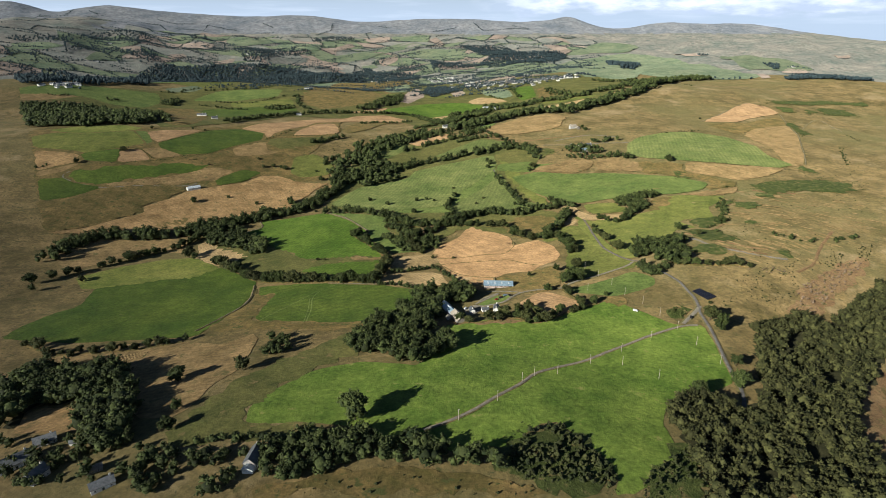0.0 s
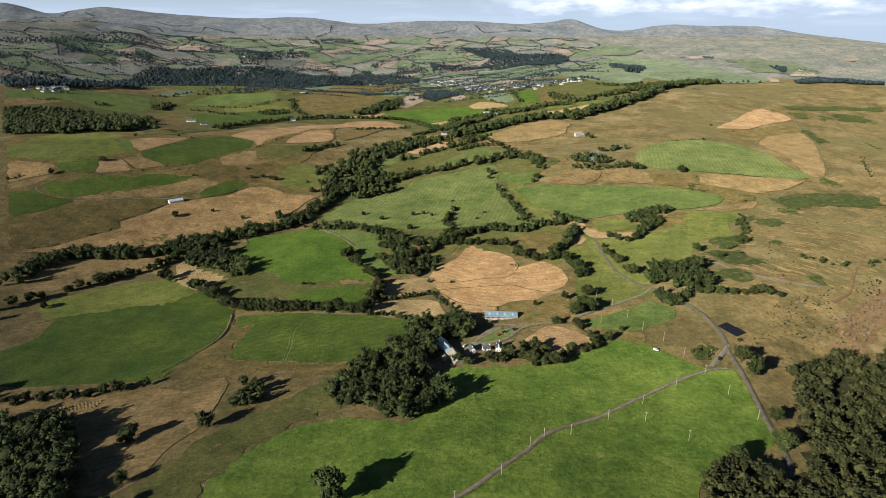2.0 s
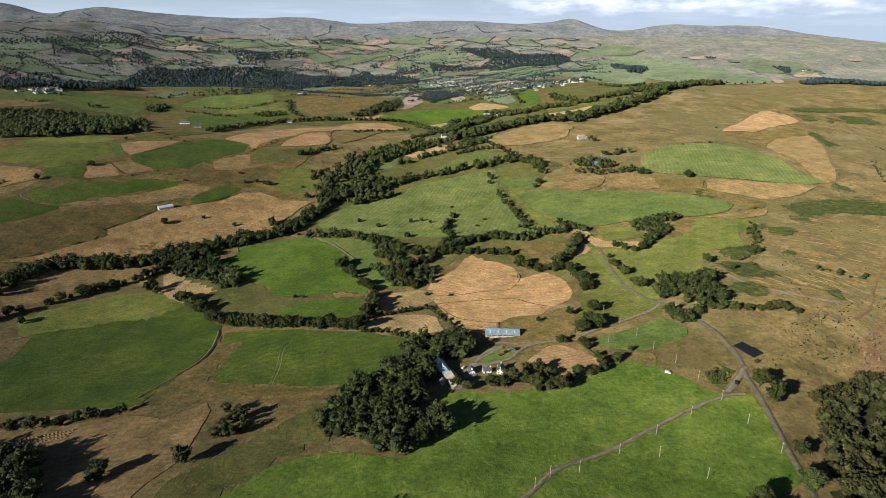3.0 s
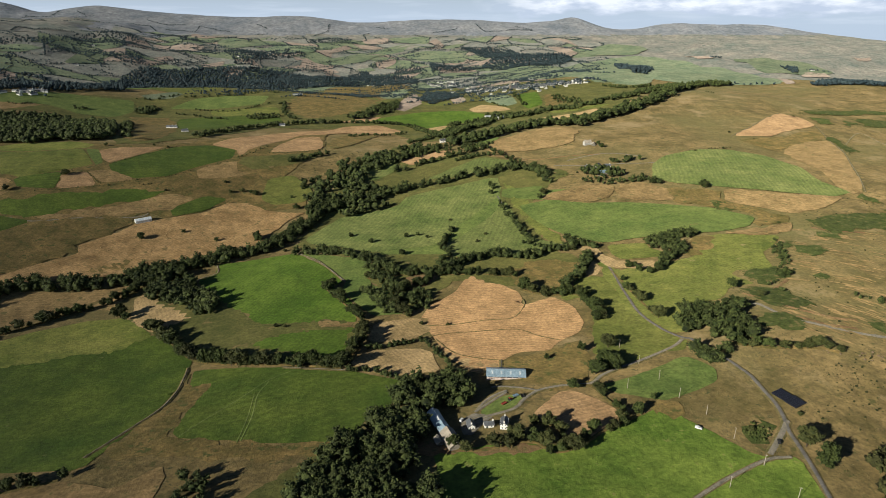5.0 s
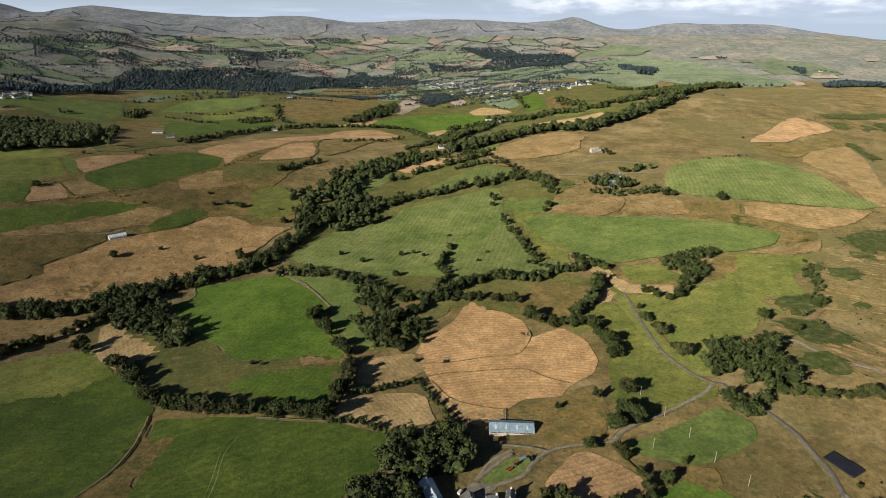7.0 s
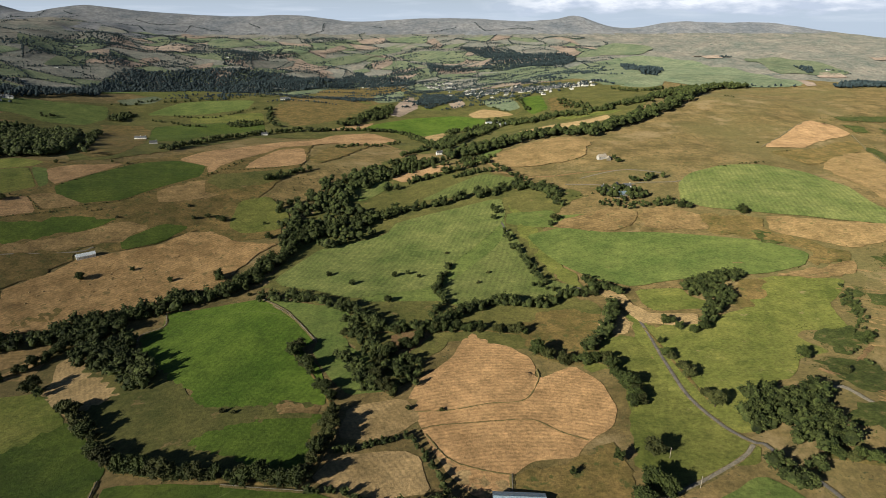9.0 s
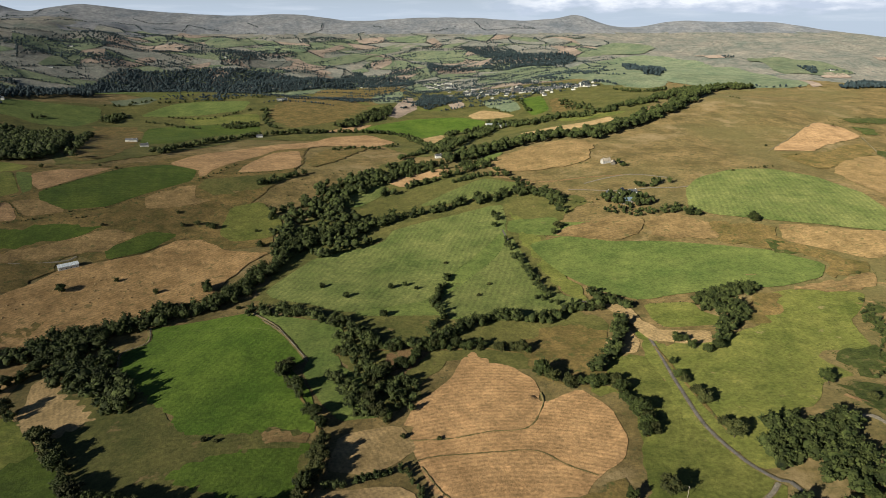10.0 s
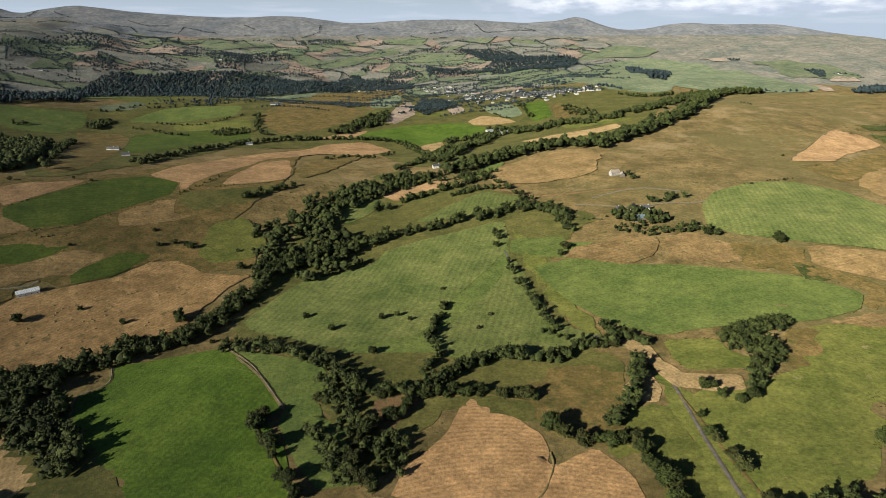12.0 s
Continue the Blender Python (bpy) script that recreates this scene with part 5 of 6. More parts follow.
tree_line("tree_belt", [(-527, 750), (-526, 801), (-502, 839), (-449, 845), (-398, 861), (-359, 894), (-318, 917), (-277, 947), (-238, 971), (-217, 1008), (-196, 1083), (-196, 1154)], 11, 6, 20)
tree_line("hedgerow", [(-475, 699), (-441, 747), (-413, 786), (-380, 815), (-361, 863)], 8, 6, 8)
tree_line("tree_row", [(-301, 743), (-276, 721), (-234, 673), (-207, 657), (-174, 648), (-133, 641), (-103, 637), (-79, 632)], 9, 5.5, 5)
tree_line("tree_row", [(-133, 825), (-113, 797), (-88, 757), (-75, 729), (-70, 687), (-74, 641)], 8, 6, 5)
tree_line("hedgerow", [(-60, 670), (-36, 674), (-13, 688), (1, 669), (15, 632), (19, 607)], 5, 4, 4)
tree_line("hedgerow", [(-72, 627), (-50, 624), (-26, 612), (-17, 608)], 5, 4, 4)
tree_line("tree_belt", [(-51, 858), (-4, 850), (44, 892), (80, 910), (115, 900), (160, 921), (193, 923)], 9, 6, 10)
tree_line("hedgerow", [(-83, 843), (-44, 850), (16, 847), (55, 850), (95, 840)], 7, 6, 8)
tree_line("tree_belt", [(99, 804), (127, 785), (158, 778), (166, 740), (165, 708)], 9, 6, 9)
tree_line("tree_belt", [(179, 945), (203, 921), (198, 882), (174, 835), (154, 804)], 10, 7, 12)
tree_line("hedgerow", [(211, 833), (214, 785), (216, 740), (219, 700)], 8, 13, 3)
tree_line("hedgerow", [(265, 633), (289, 623), (332, 620), (342, 614)], 7, 6, 7)
tree_line("tree_belt", [(-114, 1164), (-51, 1210), (27, 1237), (99, 1259), (170, 1264), (191, 1179)], 11, 8, 14)
tree_line("tree_belt", [(-187, 1106), (-158, 1145), (-114, 1164)], 11, 8, 24)
tree_line("tree_belt", [(-88, 1308), (7, 1374), (63, 1402), (99, 1420)], 10, 8, 12)
tree_line("tree_belt", [(53, 1449), (89, 1446), (135, 1326), (159, 1263)], 9, 9, 10)
tree_line("tree_belt", [(-246, 1212), (-215, 1256), (-142, 1317), (-82, 1376), (30, 1479), (69, 1538)], 10, 9, 14)
tree_line("lane_trees", [(95, 1183), (104, 1094), (120, 1005), (135, 952)], 8, 9, 6)
tree_line("lane_trees", [(119, 947), (141, 938), (162, 930)], 6, 7, 4)
tree_line("hedgerow", [(14, 510), (31, 502), (53, 507), (71, 512), (86, 500), (106, 510), (120, 521), (143, 537), (158, 544)], 7, 6, 9)
tree_line("hedgerow", [(78, 533), (92, 528), (93, 515)], 7, 6, 5)
tree_line("hedgerow", [(94, 580), (106, 581), (128, 584), (135, 565), (142, 548)], 6, 7, 5)
wood("gorse_scrub", [(336, 611), (404, 632), (372, 560), (330, 538), (309, 565)], 1.4, 6)
tree_line("hedgerow", [(422, 722), (446, 707), (486, 705), (553, 730)], 4.5, 6, 9)
wood("gorse_scrub", [(430, 644), (543, 704), (509, 655), (445, 625)], 1.8, 5)
tree_line("hedgerow", [(-389, 492), (-346, 472), (-322, 474), (-279, 475), (-241, 487)], 7, 8, 5)
tree_line("hedgerow", [(-190, 307), (-162, 309), (-119, 311), (-80, 310), (-51, 313)], 5, 6, 5)
tree_line("hedgerow", [(-191, 937), (-153, 930), (-97, 904), (-52, 866)], 9, 6, 10)
tree_line("hedgerow", [(2, 875), (16, 919), (9, 957), (25, 1019)], 7, 6, 7)
tree_line("hedgerow", [(109, 1053), (127, 998), (129, 959)], 7, 9, 6)
tree_line("hedgerow", [(-4, 835), (-40, 799), (-43, 766), (-24, 741)], 8, 6, 8)
tree_line("hedgerow", [(-78, 806), (-62, 779), (-42, 747)], 8, 6, 10)
tree_line("tree_belt", [(-69, 1540), (-7, 1666), (44, 1884)], 9, 8, 14)
tree_line("tree_belt", [(-175, 1319), (-132, 1384), (-61, 1442), (-4, 1474)], 9, 8, 16)
tree_line("tree_belt", [(-112, 1371), (-39, 1406), (37, 1438), (118, 1455)], 8, 9, 12)
tree_line("hedgerow", [(35, 1348), (82, 1365), (127, 1349), (157, 1306)], 8, 8, 10)
tree_line("scrub_row", [(431, 892), (409, 838), (388, 788), (352, 740)], 3.2, 5, 12)
wood("plantation", [(-1210, 1757), (-1141, 1793), (-1082, 1824), (-1033, 1849), (-986, 1805), (-947, 1837), (-859, 1774), (-699, 1487), (-650, 1371), (-674, 1325), (-734, 1329), (-769, 1289), (-887, 1295)], 15, 9)
wood("far_wood", [(-1966, 2850), (-1864, 2850), (-1819, 2850), (-1742, 2898), (-1695, 2850), (-1576, 2859), (-1518, 2943), (-1488, 3044), (-1504, 3169), (-1500, 3293), (-1446, 3333), (-1346, 3372), (-1197, 3547), (-1046, 3568), (-874, 3629), (-715, 3628), (-540, 3746), (-485, 3847), (-445, 3862), (-394, 3693), (-267, 3667), (-127, 3571), (-124, 3342), (-411, 3498), (-655, 3312), (-813, 3235), (-976, 3110), (-1095, 2850), (-1312, 2936), (-1426, 2850), (-1599, 2850), (-1826, 2850), (-1980, 2850)], 14, 13)
wood("far_wood", [(-1854, 2690), (-1361, 2156), (-1283, 2180), (-1526, 2959), (-1487, 3099), (-1083, 2291), (-1189, 2144), (-1277, 2023), (-1334, 1952)], 14, 13)
wood("far_gorge_wood", [(123, 4270), (292, 4271), (435, 4201), (506, 4025), (628, 4014), (726, 4070), (804, 4039), (699, 3634), (522, 3517), (375, 3586), (224, 3719), (59, 3664), (-55, 3666), (-70, 3939), (60, 3773), (226, 3755), (289, 3813), (213, 4036)], 14, 14)
wood("village_wood", [(-71, 2988), (22, 2864), (89, 2443), (24, 2431), (-33, 2336), (-78, 2444)], 9, 12)
wood("river_wood", [(-296, 2042), (-249, 2143), (-205, 2285), (-165, 2443), (-137, 2275), (-156, 2170), (-208, 2107), (-253, 2016)], 12, 10)
wood("moor_plantation", [(888, 3402), (1028, 3780), (882, 2757), (810, 2628), (759, 2628), (879, 3289)], 14, 13)
wood("moor_plantation", [(1757, 3415), (1848, 3427), (1760, 3251), (1702, 3218)], 12, 14)
wood("moor_plantation", [(1290, 2349), (1347, 2396), (2146, 3072), (1542, 2227), (1293, 2299)], 12, 12)
wood("far_hollow_wood", [(-2241, 3307), (-2146, 3429), (-2044, 3555), (-2123, 3867), (-2073, 4099), (-2030, 4341), (-1799, 3964), (-1727, 3595), (-1963, 3802), (-1983, 3549), (-2043, 3256), (-2173, 3200)], 12, 24)
wood("far_hollow_wood", [(-1917, 3248), (-1919, 3376), (-1760, 3399), (-1652, 3617), (-1533, 3408), (-1519, 3240), (-1590, 3277), (-1700, 3365), (-1815, 3286), (-1908, 3200)], 12, 20)
wood("far_hollow_wood", [(-1306, 3895), (-1232, 4103), (-1034, 4174), (-848, 4121), (-845, 4043), (-1052, 3960), (-1061, 3674), (-1158, 3676), (-1203, 3780)], 12, 18)
wood("far_hollow_wood", [(-970, 4675), (-691, 4586), (-559, 4479), (-709, 4439), (-913, 4487)], 11, 20)
wood("far_hollow_wood", [(-443, 3940), (-297, 4107), (-326, 4013), (-419, 3874)], 11, 16)
wood("far_hollow_wood", [(-286, 3939), (-145, 3906), (-71, 3647), (-268, 3685)], 11, 18)
wood("clump_wood", [(-942, 2029), (-945, 2105), (-919, 2144), (-895, 2104), (-895, 2031)], 11, 9)
wood("clump_wood", [(-875, 1849), (-866, 1877), (-608, 1368), (-634, 1376)], 12, 10)
wood("clump_wood", [(-575, 1957), (-562, 2037), (-508, 2036), (-473, 1982), (-515, 1927)], 9, 10)
wood("clump_wood", [(374, 2238), (430, 2127), (421, 1978), (367, 2083)], 10, 12)
wood("village_wood", [(350, 2400), (435, 2400), (551, 2400), (595, 2400), (489, 2400), (383, 2400)], 9, 13)
tree_line("river_trees", [(-517, 1465), (-506, 1632), (-467, 1753), (-426, 1838), (-371, 1893), (-310, 1926), (-229, 1967), (-159, 1974), (-89, 1969), (-33, 1808), (0, 1612)], 9, 8, 16)
tree_line("hedgerow", [(-817, 2061), (-757, 2046), (-621, 1939)], 7, 10, 10)
tree_line("hedgerow", [(-789, 2135), (-676, 2108), (-624, 2126), (-568, 2218)], 7, 11, 8)
tree_line("hedgerow", [(-520, 2206), (-482, 2065), (-428, 1937)], 9, 9, 14)
tree_line("river_trees", [(-871, 2284), (-785, 2329), (-696, 2377), (-595, 2434)], 8, 15, 16)
tree_line("hedgerow", [(-1076, 1962), (-1055, 1959), (-1043, 1983)], 9, 10, 24)
tree_line("hedgerow", [(-1226, 1895), (-1184, 1905), (-1170, 1932)], 8, 10, 8)
tree_line("hedgerow", [(-998, 2200), (-948, 2229), (-920, 2317)], 8, 13, 20)
tree_line("tree_belt", [(162, 2076), (241, 1946), (313, 1971), (374, 1928), (436, 1907), (514, 1951), (597, 2003), (832, 2368)], 11, 9, 40)
tree_line("tree_belt", [(15, 1594), (63, 1776), (118, 1903), (160, 2004)], 11, 8, 34)
tree_line("tree_belt", [(34, 1953), (106, 1994), (178, 2006)], 10, 9, 26)
tree_line("shelter_belt", [(34, 1491), (96, 1534), (139, 1563), (197, 1586), (244, 1622), (308, 1584), (358, 1624), (414, 1676), (495, 1758), (587, 1857), (659, 1955), (750, 2139)], 14, 7, 34)
tree_line("shelter_belt", [(676, 2003), (868, 2351), (969, 2395), (1024, 2401)], 14, 8, 36)
tree_line("hedgerow", [(176, 2275), (195, 2215), (212, 2187)], 7, 9, 8)
tree_line("hedgerow", [(265, 2414), (268, 2252), (274, 2141)], 8, 9, 12)
tree_line("tree_belt", [(509, 2506), (567, 2537), (604, 2441)], 10, 11, 16)
tree_line("hedgerow", [(349, 2953), (377, 2693), (441, 2580), (499, 2478)], 9, 12, 12)
tree_line("hedgerow", [(578, 2351), (629, 2241), (734, 2322)], 9, 10, 20)
tree_line("hedgerow", [(1038, 2451), (1084, 2417), (1183, 2382)], 8, 16, 16)
tree_line("hedgerow", [(1866, 3361), (1929, 3366), (1974, 3314)], 9, 12, 16)
tree_line("hedgerow", [(1509, 3706), (1562, 3700)], 10, 9, 20)
tree_line("hedgerow", [(782, 1986), (790, 1960)], 4, 9, 8)
tree_line("hedgerow", [(-1924, 3047), (-1822, 3092), (-1717, 3142)], 8, 20, 10)
tree_line("hedgerow", [(-724, 4057), (-639, 3966), (-485, 3847)], 9, 12, 14)
tree_line("hedgerow", [(-570, 3975), (-433, 4015), (-225, 4118), (-81, 4134)], 8, 16, 14)
tree_line("hedgerow", [(258, 4340), (443, 4288), (574, 4142), (743, 4283)], 8, 20, 20)
tree_line("hedgerow", [(890, 3990), (970, 3962), (1029, 3852)], 8, 14, 14)
tree_line("hedgerow", [(-1978, 2889), (-1901, 3007), (-1836, 3119)], 8, 18, 12)
tree_line("hedgerow", [(-388, 1329), (-368, 1377), (-358, 1432)], 3.4, 6, 6)
tree_line("hedgerow", [(-346, 1372), (-299, 1407), (-250, 1453)], 2.6, 7, 4)
tree_line("hedgerow", [(-571, 1200), (-540, 1278), (-517, 1350)], 2.2, 6, 3)
tree_line("hedgerow", [(-614, 1132), (-615, 1144), (-587, 1157), (-548, 1122), (-528, 1125)], 2.6, 6, 3)
tree_line("hedgerow", [(-621, 1073), (-594, 1083), (-545, 1119), (-504, 1152), (-461, 1183), (-422, 1254), (-386, 1322)], 1.8, 5, 3)
tree_line("hedgerow", [(-504, 1152), (-486, 1141), (-463, 1148)], 3.0, 6, 5)
tree_line("hedgerow", [(-713, 1034), (-705, 1042), (-691, 1056)], 5, 8, 8)
tree_line("hedgerow", [(-289, 1333), (-267, 1368), (-237, 1409)], 8, 8, 14)
tree_line("hedgerow", [(-220, 1647), (-182, 1703), (-135, 1689), (-95, 1767)], 6, 8, 14)
tree_line("hedgerow", [(318, 1147), (345, 1153), (368, 1127)], 7, 7, 12)
tree_line("hedgerow", [(311, 1248), (347, 1259), (366, 1268)], 8, 8, 14)
tree_line("hedgerow", [(189, 1240), (226, 1201), (254, 1208)], 3.5, 9, 6)
tree_line("hedgerow", [(478, 1332), (494, 1328), (529, 1342), (582, 1367)], 2.4, 8, 4)
tree_line("hedgerow", [(943, 1395), (932, 1342), (935, 1332)], 3.5, 8, 12)
tree_line("hedgerow", [(839, 1247), (789, 1164), (749, 1082)], 3, 7, 10)
single_trees([(-611, 1136, 8), (-658, 1063, 7), (-425, 987, 8), (-375, 1016, 6), (422, 1100, 8), (426, 1099, 7), (166, 1113, 9), (-527, 1338, 4), (-552, 1336, 5), (-626, 1301, 5), (-265, 1010, 11), (-262, 1003, 9), (-319, 1173, 6), (-312, 1167, 6), (-352, 1162, 5), (-370, 1196, 4), (-447, 1132, 4), (315, 756, 9), (315, 750, 8), (383, 778, 8), (377, 776, 6), (411, 847, 4), (468, 953, 4)])
single_trees([(-262, 322, 5), (-182, 328, 7), (-58, 332, 14), (-187, 353, 8), (193, 379, 9), (232, 395, 10), (-208, 403, 10), (-161, 416, 8), (244, 428, 9), (258, 488, 11), (255, 506, 10), (225, 521, 4), (268, 538, 3), (170, 561, 5), (136, 601, 9), (154, 608, 9), (147, 617, 11), (101, 634, 5), (-481, 639, 8), (134, 645, 8), (158, 647, 9), (-498, 663, 9), (-444, 676, 5), (-448, 681, 5)])
single_trees([(-485, 684, 8), (-486, 686, 7), (301, 696, 7), (15, 720, 3), (-152, 722, 3), (329, 722, 5), (-12, 723, 4), (-162, 724, 4), (-290, 735, 8), (-299, 743, 8), (-342, 769, 9), (-352, 776, 11), (250, 815, 7), (-130, 817, 6), (260, 818, 7), (-121, 824, 8), (240, 824, 8), (238, 837, 7), (232, 839, 8), (181, 918, 6), (-45, 919, 7), (-211, 957, 4), (-91, 965, 6), (58, 965, 4)])
single_trees([(16, 977, 4), (-13, 987, 5), (71, 990, 4), (-43, 991, 5), (-320, 996, 7), (-124, 996, 6), (-27, 997, 6), (20, 998, 4), (21, 1053, 4), (429, 1111, 8), (-231, 1120, 8), (174, 1128, 8), (-606, 1134, 7), (354, 1134, 8), (-249, 1165, 5), (91, 1158, 8), (-310, 1167, 6), (-335, 1173, 5), (-206, 1176, 4), (-372, 1199, 4), (92, 1197, 9), (496, 1324, 4), (563, 1354, 4), (323, 1354, 7)])
single_trees([(320, 1372, 8), (675, 1459, 3), (648, 1519, 4)])


# ---- buildings ----
def box(bm, x0, x1, y0, y1, z0, z1):
    v = [bm.verts.new(p) for p in ((x0, y0, z0), (x1, y0, z0), (x1, y1, z0), (x0, y1, z0), (x0, y0, z1), (x1, y0, z1), (x1, y1, z1), (x0, y1, z1))]
    for q in ((0, 3, 2, 1), (4, 5, 6, 7), (0, 1, 5, 4), (1, 2, 6, 5), (2, 3, 7, 6), (3, 0, 4, 7)):
        bm.faces.new([v[k] for k in q])
    return bm


def gable_walls(length, width, eaves, ridge):
    """Closed walls with a pointed gable at each end; they reach down into sloping ground."""
    bm = bmesh.new()
    a, b = length / 2, width / 2
    ends = []
    for x in (-a, a):
        ends.append([bm.verts.new(p) for p in ((x, -b, -2.5), (x, b, -2.5), (x, b, eaves), (x, 0, ridge - 0.12), (x, -b, eaves))])
    bm.faces.new(ends[0][::-1]), bm.faces.new(ends[1])
    for k in range(5):
        bm.faces.new((ends[0][k], ends[0][(k + 1) % 5], ends[1][(k + 1) % 5], ends[1][k]))
    bmesh.ops.recalc_face_normals(bm, faces=bm.faces)
    return bm


def roof_slab(length, width, eaves, ridge, side, over=0.45, thick=0.22):
    bm = bmesh.new()
    a, b = length / 2 + over, width / 2
    drop = (ridge - eaves) / b * over
    lo, hi = (side * (b + over), eaves - drop), (side * -0.0, ridge)
    vs = []
    for x in (-a, a):
        for (y, z), up in ((lo, 0), (hi, 0), (hi, thick), (lo, thick)):
            vs.append(bm.verts.new((x, y, z + up)))
    for q in ((0, 1, 2, 3), (7, 6, 5, 4), (0, 4, 5, 1), (1, 5, 6, 2), (2, 6, 7, 3), (3, 7, 4, 0)):
        bm.faces.new([vs[k] for k in q])
    bmesh.ops.recalc_face_normals(bm, faces=bm.faces)
    return bm


def opening(parent, x, y, z, w, h, across, name="window"):
    """A window with a white frame and a dark pane set in it, or a plank door; across: the wall it sits in faces x."""
    d = 0.07
    sx, sy = (d, w / 2) if across else (w / 2, d)
    if name == "door":
        return part("door", box(bmesh.new(), x - sx, x + sx, y - sy, y + sy, z, z + h), DOOR_PAINT, parent, "dark painted plank door")
    win = part("window", box(bmesh.new(), x - sx, x + sx, y - sy, y + sy, z, z + h), WHITEWASH, parent)
    g = 0.12
    sx, sy = (d + 0.02, w / 2 - g) if across else (w / 2 - g, d + 0.02)
    part("pane", box(bmesh.new(), x - sx, x + sx, y - sy, y + sy, z + g, z + h - g), WINDOW_DARK, win)
    return win


def house(name, label, category, x, y, turn, length, width, eaves, ridge, wall, roof, chimneys=(), windows=0, storeys=1, doors=(), gable_windows=False, sink=0.0):
    ob = new(name)
    ob.matrix_basis = pose(x, y, ground_at(x, y) + 0.1 - sink, 0, 0, turn)
    part("wall", gable_walls(length, width, eaves, ridge), wall, ob)
    for side in (-1, 1):
        part("roof_slope", roof_slab(length, width, eaves, ridge, side), roof, ob)
    for cx in chimneys:
        st = part("chimney", box(bmesh.new(), cx - 0.55, cx + 0.55, -0.4, 0.4, ridge - 0.9, ridge + 1.3), wall, ob)
        part("chimney_pot", box(bmesh.new(), cx - 0.2, cx + 0.2, -0.2, 0.2, ridge + 1.3, ridge + 1.8), EARTH, st, "clay chimney pot")
    for s in range(storeys):
        for k in range(windows):
            wx = (k + 0.5) / windows * length - length / 2
            for side in (-1, 1):
                if (s, k) not in doors:
                    opening(ob, wx, side * width / 2, 0.9 + 2.6 * s, 1.1, 1.3, False)
        if gable_windows:
            for side in (-1, 1):
                opening(ob, side * length / 2, -width / 5, 0.9 + 2.6 * s, 1.0, 1.3, True)
                opening(ob, side * length / 2, width / 5, 0.9 + 2.6 * s, 1.0, 1.3, True)
    for s, k in doors:
        opening(ob, (k + 0.5) / max(windows, 1) * length - length / 2, -width / 2, 0, 1.2, 2.1, False, "door")
    return tagged(ob, label, category)


# long livestock shed behind the farm
shed = house("livestock_shed", "long farm shed with blue-grey sheet roof and pinkish block walls", "barn", 63, 609, -3, 32, 13, 3.6, 6.6, BLOCK_PINK, METAL_BLUE)
slope = math.degrees(math.atan2(3.0, 6.5))
for k in range(4):
    bm = bmesh.new()
    box(bm, -0.7, 0.7, -1.6, 1.6, 0, 0.06)
    light = part("roof_light", bm, SKYLIGHT, shed, "pale translucent roof light")
    light.matrix_basis = pose(-11.5 + 7.6 * k, -3.3, 5.36, slope)
for k in range(7):
    part("pier", box(bmesh.new(), -15.6 + 5.2 * k - 0.25, -15.6 + 5.2 * k + 0.25, -6.72, -6.5, -1, 3.5), RENDER_GREY, shed)
# openings under the eaves are flat panels, their inner shade given as dark colour
for k in range(6):
    part("ventilation_gap", box(bmesh.new(), -15.0 + 5.2 * k, -10.8 + 5.2 * k, -6.56, -6.5, 2.5, 3.3), WINDOW_DARK, shed, "dark panel in place of the shaded gap under the eaves")
# open end likewise: a solid dark panel on the gable wall
part("doorway", box(bmesh.new(), -16.08, -16.0, -4, 1.5, -0.5, 3.3), WINDOW_DARK, shed, "dark panel in place of the shaded open end")

# old farm range
house("pale_roofed_barn", "stone barn with a pale sheet roof in the farmyard", "barn", 5.5, 541, -68.5, 17, 8.5, 4.2, 7.4, STONE, METAL_WHITE, windows=3, doors=((0, 1),))
house("grey_roofed_barn", "stone barn with a blue-grey sheet roof", "barn", 10.6, 527.5, -68.5, 11, 8.0, 3.8, 6.8, STONE, METAL_BLUE, windows=2)
house("stone_barn", "old stone barn with a stone tiled roof", "barn", 16, 513, -68.5, 18, 9.5, 4.2, 7.8, STONE, STONE_TILE, windows=3, doors=((0, 1),))
house("lean_to", "small stone lean-to beside the old barn", "outbuilding", 7.5, 514.5, -68.5, 7, 5, 2.4, 4.4, STONE, STONE_TILE, windows=1)
house("cart_shed", "small stone cart shed with a stone tiled roof", "outbuilding", -24, 543, -60, 8, 6.5, 2.8, 5.4, STONE, STONE_TILE, windows=1)
house("farmhouse", "whitewashed farmhouse with a grey slate roof", "house", 54, 531, 80, 8.5, 5.4, 4.0, 6.0, WHITEWASH, SLATE, (-4.0, 4.0), 3, 2, ((0, 1),), True)
house("cottage", "small whitewashed cottage with a slate roof", "house", 43, 532, 8, 6.6, 4.6, 2.6, 4.4, WHITEWASH, SLATE, (2.8,), 2, 1, ((0, 0),))
house("white_outhouse", "whitewashed outhouse with a slate roof", "house", 30, 532, 100, 7.2, 5, 2.8, 4.9, WHITEWASH, SLATE, (-2.9,), 2, 1, (), True)

# hamlet at the foot of the slope
house("bungalow", "white bungalow with a dark slate roof in a garden", "house", -265, 327, 35, 13, 8.5, 3.0, 6.0, WHITEWASH, SLATE, (4,), 4, 1, ((0, 1),), True)
house("slate_house", "long slate-roofed house with white walls among trees", "house", -269, 303, 48, 20, 10, 4.0, 8.0, WHITEWASH, SLATE, (-7, 7), 5, 1, ((0, 2),), True)
house("gabled_house", "grey rendered house with a dark slate roof", "house", -245, 288, 75, 12, 8, 4.6, 8.0, RENDER_GREY, SLATE, (4.5,), 3, 2, ((0, 1),), True)
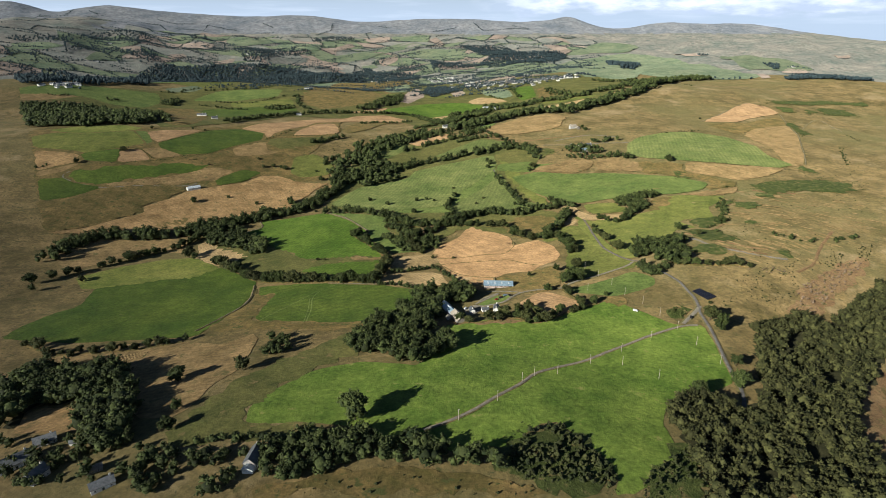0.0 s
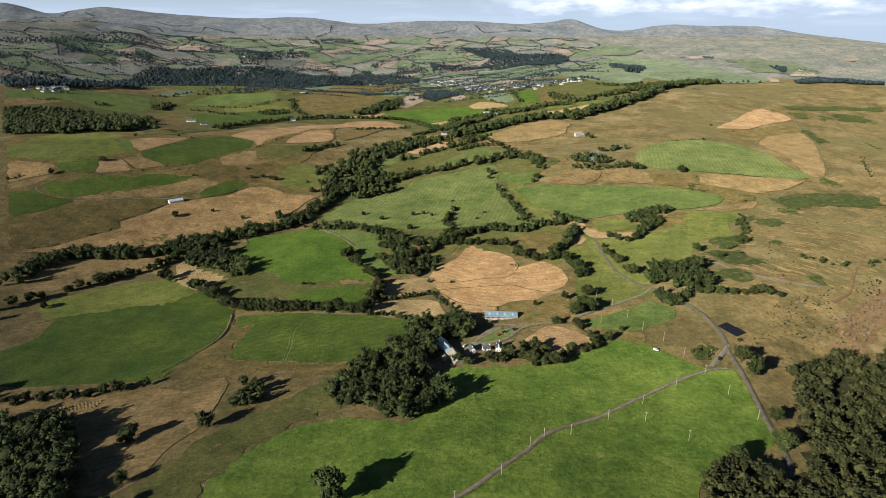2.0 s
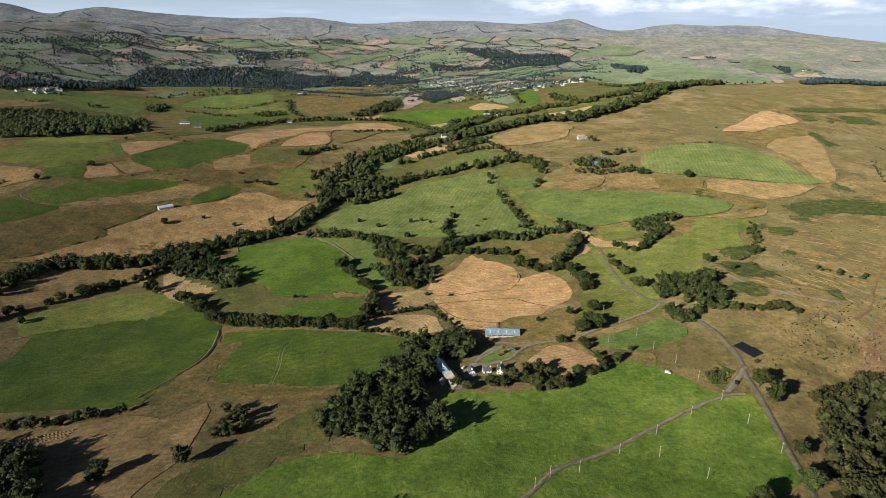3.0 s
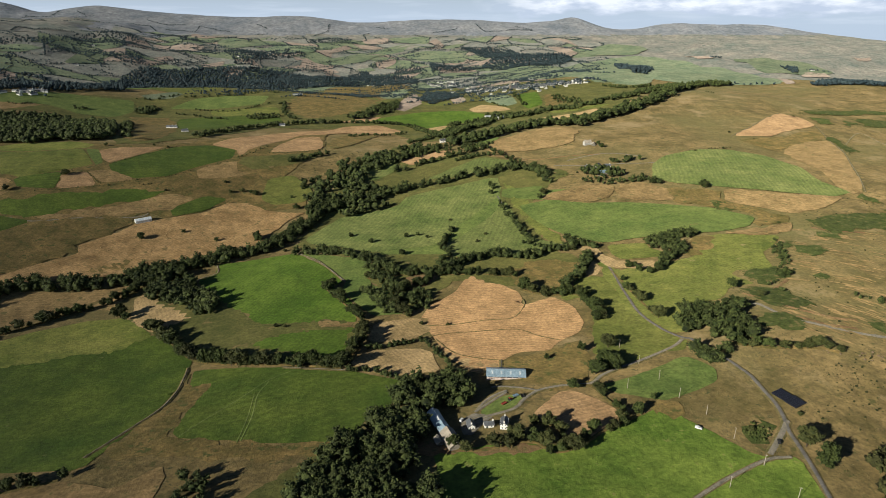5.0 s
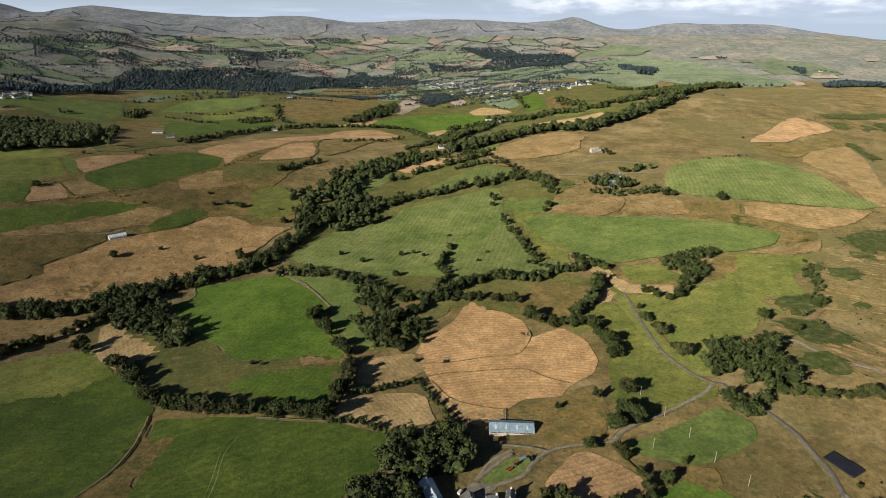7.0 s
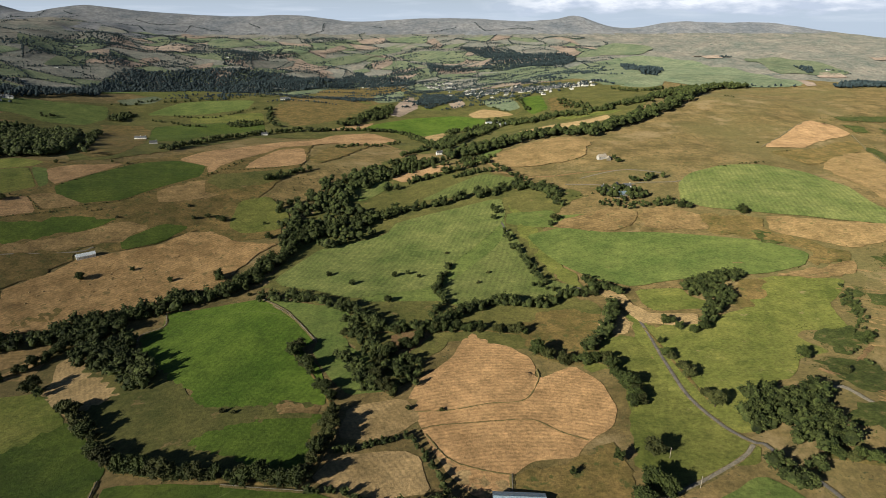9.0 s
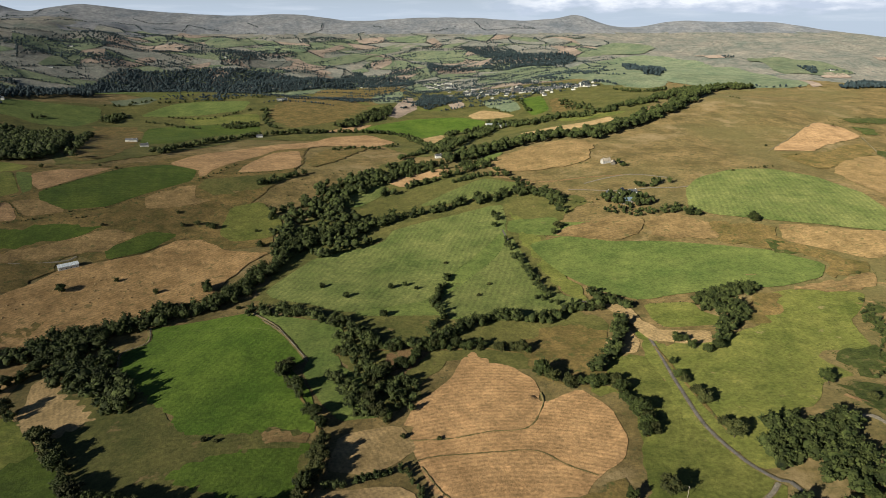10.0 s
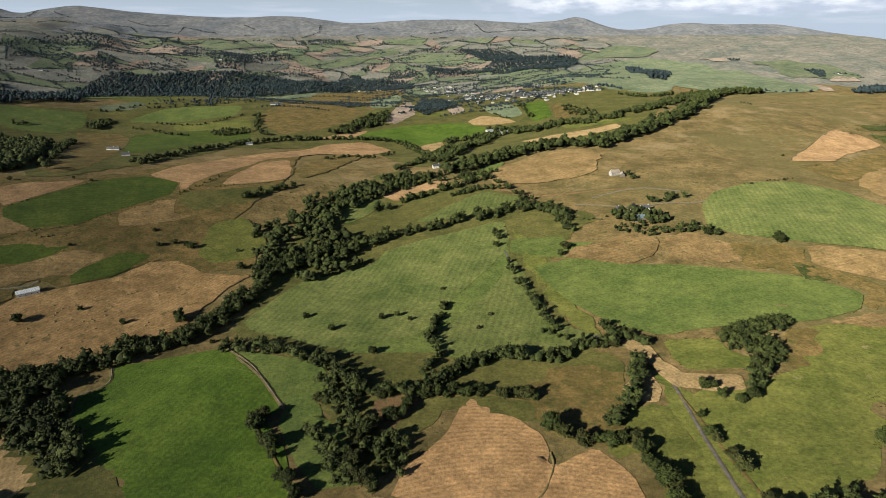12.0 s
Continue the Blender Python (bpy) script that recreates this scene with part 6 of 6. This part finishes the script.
house("low_cottage", "low cottage with a weathered slate roof", "house", -199, 277, 40, 13, 7, 3.2, 6.0, WHITEWASH, SLATE, (5,), 3, 1, ((0, 1),), True)
house("outhouse", "small stone outhouse with a stone tiled roof", "outbuilding", -212, 292, 30, 9, 5, 2.6, 4.6, STONE, STONE_TILE, (), 2)
house("garden_shed", "small pale garden shed beside trees", "outbuilding", -243, 322, 20, 4, 3, 2.2, 3.4, WHITEWASH, SLATE)
house("lane_house", "grey stone house with slate roof and tall chimney", "house", -113, 291, 84, 15, 8, 4.6, 8.2, RENDER_GREY, SLATE, (6.5,), 3, 2, ((0, 1),), True)
house("sun_room", "white framed sun room against a stone house", "outbuilding", -114, 282, 84, 4, 6.5, 2.6, 4.4, WHITEWASH, SKYLIGHT, (), 1)

# barns and farms further up the valley
house("hill_barn", "white-walled hill barn with a grey sheet roof", "barn", -443, 1036, 38, 22, 9, 4.0, 6.5, WHITEWASH, METAL_WHITE, (), 4)
for k, (dx, dy, turn, ln, wd, wall, roof) in enumerate(((0, 0, 10, 13, 7, RENDER_GREY, SLATE), (11, -17, 20, 17, 9, STONE, METAL_BLUE), (12, 20, 60, 14, 8, STONE, SLATE), (28, 15, 0, 12, 7, WHITEWASH, SLATE), (-8, 14, 80, 12, 7, RENDER_GREY, SLATE))):
    house("farm_building", "upland farm building among sheltering trees", "barn", 273 + dx, 1207 + dy, turn, ln, wd, 4.2, 7.4, wall, roof, (4,), 3)
house("moor_farmhouse", "lone moorland farmhouse with pale walls beside trees", "house", 300, 1379, 20, 16, 8, 4.6, 8.4, RENDER_GREY, STONE_TILE, (-6, 6), 3, 2)
house("moor_byre", "small stone byre beside a moorland farmhouse", "outbuilding", 311, 1373, 80, 12, 7, 3, 5.6, STONE, STONE_TILE)
house("valley_cottage", "white cottage among trees in the valley", "house", 9, 1541, 15, 13, 8, 4.6, 8, WHITEWASH, SLATE, (5,), 3, 2)
house("valley_shed", "low pale-roofed farm shed by the river", "barn", 188, 2005, 12, 34, 18, 5, 8, RENDER_GREY, METAL_WHITE)
house("valley_shed", "low pale-roofed farm shed by the river", "barn", 160, 2055, 12, 42, 22, 5, 8, RENDER_GREY, METAL_WHITE)
for x, y, turn in ((-648, 1628, 0), (-638, 1626, 10), (-586, 1563, 30), (-1214, 2059, 20), (-1222, 2058, 5), (-524, 2404, 10), (-515, 2412, 0), (-1729, 3139, 20), (-1878, 3575, 0), (-1171, 3806, 10), (-425, 1804, 20), (571, 2558, 10), (1894, 3359, 20), (1517, 3709, 0)):
    house("far_farm", "distant white farmhouse on the valley side", "house", x, y, turn, *((15, 7, 4.4, 7.4) if y < 2000 else (24, 10, 5, 9)), WHITEWASH, SLATE, (6,))

# village on the valley side, with a church
village_rng = np.random.default_rng(21)
protos = [house("village_house", "distant village house with pale walls and slate roof", "house", 0, 0, 0, ln, wd, 6.0, 10.0, wall, roof, (ln / 2 - 1,))
          for ln, wd, wall, roof in ((15, 10, WHITEWASH, SLATE), (20, 10, RENDER_GREY, SLATE), (26, 11, WHITEWASH, SLATE), (17, 10, STONE, SLATE))]
placed = [False] * 4
STREETS = [((-73, 3308), (53, 3252), 26, 34), ((74, 3167), (221, 2530), 40, 60), ((96, 2797), (261, 2480), 34, 60), ((214, 2717), (360, 2480), 40, 60), ((360, 2480), (525, 2480), 36, 30), ((281, 2673), (381, 2480), 18, 40), ((-1291, 1963), (-1223, 2047), 14, 25), ((-414, 3522), (-285, 3484), 7, 14)]
for (x0, y0), (x1, y1), n, wide in STREETS:
    for k in range(n):
        t = village_rng.random()
        x, y = x0 + (x1 - x0) * t + village_rng.normal() * wide * 0.5, y0 + (y1 - y0) * t + village_rng.normal() * wide
        q = int(village_rng.choice([0, 0, 0, 0, 2, 2, 2, 1, 3]))
        m = pose(x, y, ground_at(x, y), 0, 0, village_rng.choice([0, 90]) + village_rng.uniform(-25, 25)) @ Matrix.Diagonal((0.95, 0.95, 0.9, 1))
        if placed[q]:
            copy_thing(protos[q], m)
        else:
            protos[q].matrix_basis, placed[q] = m, True
village_trees = []
for (x0, y0), (x1, y1), n, wide in STREETS:
    for k in range(int(n * 1.2)):
        t = village_rng.random()
        village_trees.append((x0 + (x1 - x0) * t + village_rng.normal() * wide, y0 + (y1 - y0) * t + village_rng.normal() * wide * 1.3 + 12))
thicket("village_trees", village_trees, 9, LEAF_HAZED, "garden trees scattered between village houses", 3, BALL_FAR, 6, "trees")
church = house("church", "stone village church with a slate roof and spire", "church", 277, 2525, 15, 26, 11, 7, 13, STONE, SLATE)
part("tower", box(bmesh.new(), -17, -11, -3, 3, -2, 17), STONE, church)
bm = bmesh.new()
bmesh.ops.create_cone(bm, segments=8, radius1=3.6, radius2=0.1, depth=19, cap_ends=True, matrix=pose(-14, 0, 26))
part("spire", bm, STONE_TILE, church, "pale pointed stone spire")


# ---- poles, bales and vehicles ----
def utility_pole():
    ob = new("utility_pole")
    bm = bmesh.new()
    bmesh.ops.create_cone(bm, segments=10, radius1=0.19, radius2=0.13, depth=10, cap_ends=True, matrix=pose(0, 0, 4.0))
    part("shaft", bm, POST_WOOD, ob)
    part("crossarm", box(bmesh.new(), -0.8, 0.8, -0.07, 0.07, 8.4, 8.55), POST_WOOD, ob)
    for x in (-0.7, 0, 0.7):
        bm = bmesh.new()
        bmesh.ops.create_cone(bm, segments=8, radius1=0.07, radius2=0.04, depth=0.25, cap_ends=True, matrix=pose(x, 0, 8.67))
        part("insulator", bm, SKYLIGHT, ob, "pale ceramic insulator")
    return tagged(ob, "weathered timber utility pole standing in grass", "pole", group="poles across the meadow")


POLES = [(11, 328), (39, 352), (60, 381), (71, 393), (90, 399), (121, 421), (153, 444), (186, 467), (217, 487), (223, 458), (231, 428), (170, 400), (147, 420), (183, 587), (155, 577), (175, 613), (190, 562), (202, 541), (210, 514), (167, 643)]
pole = utility_pole()
for k, (x, y) in enumerate(POLES):
    m = pose(x, y, ground_at(x, y), 0, 0, 30 + 13 * k)
    if k:
        copy_thing(pole, m)
    else:
        pole.matrix_basis = m


def round_bale(material, name, label, r=0.68, w=1.25):
    bm = bmesh.new()
    rings = []
    for x, s in ((-0.5, 0.86), (-0.42, 1.0), (0, 1.02), (0.42, 1.0), (0.5, 0.86)):
        rings.append([bm.verts.new((x * w, r * s * math.cos(k * math.tau / 14), r + r * s * math.sin(k * math.tau / 14))) for k in range(14)])
    for a, b in zip(rings, rings[1:]):
        for k in range(14):
            bm.faces.new((a[k], a[(k + 1) % 14], b[(k + 1) % 14], b[k]))
    bm.faces.new(rings[0][::-1]), bm.faces.new(rings[-1])
    bmesh.ops.recalc_face_normals(bm, faces=bm.faces)
    return tagged(part(name, bm, material, None), label, "bale")


bale_rng = np.random.default_rng(5)
bale = round_bale(BLACK_WRAP, "silage_bale", "round silage bale in glossy black wrap")
bale["group"] = "black bales stacked by the lane"
first = True
for bx, by, nu, nv in ((267.6, 560.2, 7, 8), (272.7, 551.4, 7, 9)):
    for i in range(nu):
        for j in range(nv):
            u, v = (i - nu / 2) * 1.42, (j - nv / 2) * 1.36
            a = radians(-62)
            x, y = bx + u * math.cos(a) - v * math.sin(a), by + u * math.sin(a) + v * math.cos(a)
            m = pose(x, y, ground_at(x, y) + 0.1, 0, 0, -62 + bale_rng.uniform(-5, 5))
            if first:
                bale.matrix_basis, first = m, False
            else:
                copy_thing(bale, m)

hay_bale = part("hay_bale", box(bmesh.new(), -0.75, 0.75, -0.55, 0.55, 0, 0.95), HAY, None)
bmesh_edit = bmesh.new()
bmesh_edit.from_mesh(hay_bale.data)
bmesh.ops.bevel(bmesh_edit, geom=bmesh_edit.edges[:], offset=0.1, segments=1, affect="EDGES")
bmesh_edit.to_mesh(hay_bale.data)
bmesh_edit.free()
tagged(hay_bale, "square straw bale lying in rows on stubble", "bale", group="straw bales in rows")
for r in range(3):
    for c in range(15):
        x, y = -300 + 2.6 * c + bale_rng.uniform(-0.3, 0.3), 449 + 0.55 * c + 4.5 * r + bale_rng.uniform(-0.3, 0.3)
        m = pose(x, y, ground_at(x, y) + 0.35, 0, 0, bale_rng.uniform(-10, 25))
        if r or c:
            copy_thing(hay_bale, m)
        else:
            hay_bale.matrix_basis = m
straw_bale = round_bale(HAY, "straw_bale", "round straw bale lying on a stubble slope", 0.8, 1.3)
straw_bale["group"] = "round bales on the hill field"
k = 0
while k < 48:
    x, y = bale_rng.uniform(-470, -230), bale_rng.uniform(920, 1090)
    if not inside([(-480, 930), (-400, 925), (-300, 980), (-240, 1020), (-290, 1080), (-420, 1020)], x, y):
        continue
    m = pose(x, y, ground_at(x, y) + 0.7, 0, 0, bale_rng.uniform(0, 180)) @ Matrix.Diagonal((1.05, 1.05, 1.05, 1))
    if k:
        copy_thing(straw_bale, m)
    else:
        straw_bale.matrix_basis = m
    k += 1


def wheel(parent, x, y, r, w):
    bm = bmesh.new()
    bmesh.ops.create_cone(bm, segments=16, radius1=r, radius2=r, depth=w, cap_ends=True, matrix=pose(x, y, r, 90))
    tyre = part("wheel", bm, RUBBER, parent, "black rubber tyre")
    bm = bmesh.new()
    bmesh.ops.create_cone(bm, segments=12, radius1=r * 0.55, radius2=r * 0.5, depth=w + 0.04, cap_ends=True, matrix=pose(x, y, r, 90))
    part("rim", bm, METAL_WHITE, tyre)


def van(x, y, turn):
    ob = new("van")
    ob.matrix_basis = pose(x, y, ground_at(x, y) + 0.35, 0, 0, turn)
    bm = bmesh.new()
    prof = [(-2.4, 0.4), (2.4, 0.4), (2.4, 1.0), (1.6, 1.15), (0.9, 2.0), (-2.3, 2.05), (-2.45, 1.2)]
    rows = [[bm.verts.new((px, s * (0.9 if pz < 1.3 else 0.8), pz)) for px, pz in prof] for s in (-1, 1)]
    bm.faces.new(rows[0]), bm.faces.new(rows[1][::-1])
    for k in range(len(prof)):
        bm.faces.new((rows[0][k], rows[1][k], rows[1][(k + 1) % len(prof)], rows[0][(k + 1) % len(prof)]))
    bmesh.ops.recalc_face_normals(bm, faces=bm.faces)
    part("body", bm, CAR_PAINT, ob)
    part("side_window", box(bmesh.new(), -0.1, 1.0, -0.87, 0.87, 1.3, 1.8), WINDOW_DARK, ob)
    for wx in (-1.5, 1.5):
        for wy in (-0.8, 0.8):
            wheel(ob, wx, wy, 0.34, 0.22)
    return tagged(ob, "small white van parked at a field edge", "van")


van(190, 525, -25)


def tractor(x, y, turn):
    ob = new("tractor")
    ob.matrix_basis = pose(x, y, ground_at(x, y) + 0.3, 0, 0, turn)
    part("bonnet", box(bmesh.new(), 0.2, 2.2, -0.45, 0.45, 0.8, 1.6), RED_PAINT, ob)
    part("cab", box(bmesh.new(), -1.2, 0.2, -0.75, 0.75, 0.9, 2.6), WINDOW_DARK, ob)
    part("cab_roof", box(bmesh.new(), -1.3, 0.3, -0.85, 0.85, 2.6, 2.75), RED_PAINT, ob)
    for wx, r, w in ((-0.8, 0.85, 0.5), (1.6, 0.55, 0.35)):
        for wy in (-0.95, 0.95):
            wheel(ob, wx, wy, r, w)
    return tagged(ob, "faded red tractor parked beside the farm track", "tractor")


def trailer(x, y, turn, paint, label):
    ob = new("farm_trailer")
    ob.matrix_basis = pose(x, y, ground_at(x, y) + 0.3, 0, 0, turn)
    part("bed", box(bmesh.new(), -2.4, 2.4, -1.1, 1.1, 0.8, 1.0), paint, ob)
    for yy in (-1.1, 1.04):
        part("side_board", box(bmesh.new(), -2.4, 2.4, yy, yy + 0.06, 1.0, 1.6), paint, ob)
    part("drawbar", box(bmesh.new(), 2.4, 3.8, -0.08, 0.08, 0.75, 0.87), RUBBER, ob)
    for wy in (-1.0, 1.0):
        wheel(ob, -0.4, wy, 0.45, 0.25)
    return tagged(ob, label, "trailer")


tractor(62, 566, 40)
trailer(57, 561, 40, RED_PAINT, "red farm trailer parked on grass")
trailer(67, 572, 30, METAL_BLUE, "grey farm trailer parked on grass")
trailer(72, 571, 100, RUBBER, "dark farm trailer parked on grass")
car = van(238, 509, 70)
car["label"] = "dark estate car parked at the lane junction"
car["category"] = "car"
for o in car.children:
    if o.name.startswith("body"):
        o.data.materials[0] = RUBBER
van(24, 541, 60)["label"] = "small white car parked in the farmyard"

# ---- distant farmland ----
MOOR_EDGE = [(60, 1500), (120, 2000), (420, 2500), (640, 2900), (760, 3400), (950, 4200), (1050, 5000), (4800, 5000), (4800, 1500)]
patch_rng = np.random.default_rng(99)
cells = {HAZED_GREEN: [], HAZED_STRAW: [], HAZED_OLIVE: [], MID: [], LIGHT: [], STRAW_DULL: []}
hedge_spots = []
cu, cv = 150.0, 120.0
nodes = {}


def node_at(i, j):
    if (i, j) not in nodes:
        nodes[i, j] = (i * cu + (j % 2) * cu * 0.4 + patch_rng.uniform(-0.42, 0.42) * cu, 2350 + j * cv + patch_rng.uniform(-0.42, 0.42) * cv)
    return Vector(nodes[i, j])


for j in range(22):
    span = int((2350 + j * cv) * 0.86 / cu) + 1
    for i in range(-span, span):
        ring = [node_at(i, j), node_at(i + 1, j), node_at(i + 1, j + 1), node_at(i, j + 1)]
        c = sum(ring, Vector((0, 0))) / 4
        if bool(inside(MOOR_EDGE, c.x, c.y)) or c.y > 5000:
            continue
        high = ground_at(c.x, c.y) > 165 or c.y > 4650
        for a, b in zip(ring[:2], ring[1:3]):
            if patch_rng.random() < (0.22 if high else 0.6):
                n = max(1, int((b - a).length / 7.5))
                hedge_spots += [tuple(a.lerp(b, (q + patch_rng.uniform(0, 0.8)) / n) + Vector(patch_rng.normal(size=2) * 2.5)) for q in range(n) if patch_rng.random() < 0.85]
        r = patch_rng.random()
        look_mat = None if high and c.y > 4500 else HAZED_OLIVE if high and r < 0.3 else (None if high else (HAZED_GREEN if r < 0.42 else HAZED_STRAW if r < 0.57 else HAZED_OLIVE if r < 0.84 else None))
        # cells nearer than 2600 m use the field colours without painted haze
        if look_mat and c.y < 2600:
            look_mat = {HAZED_GREEN: MID if r < 0.2 else LIGHT, HAZED_STRAW: STRAW_DULL, HAZED_OLIVE: LIGHT if r < 0.7 else None}[look_mat]
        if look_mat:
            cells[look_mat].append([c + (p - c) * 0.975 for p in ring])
        if not high and patch_rng.random() < (0.42 if c.y < 4200 else 0.36):
            lean = patch_rng.uniform(-0.5, 0.5)
            for q in range(int(patch_rng.integers(18, 70))):
                d = patch_rng.normal(size=2)
                hedge_spots.append((c.x + d[0] * 62, c.y + d[1] * 17 + d[0] * 62 * lean))
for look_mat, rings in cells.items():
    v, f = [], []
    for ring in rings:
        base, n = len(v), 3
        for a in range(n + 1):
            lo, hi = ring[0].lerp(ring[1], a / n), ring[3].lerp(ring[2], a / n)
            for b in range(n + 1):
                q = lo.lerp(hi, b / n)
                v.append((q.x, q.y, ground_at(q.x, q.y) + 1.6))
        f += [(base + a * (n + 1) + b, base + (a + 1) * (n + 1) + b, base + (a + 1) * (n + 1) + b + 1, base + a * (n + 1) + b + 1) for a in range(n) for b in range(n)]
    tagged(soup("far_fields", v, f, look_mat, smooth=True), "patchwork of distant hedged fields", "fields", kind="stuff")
# leaf colour here carries painted distance haze
thicket("far_hedges", hedge_spots, 11.0, LEAF_HAZED, "distant dark hedges and small copses between fields", 1, BALL_FAR, 1, "hedgerow")
